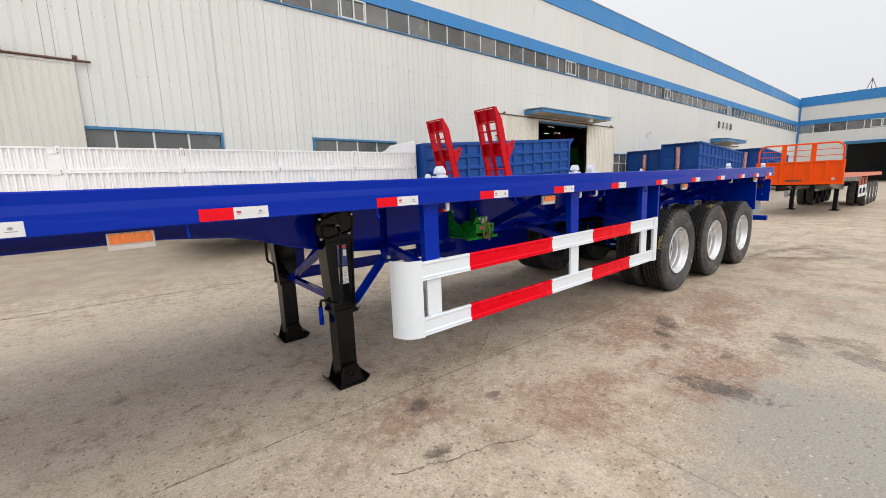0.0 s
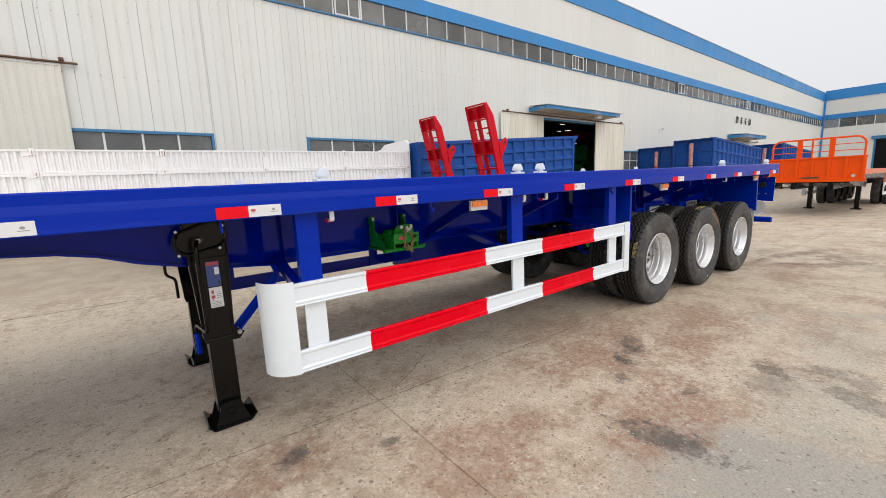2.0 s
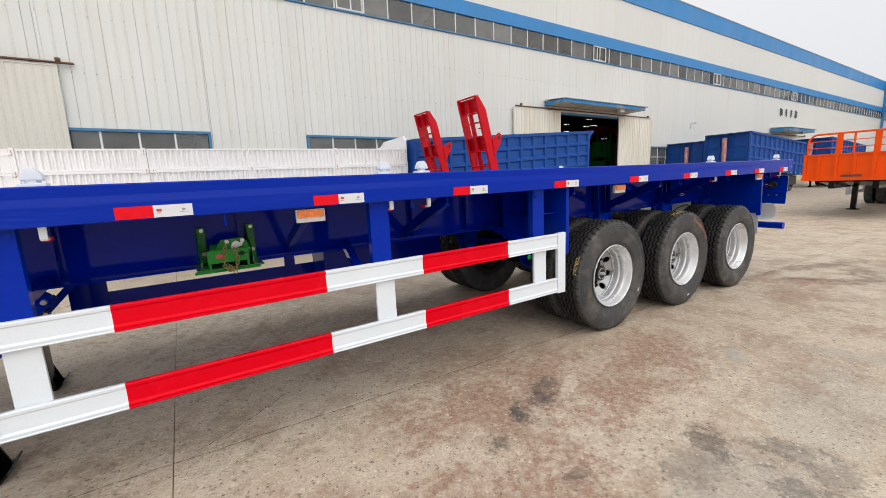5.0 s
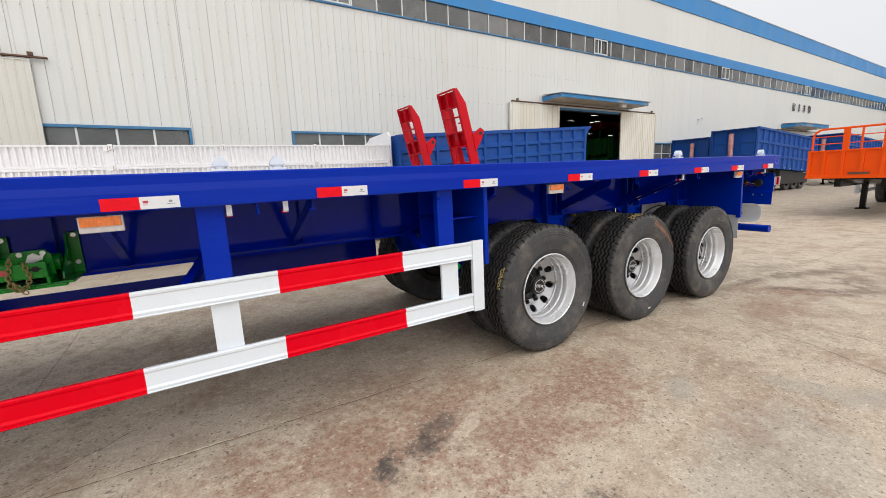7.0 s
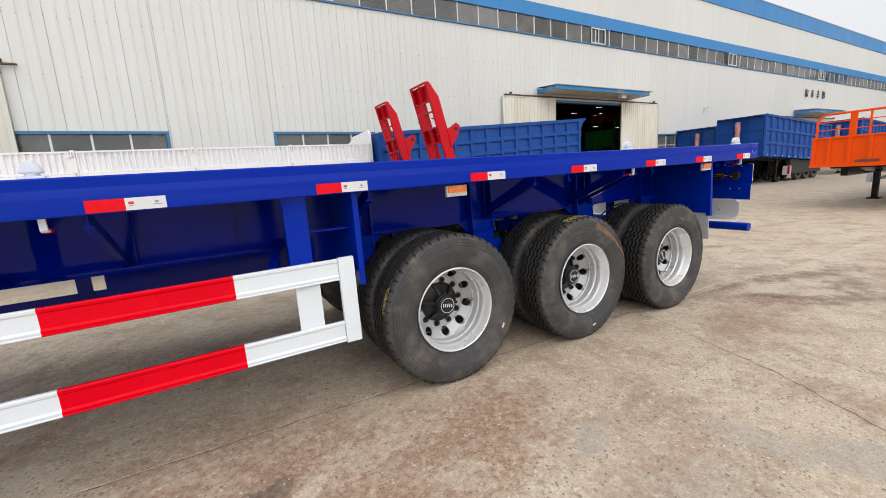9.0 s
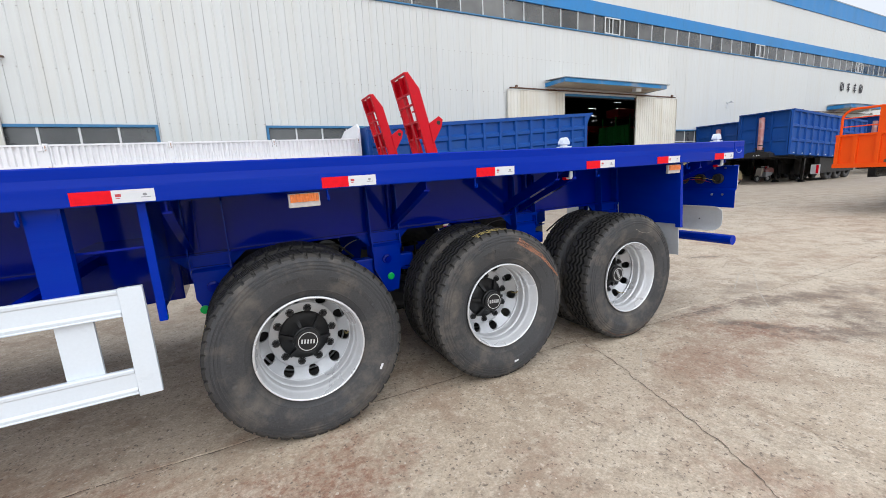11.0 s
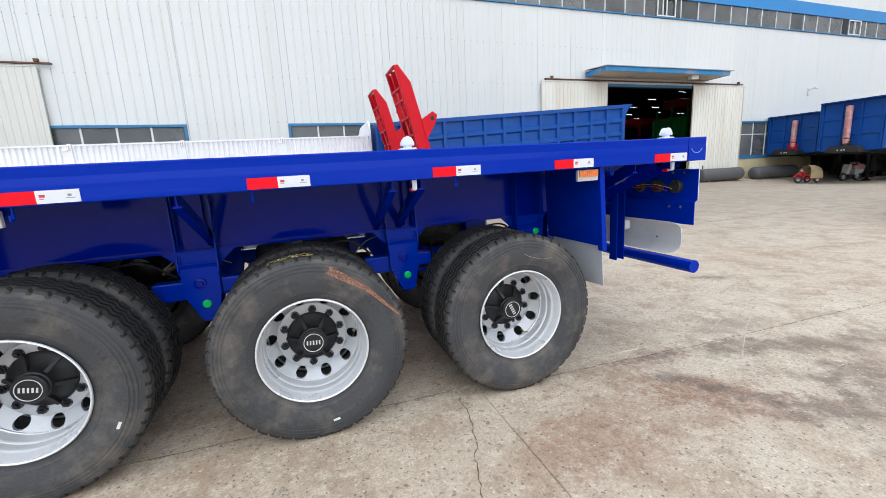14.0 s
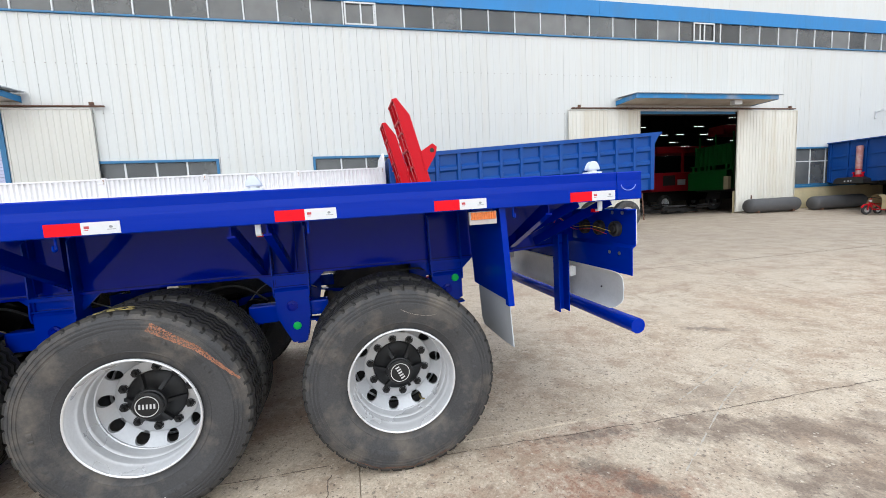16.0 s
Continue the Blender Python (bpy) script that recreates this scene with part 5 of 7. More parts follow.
            for dx, dz, w, h in ((0.012, 0.085, 0.012, 0.022), (0.009, 0.058, 0.02, 0.018), (0.014, 0.045, 0.006, 0.012)):
                box(bm, 1.262 + dx, 1.262 + dx + w, f0 - 0.001, f0, 0.855 + dz, 0.855 + dz + h)
            put("print", bm, FOIL_MARK).parent = leg
            bm = B()
            for k, w in enumerate((0.056, 0.05, 0.056, 0.044)):
                box(bm, 1.269, 1.269 + w, f0 - 0.001, f0, 0.862 + k * 0.009, 0.865 + k * 0.009)
            for k, w in enumerate((0.026, 0.022, 0.026, 0.018)):
                box(bm, 1.3, 1.3 + w, f0 - 0.001, f0, 0.912 + k * 0.011, 0.9155 + k * 0.011)
            put("print", bm, FOIL_GREY).parent = leg
        else:
            put("cross_shaft", rod(B(), [(1.27, 2.8, 1.24), (1.27, 3.82, 1.24)], 0.018, 8), BLACK).parent = leg
            bm = rod(B(), bent([(1.13, y - 0.1, 1.15), (1.1, y - 0.14, 1.1), (1.1, y - 0.14, 0.9), (1.16, y - 0.12, 0.86), (1.16, y - 0.12, 0.7)], 0.03), 0.011, 8)
            put("crank", bm, BLACK).parent = leg
    put("brace", bar(B(), (1.3, 2.78, 0.71), (1.3, 3.84, 0.71), 0.045, 0.045), NAVY, "blue tie bar between the legs")
    put("brace", bar(B(), (1.3, 3.72, 0.73), (1.3, 2.92, 1.08), 0.045, 0.045), NAVY, "blue diagonal brace")
    for y in (2.70, 3.92):
        bm = bar(B(), (1.385, y, 0.645), (1.72, y, 1.005), 0.012, 0.055, (0, 1, 0))
        bar(bm, (1.385, y + 0.024, 0.66), (1.71, y + 0.024, 1.01), 0.05, 0.01, (0, 1, 0))
        put("brace", bm, BLUE, "blue flat-bar brace of a landing leg")
        put("brace_bracket", prism(B(), [(1.36, 0.71), (1.43, 0.66), (1.4, 0.62), (1.36, 0.62)], 1, y - 0.04, y - 0.03), BLACK)
        put("brace_bracket", prism(B(), [(1.63, 1.06), (1.69, 1.06), (1.725, 0.97), (1.68, 0.95), (1.655, 0.98)], 1, y - 0.03, y - 0.018), NAVY)
        for bx, bz in ((1.4, 0.665), (1.69, 0.985)):
            put("bolt", rod(B(), [(bx, y - 0.055, bz), (bx, y + 0.04, bz)], 0.014, 10), STEEL)
    # side guards
    for y, s, near in ((2.09, 1, True), (4.53, -1, False)):
        paint_r, paint_w = (RED, WHITE) if near else (NAVY, NAVY)
        g = new("side_guard")
        g.parent = t
        tagged(g, "red and white striped steel side guard" if near else "blue-backed steel side guard")

        def gp(name, bm, mat, label="", smooth=False):
            return part(name, bm, mat, g, label, TO, smooth)
        for z0, z1 in ((0.904, 1.03), (0.524, 0.65)):
            prof = [(0.0, z0 + 0.003), (0.0, z0 + 0.006), (0.004, z0 + 0.009), (0.001, z0 + 0.022), (0.002, z0 + 0.025), (0.01, z0 + 0.033), (0.01, z1 - 0.025), (0.004, z1 - 0.018), (0.003, z1 - 0.006), (0.007, z1), (0.028, z1), (0.03, z0), (0.003, z0)]
            for a, b, m in ((1.6, 2.03, paint_w), (2.03, 3.01, paint_r), (3.01, 3.66, paint_w), (3.66, 4.415, paint_r), (4.415, 4.96, paint_w)):
                gp("rail_section", prism(B(), [(y + s * q, z) for q, z in prof], 0, a, b), m)
        for a, b in ((1.657, 1.777), (3.325, 3.455), (4.715, 4.85)) if near else ((1.577, 1.695), (3.24, 3.35), (4.63, 4.75)):
            gp("post", box(B(), a, b, *sorted((y + s * 0.031, y + s * 0.05)), 0.53, 1.02), paint_w)
        gp("end_post", box(B(), 4.962, 5.055, *sorted((y, y + s * 0.03)), 0.514, 1.035, 0.003), paint_w)
        arc = [(1.6 - 0.155 * math.sin(q * math.pi / 20), y + s * (0.155 - 0.155 * math.cos(q * math.pi / 20))) for q in range(11)]
        inner = [(1.6 - 0.149 * math.sin(q * math.pi / 20), y + s * (0.155 - 0.149 * math.cos(q * math.pi / 20))) for q in range(10, -1, -1)]
        bm = prism(B(), arc + inner, 2, 0.52, 1.045)
        gp("end_cap", bm, paint_w, "curved white end plate" if near else "", True)
        for a, b in ((1.655, 1.775), (3.32, 3.445), (4.705, 4.828)) if near else ((1.575, 1.695), (3.24, 3.35), (4.625, 4.748)):
            yy = NEAR + 0.062 if near else FAR - 0.062
            bm = B()
            prism(bm, [(a, yy), (b, yy), (b, yy + s * 0.05), (b - 0.008, yy + s * 0.05), (b - 0.008, yy + s * 0.008), (a + 0.008, yy + s * 0.008), (a + 0.008, yy + s * 0.05), (a, yy + s * 0.05)], 2, 1.024, LOW + 0.05)
            gp("hanger_post", bm, BLUE, "blue channel post")
            shift = 0.075 if near and a < 2 else 0.0
            bm = bar(B(), (a - 0.09 + shift, yy + s * 0.03, 1.0), (a + 0.04, yy + s * 0.63, 1.085), 0.05, 0.05)
            gp("arm", bm, NAVY)
            if near:
                gp("weld_plate", prism(B(), [(a + 0.01, LOW - 0.03), (a + 0.02, LOW - 0.05), (b - 0.02, LOW - 0.05), (b - 0.01, LOW - 0.03), (b - 0.01, LOW - 0.012), (a + 0.01, LOW - 0.012)], 1, yy - 0.003, yy - 0.0005), BLUE)
    # running gear
    bms = wheel_parts()
    hubs = [(5.75, 0.534), (7.06, 0.507), (8.37, 0.481)]
    mats = {"rim": RIM, "wheel_disc": DISC_SHADED, "wheel_nut": HUB, "hub_rib": HUB, "hub": HUB, "cap_ring": CAPWHITE, "cap_print": CAPWHITE, "tyre": [RUBBER, TREAD, GROOVE], "inner_rim": DRUM, "rim_edge": RIM}
    meshes = {}
    for key, bm in bms.items():
        o = part(key, bm, mats[key], t, smooth=key not in ("wheel_nut", "hub_rib", "cap_print"))
        meshes[key] = o.data
        bpy.data.objects.remove(o)
    spins = iter((12, 5, 65, 40, 77, 150))
    chalked = []
    for side, (yo, yi, flip) in enumerate(((2.222, 2.56, 0), (4.398, 4.06, 180))):
        for x, h in hubs:
            w = new("wheel", meshes["rim"])
            w.parent, w.matrix_basis = t, pose(x - 6, yo - 2.06, h, 0, 0, flip) @ pose(0, 0, 0, 0, next(spins), 0)
            tagged(w, "silver steel wheel with ten round holes")
            for key, label in (("tyre", "black grooved truck tyre"), ("wheel_disc", "stamped disc with round holes, its shade painted in grey"), ("hub", "black hub with round cap"), ("cap_ring", ""), ("cap_print", "")):
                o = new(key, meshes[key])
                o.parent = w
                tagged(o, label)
            for k in range(10):
                o = new("wheel_nut", meshes["wheel_nut"])
                a = 2 * math.pi * (k + 0.5) / 10
                o.parent, o.matrix_basis = w, pose(0.167 * math.cos(a), 0, 0.167 * math.sin(a))
            for k in range(6):
                o = new("hub_rib", meshes["hub_rib"])
                o.parent, o.matrix_basis = w, pose(0, 0, 0, 0, 60 * k, 0)
            if side == 0:
                part("valve_stem", rod(B(), bent([(0.236, 0.11, 0.02), (0.24, 0.065, 0.02), (0.243, 0.045, 0.04)], 0.02), 0.0045, 6), BRASS, w, "thin brass valve stem")
            chalked.append(w)
            w2 = new("inner_wheel", meshes["inner_rim"])
            w2.parent, w2.matrix_basis = t, pose(x - 6, yi - 2.06, h, 0, 9, flip + 180)
            for key in ("tyre", "rim_edge"):
                o = new(key, meshes[key])
                o.parent = w2
    for x, h in hubs:
        put("axle", rod(B(), [(x, 2.5, h), (x, 4.12, h)], 0.065, 16), BLACK, "black axle tube")
        for y in (2.52, 3.98):
            bm = lathe(B(), [(0.06, 0), (0.205, 0.0), (0.21, 0.01), (0.21, 0.2), (0.2, 0.21), (0.06, 0.215)], 32)
            bmesh.ops.translate(bm, verts=bm.verts, vec=(x, y - 0.05, h))
            put("brake_drum", bm, DRUM)
        for y in (2.78, 3.84):
            bm = B()
            for k in range(6):
                half = 0.56 - k * 0.07
                pts = [(x - half, h + 0.2 - 0.014 * k + 0.05), (x, h + 0.2 - 0.014 * k), (x + half, h + 0.2 - 0.014 * k + 0.05)]
                for (ax, az), (bx, bz) in zip(pts, pts[1:]):
                    bar(bm, (ax, y, az), (bx, y, bz), 0.075, 0.0125)
            put("leaf_spring", bm, BLUE, "blue leaf spring pack")
            bm = B()
            for dx in (-0.07, 0.07):
                for dy in (-0.045, 0.045):
                    rod(bm, [(x + dx, y + dy, h - 0.08), (x + dx, y + dy, h + 0.24)], 0.011, 8)
            box(bm, x - 0.1, x + 0.1, y - 0.06, y + 0.06, h + 0.205, h + 0.225), box(bm, x - 0.1, x + 0.1, y - 0.06, y + 0.06, h - 0.09, h - 0.065)
            put("spring_clamp", bm, BLACK)
    for k, x in enumerate((5.3, 6.44, 7.75, 8.8)):
        for y in (2.78, 3.84):
            lo = (0.6, 0.6, 0.6, 0.76)[k]
            bm = B()
            s = -1 if y < 3 else 1
            face = [(x - 0.105, 0.945), (x + 0.105, 0.945), (x + 0.105, 0.78), (x + 0.07, lo), (x - 0.02, lo), (x - 0.105, 0.78)]
            prism(bm, face, 1, *sorted((y + s * 0.082, y + s * 0.072)))
            prism(bm, [(y + s * 0.056, 1.055), (y + s * 0.056, 0.975), (y + s * 0.082, 0.945), (y + s * 0.072, 0.945), (y + s * 0.046, 0.975), (y + s * 0.046, 1.055)], 0, x - 0.105, x + 0.105)
            prism(bm, [(x - 0.105, 1.055), (x + 0.105, 1.055), *face[2:]], 1, *sorted((y - s * 0.065, y - s * 0.075)))
            for sx in (-1, 1):
                bar(bm, (x + sx * 0.1, y - 0.005, 1.055), (x + sx * 0.1, y - 0.005, 0.86), 0.13, 0.01, (1, 0, 0))
            box(bm, x - 0.12, x + 0.12, y - 0.09, y + 0.08, 1.03, 1.052), box(bm, x - 0.03, x + 0.07, y - 0.06, y + 0.06, lo, lo + 0.01)
            for sx in (-1, 1):
                prism(bm, [(x + sx * 0.105, 1.05), (x + sx * 0.22, 1.05), (x + sx * 0.105, 0.94)], 1, y - 0.006, y + 0.006)
            if k in (1, 2):
                box(bm, x - 0.28, x - 0.1, y - 0.05, y + 0.04, 0.74, 0.86, 0.012), box(bm, x + 0.1, x + 0.22, y - 0.05, y + 0.04, 0.76, 0.86, 0.012)
            box(bm, x + 0.0, x + 0.05, y - 0.03, y + 0.03, lo - 0.028, lo + 0.002, 0.004)
            if y < 3:
                for sx in (-1, 1):
                    px = x + sx * 0.11
                    prism(bm, [(y - 0.006, LOW - 0.002), (y - 0.066, LOW - 0.04), (y - 0.082, 1.06), (y - 0.094, 0.94), (y - 0.084, 0.91), (y - 0.006, 1.0)], 0, px - 0.004, px + 0.004)
                box(bm, x - 0.106, x + 0.106, y - 0.088, y - 0.05, 0.968, 0.977)
            hgr = put("spring_hanger", bm, BLUE, "blue spring hanger bracket")
            if y < 3:
                bm = lathe(B(), [(0.0, -0.02), (0.018, -0.02), (0.02, -0.012), (0.034, -0.01), (0.036, 0.0)], 20)
                bmesh.ops.translate(bm, verts=bm.verts, vec=(x - 0.005, y - 0.082, 0.845))
                put("pivot_bolt", bm, NAVY).parent = hgr
                bm = lathe(B(), [(0.0, -0.012), (0.018, -0.012), (0.026, -0.008), (0.026, 0.0)], 20)
                bmesh.ops.translate(bm, verts=bm.verts, vec=(x + (-0.07, 0.015, 0.015, 0.055)[k], y - 0.082, lo + (0.16 if k == 3 else 0.11)))
                put("grease_cap", bm, GREEN_DOT, "round green plastic cap").parent = hgr
    # fender plates ahead of and behind the wheels
    bm = B()
    box(bm, 5.09, 5.098, 2.15, 2.72, 0.862, LOW - 0.002)
    box(bm, 5.09, 5.125, 2.115, 2.15, 0.845, LOW - 0.002, 0.003)
    put("fender_plate", bm, BLUE, "blue plate ahead of the wheels")
    bm = box(B(), 4.83, 5.085, 2.62, 2.63, 0.95, LOW)
    box(bm, 4.8, 5.088, 2.2, 2.62, 1.19, 1.2)
    put("fender_side", bm, NAVY)
    bm = B()
    prism(bm, [(8.99, LOW - 0.002), (9.02, 0.86), (9.028, 0.86), (8.998, LOW - 0.002)], 1, 2.15, 2.76)
    prism(bm, [(8.985, LOW - 0.002), (9.018, 0.83), (9.055, 0.83), (9.022, LOW - 0.002)], 1, 2.105, 2.15)
    put("fender_plate", bm, BLUE, "blue plate behind the wheels")
    bm = prism(B(), [(2.13, 0.9), (2.13, 0.57), (2.3, 0.56), (2.66, 0.56), (2.7, 0.6), (2.7, 0.9)], 0, 9.028, 9.034)
    for v in bm.verts:
        v.co.x += (0.9 - v.co.z) * 0.06
    put("mud_flap", bm, FLAP, "pale grey plastic mud flap")
    bm = prism(B(), [(3.92, 0.9), (3.92, 0.57), (4.49, 0.57), (4.49, 0.9)], 0, 8.994, 9.0)
    put("mud_flap", bm, FLAP, "pale grey plastic mud flap")
    # rear lamp panel, underrun bar and plate
    bm = prism(B(), [(9.8, 1.345), (9.8, 1.338), (9.86, 1.338), (9.86, 1.12), (9.835, 1.1), (9.835, 0.93), (9.842, 0.93), (9.842, 1.097), (9.867, 1.117), (9.867, 1.345)], 1, NEAR + 0.03, FAR - 0.03)
    panel = put("lamp_panel", bm, BLUE, "folded blue rear lamp panel")
    put("panel_edge", box(B(), 9.868, 9.874, NEAR + 0.03, FAR - 0.03, 1.125, 1.34), REFLECT_WHITE, "white reflective edge").parent = panel
    for y in (2.26, 2.435, 2.61, 4.01, 4.185, 4.36):
        bm = lathe(B(), [(0.0, -0.006), (0.026, -0.006), (0.03, 0.012), (0.046, 0.014), (0.05, -0.002), (0.06, -0.004), (0.068, 0.01), (0.068, 0.045), (0.0, 0.05)], 28)
        bmesh.ops.transform(bm, matrix=pose(9.825, y, 1.215, 0, 0, -90) @ Matrix.Scale(0.75, 4), verts=bm.verts)
        put("tail_lamp", bm, RUBBER_SOFT, "round black lamp back").parent = panel
    for k, (mat, dz) in enumerate(((WIRE_Y, 0), (RUBBER_SOFT, 0.02), (WIRE_R, -0.02))):
        bm = rod(B(), bent([(9.815, 2.27 + 0.02 * k, 1.2 + dz), (9.76, 2.4, 1.24 + dz), (9.74, 2.6, 1.22 + dz), (9.7, 2.75, 1.3), (9.66, 2.8, 1.22 + 2 * dz), (9.7, 2.86, 1.12 + dz)], 0.06), 0.0018, 6)
        put("wire", bm, mat).parent = panel
    for y in (2.3, 2.2):
        put("bolt", rod(B(), [(9.83, y, 1.06), (9.825, y, 1.06)], 0.012, 8), STEEL).parent = panel
        put("bolt", rod(B(), [(9.855, y, 1.32), (9.85, y, 1.32)], 0.012, 8), STEEL).parent = panel
    for y in (2.72, 3.9):
        bm = prism(B(), [(9.66, y + 0.04), (9.66, y - 0.045), (9.668, y - 0.045), (9.668, y + 0.032), (9.737, y + 0.032), (9.737, y - 0.045), (9.745, y - 0.045), (9.745, y + 0.04)], 2, 0.57, 1.16)
        put("bracket_post", bm, BLUE, "blue channel bracket")
        bm = box(B(), 9.746, 9.766, y - 0.05, y - 0.044, 0.84, 0.92, 0.002)
        box(bm, 9.776, 9.798, y - 0.05, y - 0.044, 0.845, 0.915, 0.002)
        rod(bm, [(9.771, y - 0.047, 0.84), (9.771, y - 0.047, 0.92)], 0.006, 8)
        put("hinge", bm, GALV, "zinc hinge plate")
        put("bracket_web", prism(B(), [(9.3, 1.09), (9.84, 1.1), (9.84, 1.4), (9.1, 1.4)], 1, y + 0.05, y + 0.058), NAVY)
    put("strut", bar(B(), (9.25, 2.74, 1.12), (9.5, 2.14, LOW), 0.012, 0.06), NAVY)
    put("strut", bar(B(), (9.5, 2.74, 1.12), (9.72, 2.14, LOW), 0.012, 0.06), NAVY)
    put("underrun_bar", rod(B(), [(9.885, NEAR + 0.04, 0.6), (9.885, FAR - 0.04, 0.6)], 0.05, 28), BLUE, "round blue underrun tube", smooth=True)
    bm, rows = B(), []
    for x, z, cut in ((9.82, 0.935, 0.075), (9.832, 0.928, 0.045), (9.845, 0.912, 0.02), (9.853, 0.89, 0.005), (9.857, 0.82, 0.0), (9.855, 0.755, 0.003), (9.846, 0.73, 0.012), (9.83, 0.708, 0.03), (9.812, 0.694, 0.05), (9.8, 0.69, 0.07)):
        rows.append([bm.verts.new((x, yy, z)) for yy in (2.2 + cut, 3.31, FAR - 0.2 - cut)])
    for a, b in zip(rows, rows[1:]):
        for k in range(2):
            bm.faces.new((a[k], a[k + 1], b[k + 1], b[k]))
    bm.normal_update()
    bmesh.ops.solidify(bm, geom=bm.faces[:], thickness=0.005)
    put("rear_skirt", bm, GALV, "curved pale metal skirt plate with rounded ends", smooth=True)
    for yy, z in ((2.42, 0.8), (2.95, 0.83), (3.1, 0.83)):
        put("bolt", rod(B(), [(9.848, yy, z), (9.842, yy, z)], 0.007, 8), SIGN_DARK)
    # tool box, cross tubes and air tank under the frame
    put("tool_box", box(B(), 3.54, 4.99, 3.98, 4.45, 0.5, 1.1, 0.012), NAVY, "dark blue steel box under the frame")
    bm = lathe(B(), [(0.0, 0.0), (0.09, 0.01), (0.12, 0.05), (0.12, 0.75), (0.09, 0.79), (0.0, 0.8)], 24)
    bmesh.ops.translate(bm, verts=bm.verts, vec=(6.05, 2.92, 0.92))
    put("air_tank", bm, BLACK, "black air tank")
    for x in (5.95, 7.25, 8.5):
        bm = lathe(B(), [(0.0, 0), (0.05, 0.0), (0.08, 0.02), (0.083, 0.06), (0.083, 0.1), (0.07, 0.14), (0.0, 0.15)], 20)
        bmesh.ops.transform(bm, matrix=pose(x + 0.3, 2.98, 0.78, 0, 0, 75), verts=bm.verts)
        put("brake_chamber", bm, BLACK)
        put("hose", rod(B(), bent([(x + 0.3, 2.95, 0.85), (x + 0.15, 2.86, 1.0), (x - 0.1, 2.9, 0.96), (x - 0.25, 3.0, 0.8)], 0.1, 6), 0.008, 6), RUBBER_SOFT)
    for x in (5.72, 7.03):
        bm = lathe(B(), [(0.0, 0.0), (0.035, 0.0), (0.035, 0.03), (0.05, 0.035), (0.05, 0.05), (0.02, 0.055), (0.02, 0.075), (0.0, 0.075)], 14)
        bmesh.ops.transform(bm, matrix=pose(x, 2.98, 0.98, 90, 0, 0), verts=bm.verts)
        put("valve", bm, BRASS, "brass air valve")
    for x in (6.2, 7.5):
        put("cable", rod(B(), bent([(x - 0.1, 3.0, 0.82), (x + 0.02, 2.98, 0.96), (x + 0.2, 2.98, 0.99), (x + 0.38, 3.0, 0.9)], 0.14, 8), 0.0045, 6), STEEL, "thin pale cable looped over the axle")
    # green winch on the beam
    bm = box(B(), 2.385, 2.75, 2.5, 2.775, 1.05, 1.062, 0.003)
    winch = put("spare_wheel_winch", bm, GREEN, "green painted winch with a chain, bolted to the beam")

    def wp(name, bm, mat=GREEN, label=""):
        put(name, bm, mat, label).parent = winch
    for x0, x1 in ((2.412, 2.462), (2.695, 2.748)):
        wp("upright", box(B(), x0, x1, 2.772, 2.784, 1.062, 1.29, 0.003))
        wp("gusset", prism(B(), [(2.77, 1.285), (2.77, 1.065), (2.56, 1.065), (2.565, 1.1), (2.7, 1.2), (2.735, 1.285)], 0, x0, x0 + 0.008))
    wp("front_plate", box(B(), 2.445, 2.665, 2.46, 2.475, 1.098, 1.174, 0.004))
    wp("lower_lip", box(B(), 2.375, 2.725, 2.478, 2.51, 1.042, 1.056, 0.003))
    wp("hump_plate", prism(B(), [(2.47, 1.1), (2.5, 1.18), (2.53, 1.225), (2.65, 1.228), (2.672, 1.2), (2.678, 1.1)], 1, 2.545, 2.556))
    wp("drum", rod(B(), [(2.47, 2.62, 1.15), (2.69, 2.62, 1.15)], 0.045, 18))
    wp("side_web", box(B(), 2.45, 2.462, 2.475, 2.7, 1.062, 1.16)), wp("side_web", box(B(), 2.653, 2.665, 2.475, 2.7, 1.062, 1.16))
    # Raised black shape paints the dark inside of the slot; the plate is whole.
    wp("keyhole_shade", prism(B(), [(2.596, 1.143), (2.61, 1.139), (2.617, 1.131), (2.633, 1.131), (2.638, 1.139), (2.655, 1.143), (2.638, 1.149), (2.633, 1.157), (2.617, 1.157), (2.61, 1.148)], 1, 2.458, 2.4598), BLACK)
    for x, y, z in ((2.442, 2.772, 1.272), (2.442, 2.772, 1.12), (2.727, 2.772, 1.272), (2.727, 2.772, 1.12), (2.56, 2.545, 1.212), (2.645, 2.545, 1.212)):
        wp("bolt", rod(B(), [(x, y, z), (x, y - 0.014, z)], 0.012, 10), STEEL)
    wp("hook", prism(B(), [(2.575, 1.17), (2.59, 1.205), (2.61, 1.215), (2.63, 1.2), (2.65, 1.205), (2.64, 1.18), (2.6, 1.165)], 1, 2.53, 2.544), STEEL, "bare steel hook")
    wp("badge", prism(B(), [(2.508 + 0.021 * math.cos(k * math.pi / 8), 1.14 + 0.014 * math.sin(k * math.pi / 8)) for k in range(16)], 1, 2.457, 2.4595), FOIL_MARK, "small red oval badge")
    def chain_of(path, f, pitch):
        """Links, turned in turn, along a hanging line."""
        pts, bm = [Vector(p) for p in path], B()
        total, k = sum((b - a).length for a, b in zip(pts, pts[1:])), 0
        while k * pitch < total:
            left = k * pitch
            for a, b in zip(pts, pts[1:]):
                if left <= (b - a).length:
                    break
                left -= (b - a).length
            d = (b - a).normalized()
            c, flat = a + d * left, Vector((0, 1, 0))
            side = d.cross(flat).normalized()
            across = side if k % 2 else flat
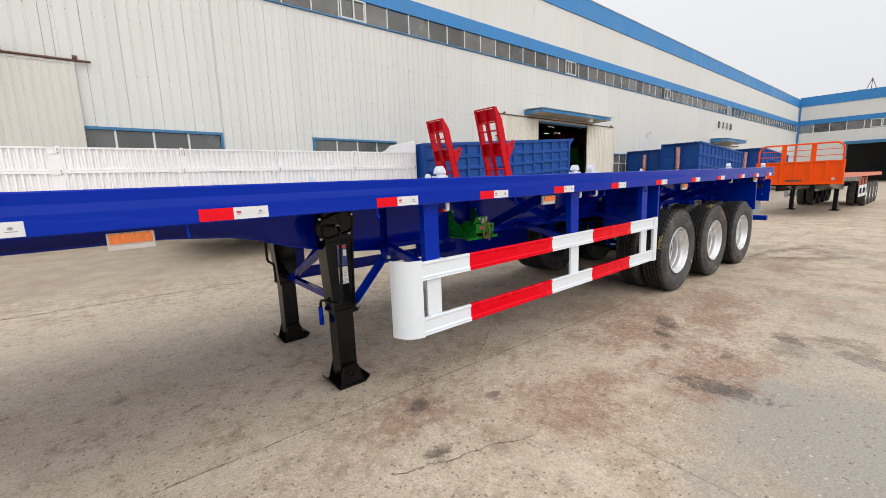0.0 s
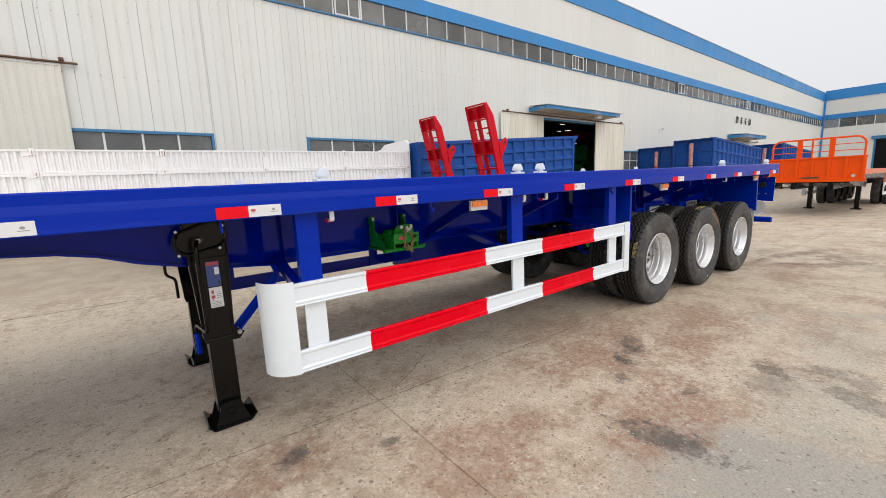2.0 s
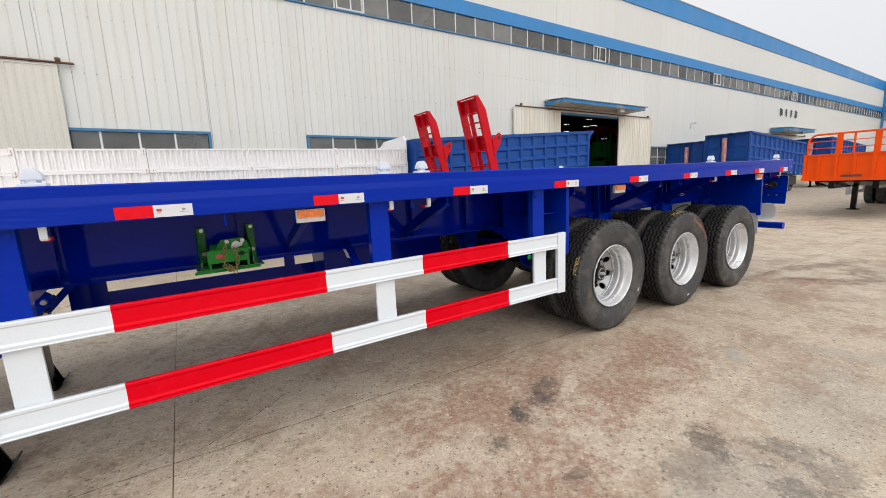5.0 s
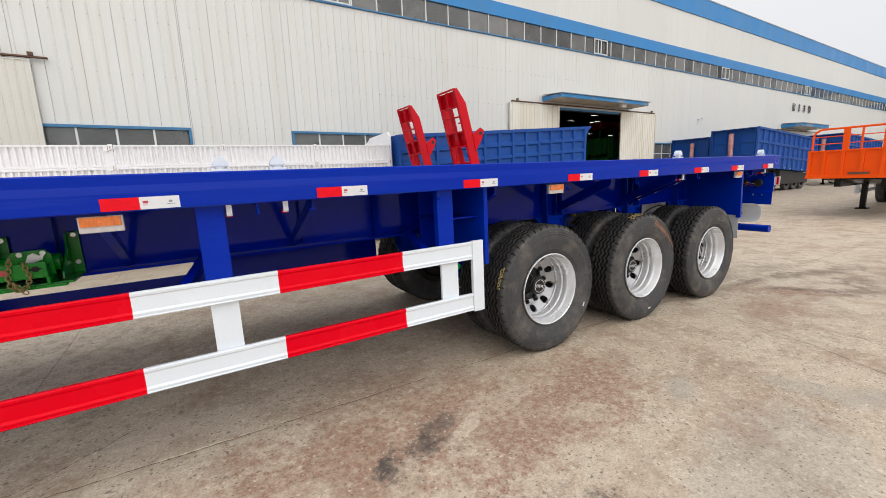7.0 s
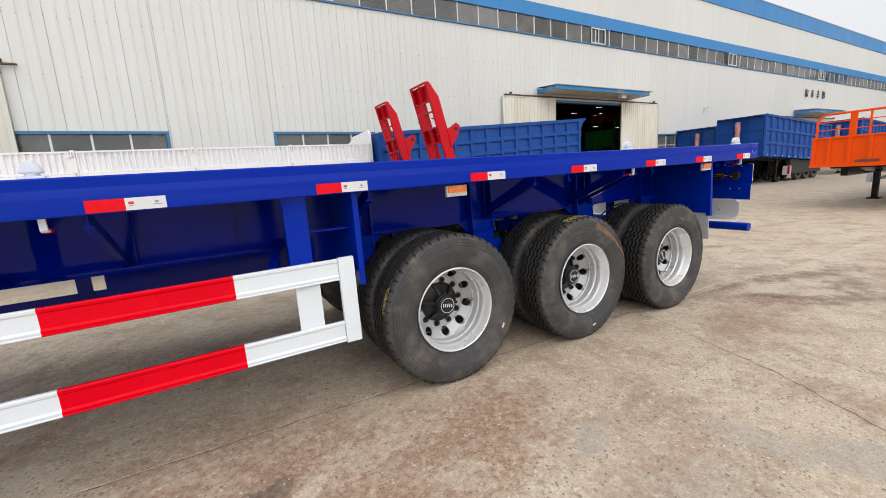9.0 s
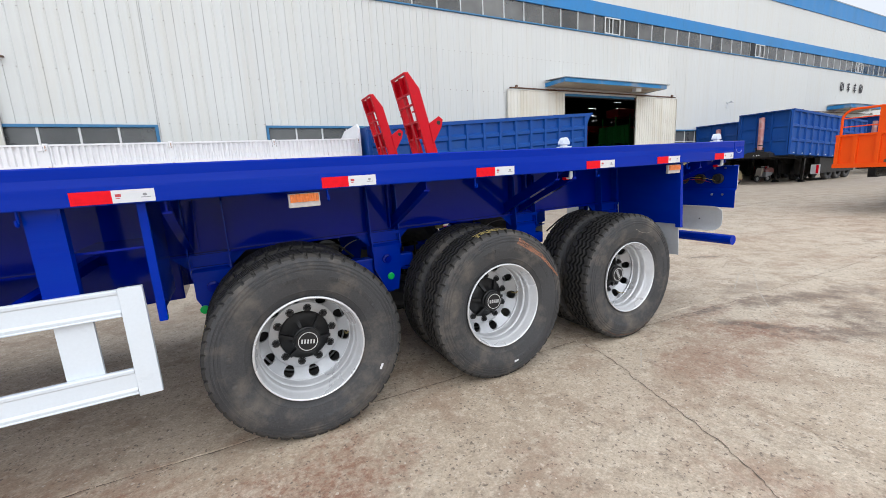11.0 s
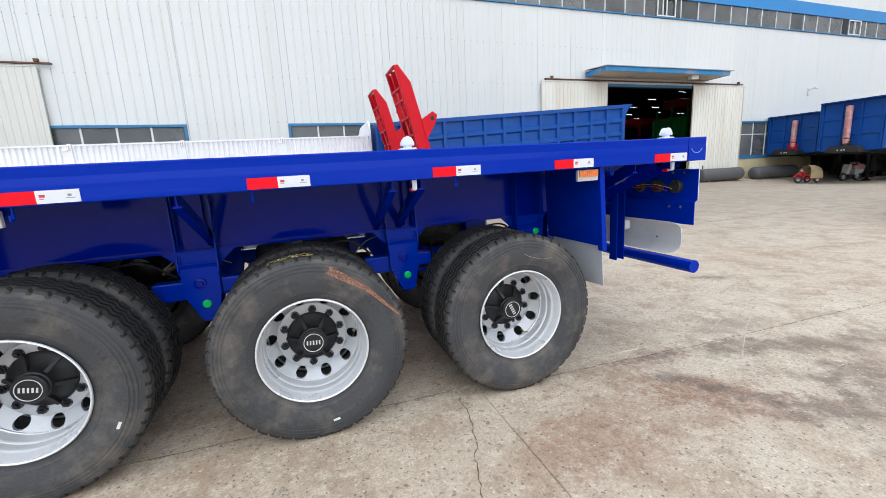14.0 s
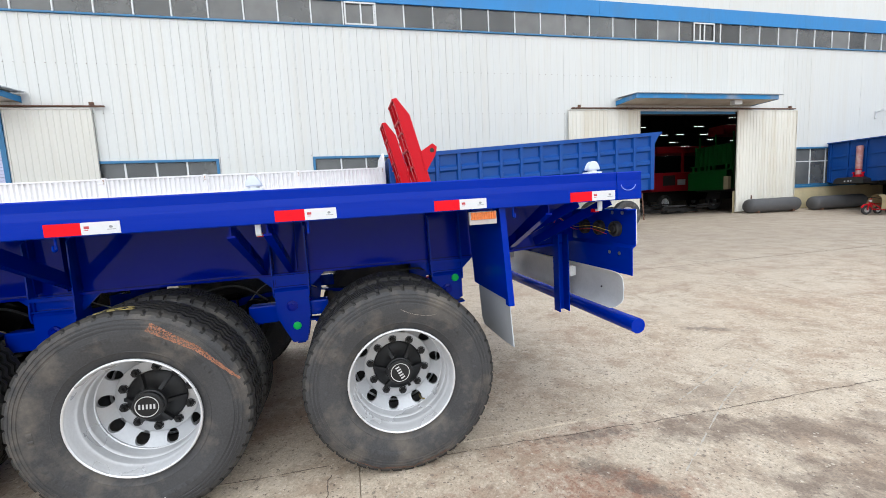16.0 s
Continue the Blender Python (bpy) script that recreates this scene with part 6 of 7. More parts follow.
            ring = [c + d * (0.014 * f * math.sin(q)) + across * (0.0095 * f * math.cos(q)) for q in [n * math.pi / 5 for n in range(11)]]
            rod(bm, ring, 0.0034 * f, 6)
            k += 1
        return bm
    loop = [(2.545, 2.452, 1.2), (2.528, 2.45, 1.12), (2.53, 2.45, 1.07), (2.556, 2.45, 1.048), (2.586, 2.45, 1.062), (2.604, 2.45, 1.11), (2.588, 2.452, 1.18)]
    wp("chain", chain_of(loop, 0.95, 0.0175), BRASS, "brassy steel chain")
    wp("chain", chain_of([(2.55, 2.438, 1.085), (2.562, 2.438, 1.06), (2.58, 2.438, 1.04)], 0.95, 0.0175), BRASS, "brassy steel chain")
    put("chain", chain_of([(2.542, 3.735, 1.13), (2.54, 3.735, 1.0)], 1.25, 0.023), BRASS, "brassy steel chain")
    # chalk marks and tags on the tyres
    part("chalk_mark", scuff([(0.468, 75), (0.45, 45), (0.508, 15)], 0.034, 5), CHALK, chalked[1], "orange chalk streak on the sidewall")
    part("chalk_mark", scuff([(0.415, 88), (0.395, 82), (0.388, 75), (0.392, 68), (0.41, 62), (0.425, 60)], 0.0025, 65), CHALK_PALE, chalked[2], "thin white chalk scribble")
    part("chalk_mark", scuff([(0.505, -62), (0.508, -88), (0.507, -110), (0.506, -130)], 0.012, 65), RUST, chalked[2], "brown scrape on the sidewall")
    part("chalk_mark", tread_mark(84, 112, -0.11, -0.03, 5), YELLOW_CHALK, chalked[1], "yellow marks on the tread")
    part("chalk_mark", tread_mark(152, 172, -0.11, -0.07, 12), YELLOW_CHALK, chalked[0], "yellow marks on the tread")
    for k, spin, a in ((0, 12, -28), (1, 5, -80)):
        bm = B()
        u = radians(a + spin)
        c, d = Vector((math.cos(u), math.sin(u))), Vector((-math.sin(u), math.cos(u)))
        bm.faces.new([bm.verts.new((p.x, -0.1455, p.y)) for p in (c * 0.424 + d * 0.019, c * 0.438 + d * 0.019, c * 0.438 - d * 0.019, c * 0.424 - d * 0.019)])
        part("paper_tag", bm, REFLECT_WHITE, chalked[k], "small white paper tag")
    return t


trailer = flatbed()

# ---- other vehicles in the yard ----


def plain_wheel():
    bm = lathe(B(), [(0.3, -0.11), (0.4, -0.14), (0.47, -0.138), (0.52, -0.115), (0.53, -0.09), (0.53, 0.09), (0.52, 0.115), (0.47, 0.138), (0.4, 0.14), (0.3, 0.11)], 36)
    me_t = link("tyre", bm, RUBBER, smooth=True)
    bm = lathe(B(), [(0.3, -0.11), (0.285, -0.1), (0.262, -0.04), (0.24, 0.03), (0.16, 0.02), (0.12, 0.0), (0.1, -0.04), (0.0, -0.05)], 30)
    me_r = link("rim", bm, RIM, smooth=True)
    out = me_t.data, me_r.data
    bpy.data.objects.remove(me_t), bpy.data.objects.remove(me_r)
    return out


TYRE_PLAIN, RIM_PLAIN = plain_wheel()


RIM_DARK = RIM_PLAIN.copy()
RIM_DARK.materials[0] = DRUM


def add_wheel(parent, x, y, z, face=0, rim=True):
    w = new("wheel", RIM_PLAIN if rim else RIM_DARK)
    w.parent, w.matrix_basis = parent, pose(x, y, z, 0, 17 * x, face)
    o = new("tyre", TYRE_PLAIN)
    o.parent = w
    return w


def stake_trailer():
    """The white trailer with corrugated drop sides."""
    t = thing("stake_trailer", 0, 13.0, 0, "white semi-trailer with corrugated drop sides parked by the hall", "trailer", ry=-0.72)
    lo, hi = 1.35, 2.595
    posts = [-8.6, -6.15, -3.2, -0.72, 1.72, 4.24, 6.8, 9.33]
    for y, s in ((0.0, 1), (2.45, -1)):
        for a, b in zip(posts, posts[1:]):
            for z0, z1 in ((lo, 2.03), (2.05, hi)):
                bm = B()
                x, prof = a + 0.09, [(a + 0.06, 0.0)]
                while x < b - 0.17:
                    prof += [(x, 0.0), (x + 0.02, 0.055), (x + 0.06, 0.055), (x + 0.08, 0.0)]
                    x += 0.125
                prof.append((b - 0.06, 0.0))
                l0, h0 = [bm.verts.new((p, y + s * q, z0 + 0.045)) for p, q in prof], [bm.verts.new((p, y + s * q, z1 - 0.045)) for p, q in prof]
                for j in range(len(prof) - 1):
                    bm.faces.new((l0[j], l0[j + 1], h0[j + 1], h0[j]))
                box(bm, a + 0.06, b - 0.06, *sorted((y - s * 0.012, y + s * 0.03)), z0, z0 + 0.045, 0.004)
                box(bm, a + 0.06, b - 0.06, *sorted((y - s * 0.012, y + s * 0.03)), z1 - 0.045, z1, 0.004)
                part("side_panel", bm, FENCE_WHITE, t)
        for a in posts:
            bm = box(B(), a - 0.045, a + 0.045, *sorted((y - s * 0.03, y + s * 0.06)), lo - 0.1, hi + 0.02, 0.006)
            p = part("post", bm, FENCE_WHITE, t)
            for z in (2.0, hi - 0.1):
                bm = box(B(), a - 0.012, a + 0.012, *sorted((y - s * 0.031, y - s * 0.05)), z - 0.05, z + 0.07, 0.004)
                part("latch", bm, LATCH, p, "rusty latch")
                bm = rod(B(), bent([(a - 0.16, y - s * 0.03, z - 0.06), (a - 0.02, y - s * 0.055, z - 0.03), (a + 0.03, y - s * 0.055, z + 0.01)], 0.02), 0.01, 6)
                part("latch_bar", bm, FENCE_WHITE, p)
    bm = prism(B(), [(0.0, lo), (2.45, lo), (2.45, 2.8), (2.1, 2.84), (1.75, 3.0), (0.15, 3.04), (0.0, 2.9)], 0, 9.36, 9.42)
    part("end_board", bm, FENCE_WHITE, t, "tall white end board")
    bm = box(B(), -8.7, 9.42, 0.0, 2.45, 1.18, 1.34, 0.01)
    part("deck", bm, FENCE_WHITE, t)
    bm = B()
    for y in (0.7, 1.7):
        box(bm, -8.6, 9.3, y, y + 0.1, 0.9, 1.175)
    part("main_beam", bm, DRUM, t)
    for x in (-7.6, -6.3, -5.0):
        for y, f in ((0.2, 0), (2.25, 180)):
            add_wheel(t, x, y, 0.55, f)
    for y in (0.5, 1.9):
        part("landing_leg", box(B(), 6.4, 6.52, y, y + 0.12, 0.16, 1.1), BLACK, t)
    return t


stake_trailer()


def ramp_mesh_parts(parent):
    """One loading ramp, upright; x is its outer face normal, about 0.75 m wide (y), 2.9 m long (z)."""
    w, L = 0.88, 2.72
    for y, a, b in ((0.0, 0.0, 0.08), (w - 0.02, w - 0.08, w)):
        bm = prism(B(), [(-0.08, 0.0), (0.12, 0.0), (0.17, 0.5), (0.15, L - 0.4), (-0.02, L), (-0.08, L - 0.02)], 1, y, y + 0.02)
        part("side_plate", bm, RAMP_RED, parent)
        part("front_flange", box(B(), -0.1, -0.081, a, b, 0.05, L - 0.02, 0.004), RAMP_RED, parent)
    part("centre_rib", box(B(), -0.09, -0.03, w / 2 - 0.07, w / 2 + 0.07, 0.06, L - 0.45, 0.008), RAMP_RED, parent)
    part("centre_rib", box(B(), -0.095, 0.03, w / 2 - 0.02, w / 2 + 0.02, L - 0.44, L - 0.05), RAMP_RED, parent)
    for z in (0.06, 0.42, 0.8, 1.24, 1.62, 2.0, L - 0.47, L - 0.04):
        part("rung", box(B(), -0.115, -0.045, 0.03, w - 0.03, z, z + 0.045, 0.006), RAMP_RED, parent)
    for z0, z1 in ((L - 0.42, L - 0.05), (1.25, 1.62)):
        part("back_plate", box(B(), 0.0, 0.015, 0.022, w - 0.022, z0, z1), RAMP_RED, parent)
    for z in (0.25, 0.62, 1.45, 1.85):
        for y in (0.06, w - 0.1):
            part("cleat", box(B(), -0.135, -0.102, y - 0.03, y + 0.07, z, z + 0.035, 0.004), RAMP_RED, parent)
    bm = prism(B(), [(0.12, 1.06), (0.43, 1.36), (0.52, 1.52), (0.44, 1.62), (0.14, 1.52)], 1, -0.02, 0.02)
    lug = part("lug", bm, RAMP_RED, parent, "red pivot lug")
    # Solid dark disc, proud of the lug, paints the shade of its hole.
    part("pin_hole_shade", rod(B(), [(0.39, -0.024, 1.48), (0.39, 0.024, 1.48)], 0.05, 12), OFFCUT, lug, "dark disc painting the shade of a pin hole")
    part("stay_rod", rod(B(), [(-0.12, w * 0.5, 1.3), (-0.45, w * 0.6, 0.1)], 0.018, 8), RAMP_RED, parent)


def lowbed():
    t = thing("lowbed_trailer", 9.6, 8.5, 0, "low red-ramped machinery trailer standing behind the flatbed", "trailer")
    bm = box(B(), -8.5, 0.55, 0.1, 3.6, 0.95, 1.1, 0.02)
    part("deck", bm, OFFCUT, t, "dark worn low deck")
    bm = B()
    for y in (0.9, 2.3):
        box(bm, -8.4, 0.2, y, y + 0.12, 0.6, 0.948)
    part("main_beam", bm, OFFCUT, t)
    for x in (-3.4, -2.2, -1.0):
        for y, f in ((0.2, 0), (3.2, 180)):
            add_wheel(t, x, y, 0.56, f)
    for y in (0.2, 2.7):
        r = new("loading_ramp")
        r.parent, r.matrix_basis = t, pose(0.4, y, 1.11, 0, -14.5, 0)
        tagged(r, "upright red steel loading ramp with rungs")
        ramp_mesh_parts(r)
    return t


lowbed()


def tipper_side(parent, length, z0, z1, y, s, cols, rows, slope=0.0):
    """A tipper body's side: a flat skin with a grid of proud ribs."""
    def zz(x, z):
        return z + slope * x
    bm = prism(B(), [(0, z0), (length, zz(length, z0)), (length, zz(length, z1)), (0, z1)], 1, *sorted((y, y + s * 0.02)))
    part("side_skin", bm, DUMP, parent)
    first = None
    for k in range(cols + 1):
        x, w, o0, o1 = k * length / cols, 0.085, y - s * 0.001, y - s * 0.085
        if first is None:
            rib = B()
            lo = [rib.verts.new(p) for p in ((-w, o0, z0), (-w * 0.6, o1, z0), (w * 0.6, o1, z0), (w, o0, z0))]
            hi = [rib.verts.new((v.co.x, v.co.y, z1)) for v in lo]
            for j in range(4):
                rib.faces.new((lo[j], lo[(j + 1) % 4], hi[(j + 1) % 4], hi[j]))
            first = part("upright_rib", rib, DUMP, parent)
        else:
            repeat(first, x, 0, slope * x)
    first = None
    for k in range(1, rows):
        z = z0 + (z1 - z0) * k / rows
        for c in range(cols):
            a, b = 0.07, length / cols - 0.07
            if first is None:
                rail = B()
                lo = [rail.verts.new((a, q, zz(a, p))) for p, q in ((-0.1, y - s * 0.001), (-0.05, y - s * 0.075), (0.05, y - s * 0.075), (0.115, y - s * 0.001))]
                hi = [rail.verts.new((b, v.co.y, v.co.z + slope * (b - a))) for v in lo]
                for j in range(4):
                    rail.faces.new((lo[j], lo[(j + 1) % 4], hi[(j + 1) % 4], hi[j]))
                first = part("cross_rib", rail, DUMP, parent)
                first.location = (0, 0, z)
            else:
                x = c * length / cols
                repeat(first, x, 0, z + slope * x)
    top = prism(B(), [(-0.02, z1 - 0.03), (length + 0.02, zz(length, z1 - 0.03)), (length + 0.02, zz(length, z1 + 0.09)), (-0.02, z1 + 0.09)], 1, *sorted((y - s * 0.1, y + s * 0.06)))
    part("top_rail", top, DUMP, parent)


def tipper_body_alone():
    t = thing("tipper_semitrailer", 9.55, 12.6, 0, "blue ribbed tipper body seen side-on beside the hall", "tipper trailer")
    L, slope = 9.3, 0.063
    z0, z1 = 1.02, 2.93
    for y, s in ((0.0, 1), (2.4, -1)):
        tipper_side(t, L, z0, z1, y, s, 13, 4, slope)
    bm = prism(B(), [(0, z0), (L, z0 + slope * L), (L, z0 + slope * L + 0.08), (0, z0 + 0.08)], 1, 0.02, 2.38)
    part("floor", bm, DUMP, t)
    e = L + 0.03
    zt = z1 + slope * L
    for y in (-0.03, 2.4):
        bm = prism(B(), [(e - 0.1, zt + 0.09), (e + 0.42, zt + 0.13), (e + 0.4, zt + 0.06), (e + 0.25, zt - 0.05), (e + 0.12, zt - 0.3), (e + 0.1, z0 + slope * L), (e - 0.1, z0 + slope * L)], 1, y, y + 0.03)
        part("rear_horn", bm, DUMP, t, "flared rear corner with bolt holes")
    
    bm = box(B(), -0.03, 0.0, 0.02, 2.38, z0, z1 + 0.1)
    part("front_wall", bm, DUMP, t)
    bm = B()
    for y in (0.7, 1.6):
        box(bm, 0.2, L - 0.3, y, y + 0.14, 0.75, 1.0)
    part("chassis_beam", bm, DRUM, t)
    for x in (5.8, 7.1, 8.4):
        for y, f in ((0.15, 0), (2.25, 180)):
            add_wheel(t, x, y, 0.72, f)
    part("landing_leg", box(B(), 1.4, 1.55, 0.5, 0.65, 0.2, 0.9), BLACK, t)
    return t


tipper_body_alone()


def tipper_trailer(x, y, length, z0, z1, reach, base, cy, lean, label, fall=-0.055):
    g = ground(x, y)
    t = thing("tipper_trailer", x, y, g, label, "tipper trailer", "tipper trailers by the hall")
    z0, z1 = z0 - g, z1 - g
    w = 2.5
    for yy, s in ((0.0, 1), (w, -1)):
        tipper_side(t, length, z0, z1, yy, s, 12, 3, fall)
    bm = box(B(), -0.03, 0.0, 0.02, w - 0.02, z0 - 0.05, z1 + 0.06)
    part("front_wall", bm, DUMP, t)
    bm = B()
    for yy in (0.04, 0.85, 1.62, w - 0.1):
        box(bm, -0.09, -0.031, yy, yy + 0.08, z0, z1)
    for k in (1, 2):
        z = z0 + (z1 - z0) * k / 3
        for a, b in ((0.125, 0.845), (0.935, 1.615), (1.705, w - 0.105)):
            box(bm, -0.08, -0.031, a, b, z - 0.05, z + 0.05, 0.008)
    part("front_rib", bm, DUMP, t)
    bm = prism(B(), [(-0.3, z1 + 0.06), (0.05, z1 + 0.06), (0.05, z1 - 0.3), (-0.03, z1 - 0.25), (-0.1, z1 - 0.06)], 1, 0.0, 0.03)
    prism(bm, [(-0.3, z1 + 0.06), (0.05, z1 + 0.06), (0.05, z1 - 0.3), (-0.03, z1 - 0.25), (-0.1, z1 - 0.06)], 1, w - 0.03, w)
    box(bm, -0.3, -0.03, 0.03, w - 0.03, z1 + 0.02, z1 + 0.06)
    part("front_lip", bm, DUMP, t, "overhanging front lip")
    top = z1 - reach
    cyl = part("hoist_cylinder", rod(B(), [(-0.34, cy, z0 + 0.3), (-0.26, cy - lean, top), (-0.26, cy - lean, top + 0.03)], [0.13, 0.14, 0.08], 18), CHROME, t, "worn pinkish hoist cylinder", smooth=True)
    bm = rod(B(), [(-0.36, cy, z0 + 0.18), (-0.36, cy, z0 + 0.24), (-0.345, cy, z0 + 0.26), (-0.34, cy, z0 + 0.5), (-0.34, cy, z0 + 0.53), (-0.335, cy, z0 + 0.57)], [0.14, 0.14, 0.115, 0.112, 0.13, 0.125], 14)
    rod(bm, [(-0.34, cy - 0.26, z0 + 0.4), (-0.34, cy + 0.26, z0 + 0.4)], 0.028, 10)
    for yy in (cy - 0.2, cy + 0.16):
        prism(bm, [(-0.4, z0 + 0.18), (-0.28, z0 + 0.18), (-0.31, z0 + 0.43), (-0.37, z0 + 0.43)], 1, yy, yy + 0.04)
    part("cylinder_base", bm, base, cyl, "cylinder base")
    bm = prism(B(), [(0.6, z0 - 0.12), (1.92, z0 - 0.12), (1.86, z0 + 0.1), (1.7, z0 + 0.19), (0.85, z0 + 0.19), (0.62, z0 + 0.08)], 0, -0.62, -0.1)
    part("front_block", bm, DRUM, t)
    for yy in (1.1, 1.2, 1.36):
        part("marker", box(B(), -0.626, -0.621, yy, yy + 0.06, z0 - 0.03, z0 + 0.02), REFLECT_WHITE, t)
    bm = B()
    for yy in (0.75, 1.62):
        prism(bm, [(-0.1, z0 - 0.02), (-0.1, z0 - 0.12), (3.1, z0 - 0.32), (3.8, z0 - 0.58), (length - 0.3, z0 - 0.36 + fall * length), (length - 0.3, z0 - 0.02 + fall * length)], 1, yy, yy + 0.14)
    for xx in (0.8, 1.9, 3.0):
        box(bm, xx, xx + 0.08, 0.05, w - 0.05, z0 - 0.12 + fall * xx, z0 - 0.035 + fall * xx)
    part("chassis_beam", bm, DRUM, t)
    part("floor", prism(B(), [(0, z0), (length, z0 + fall * length), (length, z0 + 0.06 + fall * length), (0, z0 + 0.06)], 1, 0.025, w - 0.025), DUMP, t)
    for yy in (0.5, 1.85):
        bm = box(B(), 3.2, 3.36, yy, yy + 0.15, 0.45, z0 - 0.22, 0.01)
        box(bm, 3.22, 3.34, yy + 0.02, yy + 0.13, 0.05, 0.46)
        part("landing_leg", bm, BLACK, t)
        bm = prism(B(), [(3.1, 0.0), (3.46, 0.0), (3.46, 0.03), (3.33, 0.1), (3.23, 0.1), (3.1, 0.03)], 1, yy - 0.07, yy + 0.22)
        part("foot", bm, BLACK, t)
    for xx in (length - 3.6, length - 2.3, length - 1.0):
        for yy, f in ((0.42, 0), (w - 0.42, 180)):
            add_wheel(t, xx, yy, 0.53, f, False)
    for k in range(10):
        xx = 0.3 + k * length / 10
        part("marker", box(B(), xx, xx + 0.12, -0.096, -0.086, z0 + 0.05 + fall * xx, z0 + 0.1 + fall * xx), REFLECT_WHITE, t)
    bm = box(B(), 4.0, 4.05, 0.02, 0.46, 0.42, 0.98)
    board = part("guard_board", bm, REFLECT_WHITE, t, "red and white guard board")
    part("stripe", box(B(), 3.99, 3.998, 0.08, 0.2, 0.45, 0.95), RED, board, "red stripe")
    for yy in (0.3, 1.3, 2.2):
        part("cross_box", prism(B(), [(4.3, 0.45), (length - 0.4, 0.45), (length - 0.4, z0 - 0.05 + fall * length), (4.3, z0 - 0.05 + fall * 4.3)], 1, yy - 0.12, yy + 0.12), OFFCUT, t)
    return t


tipper_trailer(32.9, 11.28, 9.6, 1.56, 3.86, 0.24, DRUM, 1.24, -0.05, "blue ribbed tipper trailer with a hoist cylinder at its front")
tipper_trailer(33.85, 14.36, 9.6, 1.58, 3.6, 0.3, RAMP_RED, 1.0, -0.04, "blue ribbed tipper trailer beside the hall wall")
tipper_trailer(47.0, 10.9, 9.6, 1.5, 3.86, 0.3, RAMP_RED, 1.2, 0.03, "distant blue ribbed tipper trailer by the far doorway")


def orange_trailer():
    x0, y0 = 19.0, 2.13
    g = ground(21, 3.5)
    t = thing("orange_flatbed_trailer", x0, y0, g, "orange flatbed semi-trailer with a railed headboard, facing the camera's path", "trailer")
    w, lo, hi, top = 2.4, 1.17 - g, 1.87 - g, 2.48 - g
    bm = box(B(), 0.0, 0.05, 0.0, w, lo, hi, 0.006)
    h = part("headboard", bm, ORANGE, t, "tall ribbed orange headboard")
    for y in (0.0, 0.4, 0.8, 1.2, 1.6, 2.0, 2.32):
        part("rib", prism(B(), [(y, lo + 0.02), (y + 0.08, lo + 0.02), (y + 0.08, hi - 0.03), (y, hi - 0.03)], 0, -0.05, -0.002), ORANGE, h)
    part("top_edge", box(B(), -0.04, -0.002, -0.02, w + 0.02, hi - 0.028, hi + 0.02, 0.005), ORANGE, h)
    part("bottom_edge", box(B(), -0.06, -0.002, -0.02, w + 0.02, lo - 0.08, lo + 0.018, 0.005), ORANGE, h)
    bm = B()
    rod(bm, bent([(0.02, 0.06, hi), (0.02, 0.06, top - 0.14), (0.02, 0.2, top), (0.02, w - 0.2, top), (0.02, w - 0.06, top - 0.14), (0.02, w - 0.06, hi)], 0.08), 0.028, 8)
    for z in (hi + 0.2, hi + 0.4):
        rod(bm, [(0.02, 0.06, z), (0.02, w - 0.06, z)], 0.014, 6)
    rod(bm, [(0.02, 1.3, hi), (0.02, 1.3, top)], 0.025, 6)
    part("rail", bm, ORANGE, h, "orange tube rail")
    for y in (0.82, 1.62):
        part("post", box(B(), 0.0, 0.04, y - 0.07, y + 0.07, hi + 0.02, top, 0.005), ORANGE, h)
    bm = B()
    box(bm, -0.065, -0.061, 1.05, 1.5, lo + 0.03, lo + 0.09), 
    part("plate", bm, RUST, h)
    part("lamp", rod(B(), [(-0.06, 0.25, lo + 0.1), (-0.075, 0.25, lo + 0.1)], 0.05, 12), LENS, h, "round pale lamp")
    part("deck", box(B(), 0.06, 12.6, 0.03, w - 0.03, 1.42 - g, 1.46 - g, 0.004), DECK_RED, t, "pale red-oxide deck plate")
    for y in (0.0, w - 0.06):
        part("side_rail", box(B(), 0.06, 12.6, y, y + 0.06, 1.3 - g, 1.45 - g, 0.006), DECK_RED, t, "red-brown edge rail")
    bm = B()
    for y in (0.7, 1.65):
        box(bm, 0.1, 12.4, y, y + 0.14, 0.85 - g, 1.41 - g)
    part("main_beam", bm, BLACK, t)
    part("coupler_frame", prism(B(), [(0.2, 1.16 - g), (3.4, 1.16 - g), (3.4, 0.8 - g), (1.2, 0.92 - g), (0.2, 1.05 - g)], 1, 0.35, 2.05), BLACK, t, "black coupler plate and frame")
    for y in (0.5, 1.86):
        leg = part("landing_leg", box(B(), 3.6, 3.75, y, y + 0.14, 0.05, 1.25, 0.008), BLACK, t)
        part("foot", box(B(), 3.52, 3.83, y - 0.08, y + 0.22, 0.0, 0.05), BLACK, leg)
    for x in (7.5, 8.8, 10.1, 11.4):
        for y, f in ((0.16, 0), (w - 0.16, 180)):
            add_wheel(t, x, y, 0.53, f)
            add_wheel(t, x, 0.5 if f == 0 else w - 0.5, 0.53, f)
    for y, s in ((0.02, 1), (w - 0.05, -1)):
        bm = B()
        for z0 in (0.5, 0.85):
            box(bm, 4.6, 6.9, y, y + 0.03, z0, z0 + 0.12)
        for x in (4.6, 5.6, 6.78):
            box(bm, x, x + 0.12, y, y + 0.03, 0.62, 0.85)
        part("side_guard", bm, WHITE, t, "white side guard")
        for x in (4.7, 5.65, 6.75):
            part("post", box(B(), x, x + 0.1, y, y + 0.05, 0.97, 1.3), DECK_RED, t)
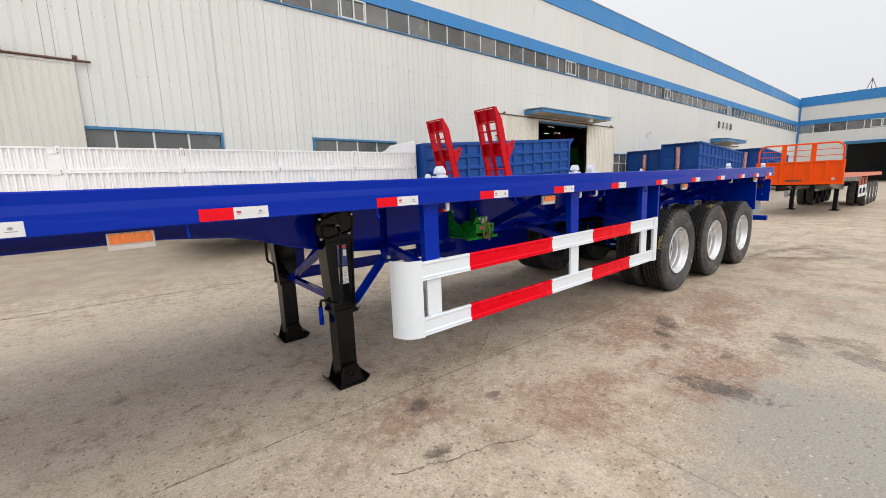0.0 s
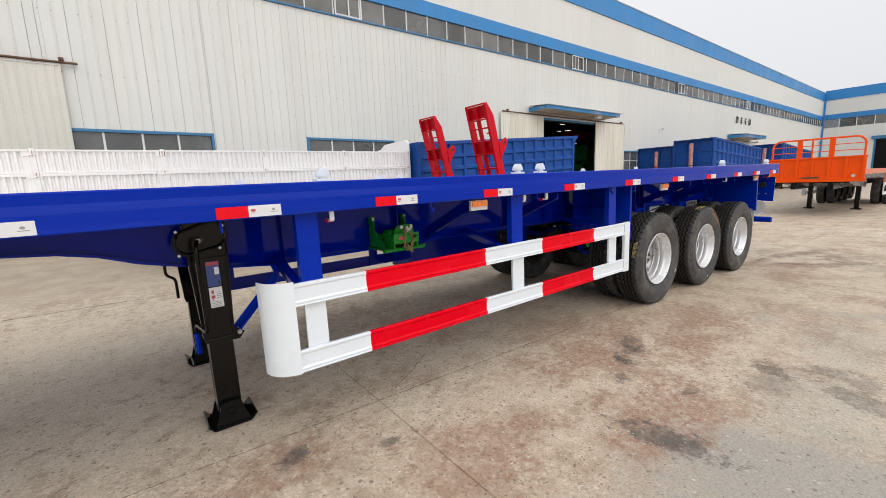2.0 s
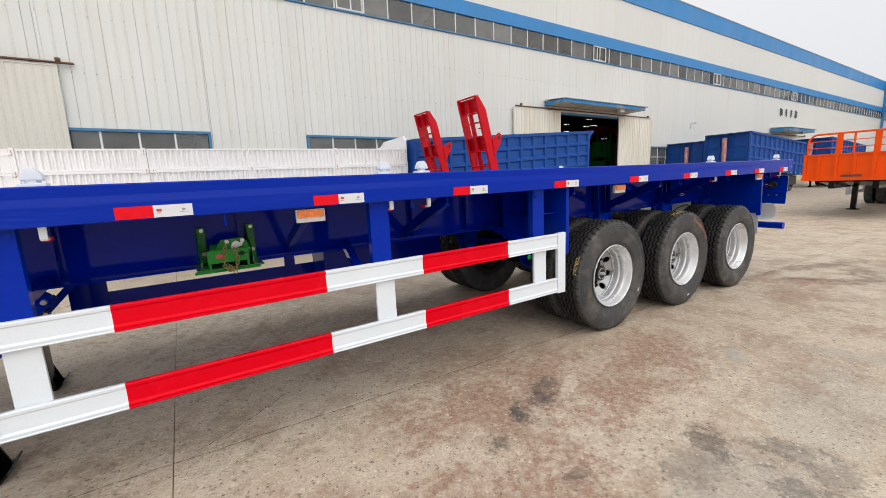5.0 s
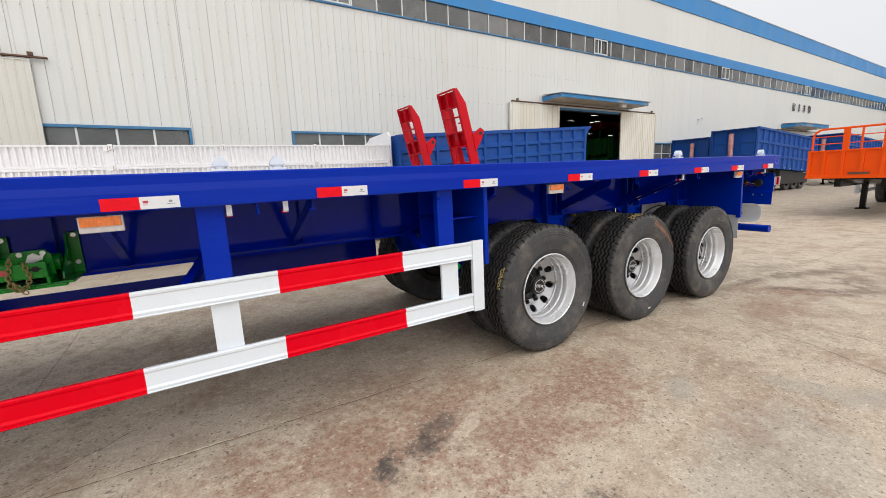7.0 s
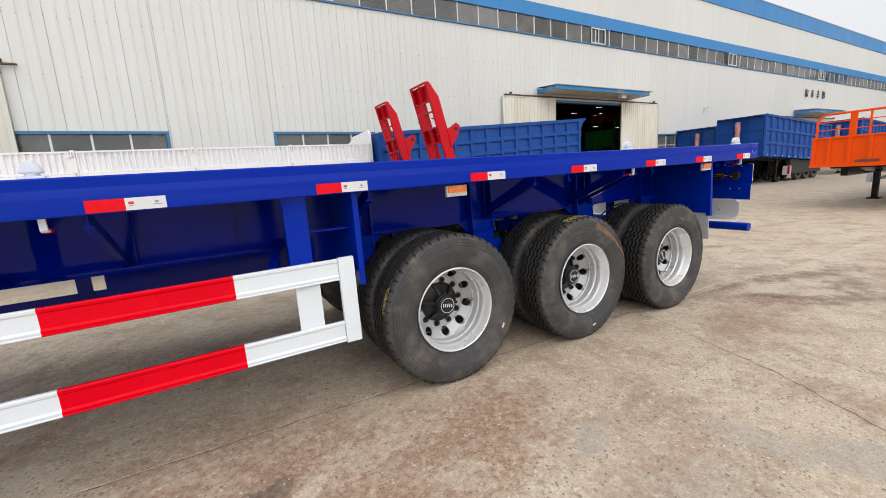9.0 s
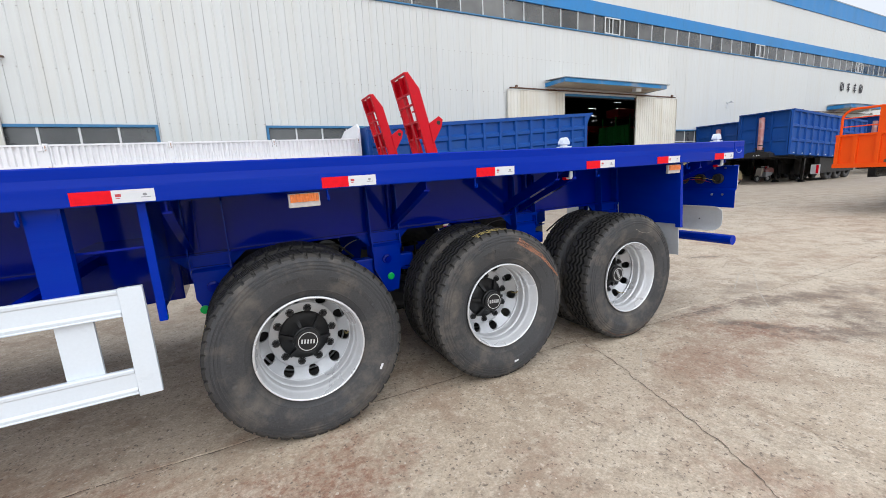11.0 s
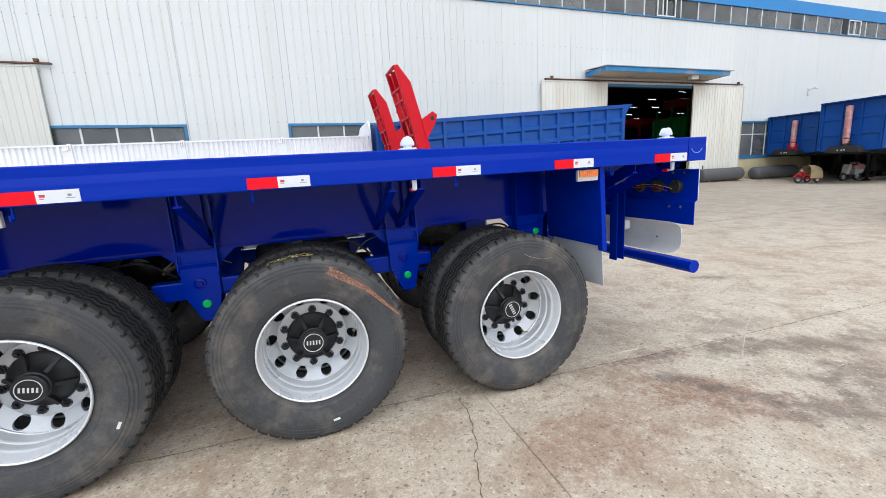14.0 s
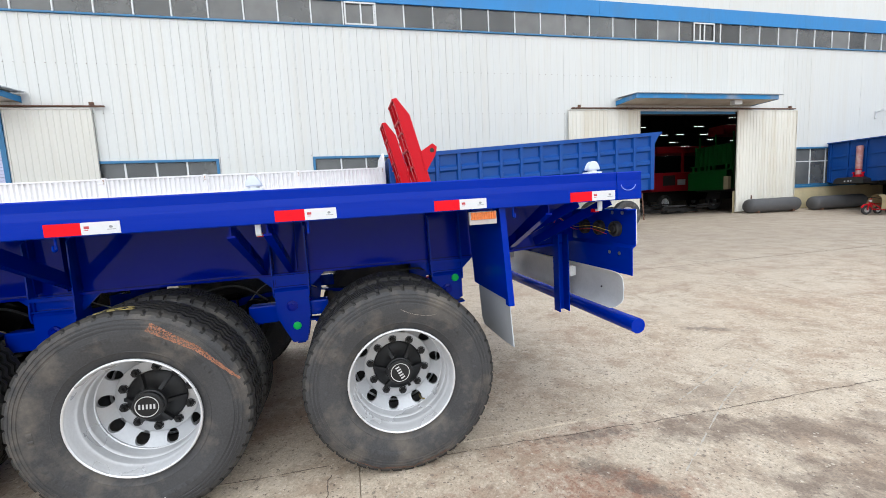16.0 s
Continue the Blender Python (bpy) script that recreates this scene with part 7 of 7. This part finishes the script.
    part("guard_end", box(B(), 4.52, 4.58, w - 0.16, w - 0.02, 0.48, 1.12, 0.02), WHITE, t, "white upright end of the far side guard")
    return t


orange_trailer()


def gas_tank(x0, x1, y, label):
    z = ground(x0, y) + 0.36
    t = thing("tank", x0, y, z - 0.36, label, "tank", "grey tanks by the wall")
    n, r, L = 8, 0.35, x1 - x0
    prof = [(0.0, 0.0)] + [(r * math.sin(k * math.pi / 2 / n), 0.2 - 0.2 * math.cos(k * math.pi / 2 / n)) for k in range(1, n + 1)]
    prof += [(r, L - 0.2)] + [(r * math.cos(k * math.pi / 2 / n), L - 0.2 + 0.2 * math.sin(k * math.pi / 2 / n)) for k in range(1, n)] + [(0.0, L)]
    bm = lathe(B(), prof, 28)
    bmesh.ops.transform(bm, matrix=pose(0, 0, 0.36, 0, 0, -90), verts=bm.verts)
    part("shell", bm, TANK, t, smooth=True)
    for x in (0.5, L - 0.5):
        part("chock", box(B(), x - 0.06, x + 0.06, -0.25, 0.25, 0.0, 0.1), RUST, t)


gas_tank(27.55, 30.8, 16.25, "grey cylindrical tank lying on the ground below the sliding door")
gas_tank(31.75, 35.4, 16.25, "grey cylindrical tank lying on the ground below the window")


def small_wheel(parent, x, y, r, wide):
    bm = lathe(B(), [(r * 0.55, -wide), (r * 0.9, -wide * 1.2), (r, -wide * 0.5), (r, wide * 0.5), (r * 0.9, wide * 1.2), (r * 0.55, wide)], 20)
    bmesh.ops.translate(bm, verts=bm.verts, vec=(x, y, r))
    tyre = part("wheel", bm, RUBBER_SOFT, parent)
    bm = lathe(B(), [(0.0, -wide), (r * 0.2, -wide), (r * 0.25, -wide * 0.4), (r * 0.58, -wide * 0.4), (r * 0.58, wide * 0.4), (0.0, wide * 0.4)], 16)
    bmesh.ops.translate(bm, verts=bm.verts, vec=(x, y, r))
    part("rim", bm, STEEL, tyre)


def cargo_tricycle():
    x, y = 32.4, 14.4
    t = thing("cargo_tricycle", x, y, ground(x, y), "small red tricycle with a tan tarpaulin hood parked by the tank", "tricycle")
    t.rotation_euler, t.scale = (0, 0, radians(-20)), (1.1, 1.1, 1.1)
    small_wheel(t, 0.12, 0.0, 0.2, 0.035)
    small_wheel(t, 0.8, -0.28, 0.17, 0.035)
    small_wheel(t, 0.8, 0.28, 0.17, 0.035)
    part("fork", rod(B(), bent([(0.12, -0.06, 0.2), (0.16, -0.06, 0.42), (0.24, 0, 0.62), (0.3, 0, 0.7)], 0.05), 0.022, 8), RAMP_RED, t)
    part("mudguard", rod(B(), bent([(-0.08, 0, 0.3), (0.02, 0, 0.44), (0.2, 0, 0.44), (0.32, 0, 0.32)], 0.08), 0.035, 8), RAMP_RED, t)
    part("handlebar", rod(B(), bent([(0.4, -0.3, 0.68), (0.28, -0.16, 0.74), (0.28, 0.16, 0.74), (0.4, 0.3, 0.68)], 0.05), 0.016, 8), BLACK, t)
    part("frame", rod(B(), bent([(0.22, 0, 0.55), (0.3, 0, 0.25), (0.5, 0, 0.2), (0.85, 0, 0.24)], 0.06), 0.03, 8), RAMP_RED, t)
    bm = B()
    for yy in (-0.3, 0.3):
        rod(bm, [(0.45, yy, 0.2), (1.0, yy, 0.22)], 0.02, 6)
        rod(bm, [(0.3, 0, 0.5), (0.55, yy, 0.22)], 0.018, 6)
        rod(bm, [(0.52, yy, 0.2), (0.62, yy, 0.46), (0.95, yy, 0.42)], 0.018, 6)
    part("side_rail", bm, RAMP_RED, t)
    part("headlamp", lathe(B(), [(0.0, -0.05), (0.05, -0.05), (0.06, 0.0), (0.03, 0.05), (0.0, 0.06)], 14), STEEL, t).location = (0.16, -0.1, 0.6)
    # the hood: a sagging shell open towards the front
    bm = B()
    rows = []
    random.seed(14)
    for i in range(7):
        u = i / 6
        row = []
        for k in range(13):
            a = math.pi * k / 12
            sag = random.uniform(-0.012, 0.012)
            wide, high = 0.4 - 0.1 * u * u, 0.62 * (1 - 0.2 * u ** 3)
            row.append(bm.verts.new((0.36 + 0.7 * u + 0.12 * math.sin(a) * (1 - u) + sag, -wide * math.cos(a), 0.24 + high * math.sin(a) ** 0.8 + sag)))
        rows.append(row)
    for a, b in zip(rows, rows[1:]):
        for k in range(12):
            bm.faces.new((a[k], a[k + 1], b[k + 1], b[k]))
    bm.faces.new(rows[-1])
    part("hood", bm, TARP, t, "tan tarpaulin hood", smooth=True)


def scooter():
    x, y = 35.85, 14.15
    t = thing("scooter", x, y, ground(x, y), "dusty grey-green scooter with a covered seat below the trailer", "scooter")
    t.rotation_euler, t.scale = (0, 0, radians(-16)), (1.05, 1.05, 1.05)
    small_wheel(t, 0.1, 0.0, 0.21, 0.045)
    small_wheel(t, 0.88, 0.0, 0.21, 0.045)
    part("front_shield", prism(B(), [(0.16, 0.36), (0.22, 0.34), (0.36, 0.72), (0.28, 0.86), (0.2, 0.74)], 1, -0.18, 0.18), SOFFIT, t)
    part("footboard", box(B(), 0.24, 0.62, -0.16, 0.16, 0.24, 0.32, 0.02), RUBBER_SOFT, t)
    part("body", prism(B(), [(0.56, 0.28), (1.05, 0.42), (1.08, 0.56), (0.6, 0.62)], 1, -0.14, 0.14), FLAP, t)
    part("seat", prism(B(), [(0.52, 0.622), (1.08, 0.57), (1.12, 0.72), (0.96, 0.86), (0.62, 0.82), (0.5, 0.72)], 1, -0.19, 0.19), CHROME, t, "faded cloth over the seat")
    part("handlebar", rod(B(), bent([(0.36, -0.3, 0.84), (0.28, -0.14, 0.9), (0.28, 0.14, 0.9), (0.36, 0.3, 0.84)], 0.05), 0.02, 8), BLACK, t)
    part("mirror", rod(B(), [(0.3, -0.25, 0.85), (0.26, -0.28, 1.0), (0.22, -0.3, 1.02)], 0.014, 6), BLACK, t)


cargo_tricycle()
scooter()


def hall_goods():
    """Vehicle bodies standing in the dark hall."""
    z = 0.22
    t = thing("green_stake_body", 29.6, 19.2, z, "green slatted truck body standing inside the hall", "truck body")
    part("lower_board", box(B(), -0.06, 0.0, 0.0, 2.7, 1.25, 2.36, 0.01), DULL_GREEN, t, "solid green tail board")
    part("upper_board", box(B(), 0.02, 0.06, -0.3, 2.28, 2.76, 3.86, 0.01), DULL_GREEN, t)
    for k in range(9):
        part("rib", box(B(), -0.04, 0.018, -0.26 + k * 0.3, -0.2 + k * 0.3, 2.7, 3.9), DULL_GREEN, t)
    for k in range(10):
        y = -0.3 + k * 0.285
        if k not in (2, 3, 7, 8):
            part("slat", box(B(), -0.04, 0.0, y, y + 0.12, 2.365, 2.755), DULL_GREEN, t)
    for y in (-0.3, 0.85, 1.95):
        part("stake", box(B(), 0.07, 0.15, y, y + 0.08, 2.2, 4.5), DULL_GREEN, t)
    for zz in (2.37, 2.7):
        part("rail", box(B(), -0.05, 0.0, -0.3, 2.6, zz, zz + 0.06), DULL_GREEN, t)
    part("floor", box(B(), 0.07, 6.0, -0.2, 2.2, 1.15, 1.25), DRUM, t)
    for y in (-0.25, 2.2):
        part("side_board", box(B(), 0.2, 6.0, y, y + 0.05, 1.3, 3.6), DULL_GREEN, t)
    part("chassis", box(B(), 0.2, 6.2, 0.6, 1.5, 0.7, 1.1), DRUM, t)
    for x in (1.2, 3.9, 5.2):
        add_wheel(t, x, 0.0, 0.53), add_wheel(t, x, 2.0, 0.53, 180)
    part("door_post", box(B(), -0.3, -0.1, -0.35, -0.05, 1.25, 2.0, 0.02), PLASTER, t, "pale box at the corner")
    t = thing("red_truck_body", 28.6, 24.0, z, "dark red vehicle standing inside the hall", "truck body")
    part("body", box(B(), 0, 7.0, 0, 2.4, 1.3, 2.6, 0.08), DULL_RED, t)
    part("upper_frame", box(B(), 0.6, 9.5, 0.2, 2.2, 3.95, 4.4, 0.05), DULL_RED, t)
    part("upper_frame", box(B(), 4.2, 9.5, -1.6, -0.4, 4.9, 5.5, 0.05), DULL_RED, t)
    part("grille", box(B(), 0.9, 1.9, -0.03, -0.005, 1.7, 2.4, 0.02), OFFCUT, t)
    for x in (0.2, 2.6, 5.0, 6.8):
        part("pillar", box(B(), x, x + 0.14, 0.1, 0.25, 2.605, 3.945), DULL_RED, t)
    part("chassis", box(B(), 0.2, 6.8, 0.6, 1.8, 0.6, 1.295), DRUM, t)
    part("lamp_panel", box(B(), 2.1, 2.75, -0.03, -0.005, 1.7, 2.1, 0.02), FRAME_WHITE, t, "white board")
    for x in (1.2, 5.6):
        add_wheel(t, x, 0.2, 0.53), add_wheel(t, x, 2.2, 0.53, 180)
    for k, (x, y, s) in enumerate(((25.5, 21.5, 0.5), (27.6, 19.6, 0.6), (25.9, 19.4, 0.5), (24.0, 19.8, 0.5), (27.3, 22.5, 0.6))):
        t = thing("scrap_pile", x, y, z, "low heap of dark steel offcuts on the hall floor", "scrap", "scrap in the hall")
        bm = B()
        random.seed(k)
        for q in range(7):
            a, b = random.uniform(-s, s), random.uniform(-s, s)
            bar(bm, (a - 0.6, b, 0.06 + q * 0.07), (a + 0.6, b + random.uniform(-0.3, 0.3), 0.06 + q * 0.07), 0.18, 0.07)
        part("steel_bars", bm, OFFCUT, t)


hall_goods()


def prop_post(x, y, h, lean):
    t = thing("prop_stick", x, y, ground(x, y), "short worn timber prop standing by the doorway", "prop")
    part("stick", rod(B(), [(0, 0, 0), (lean, 0, h)], 0.03, 8), RUST, t)


prop_post(21.65, 16.3, 1.25, -0.12)
prop_post(27.9, 16.3, 0.9, 0.0)
slabs()
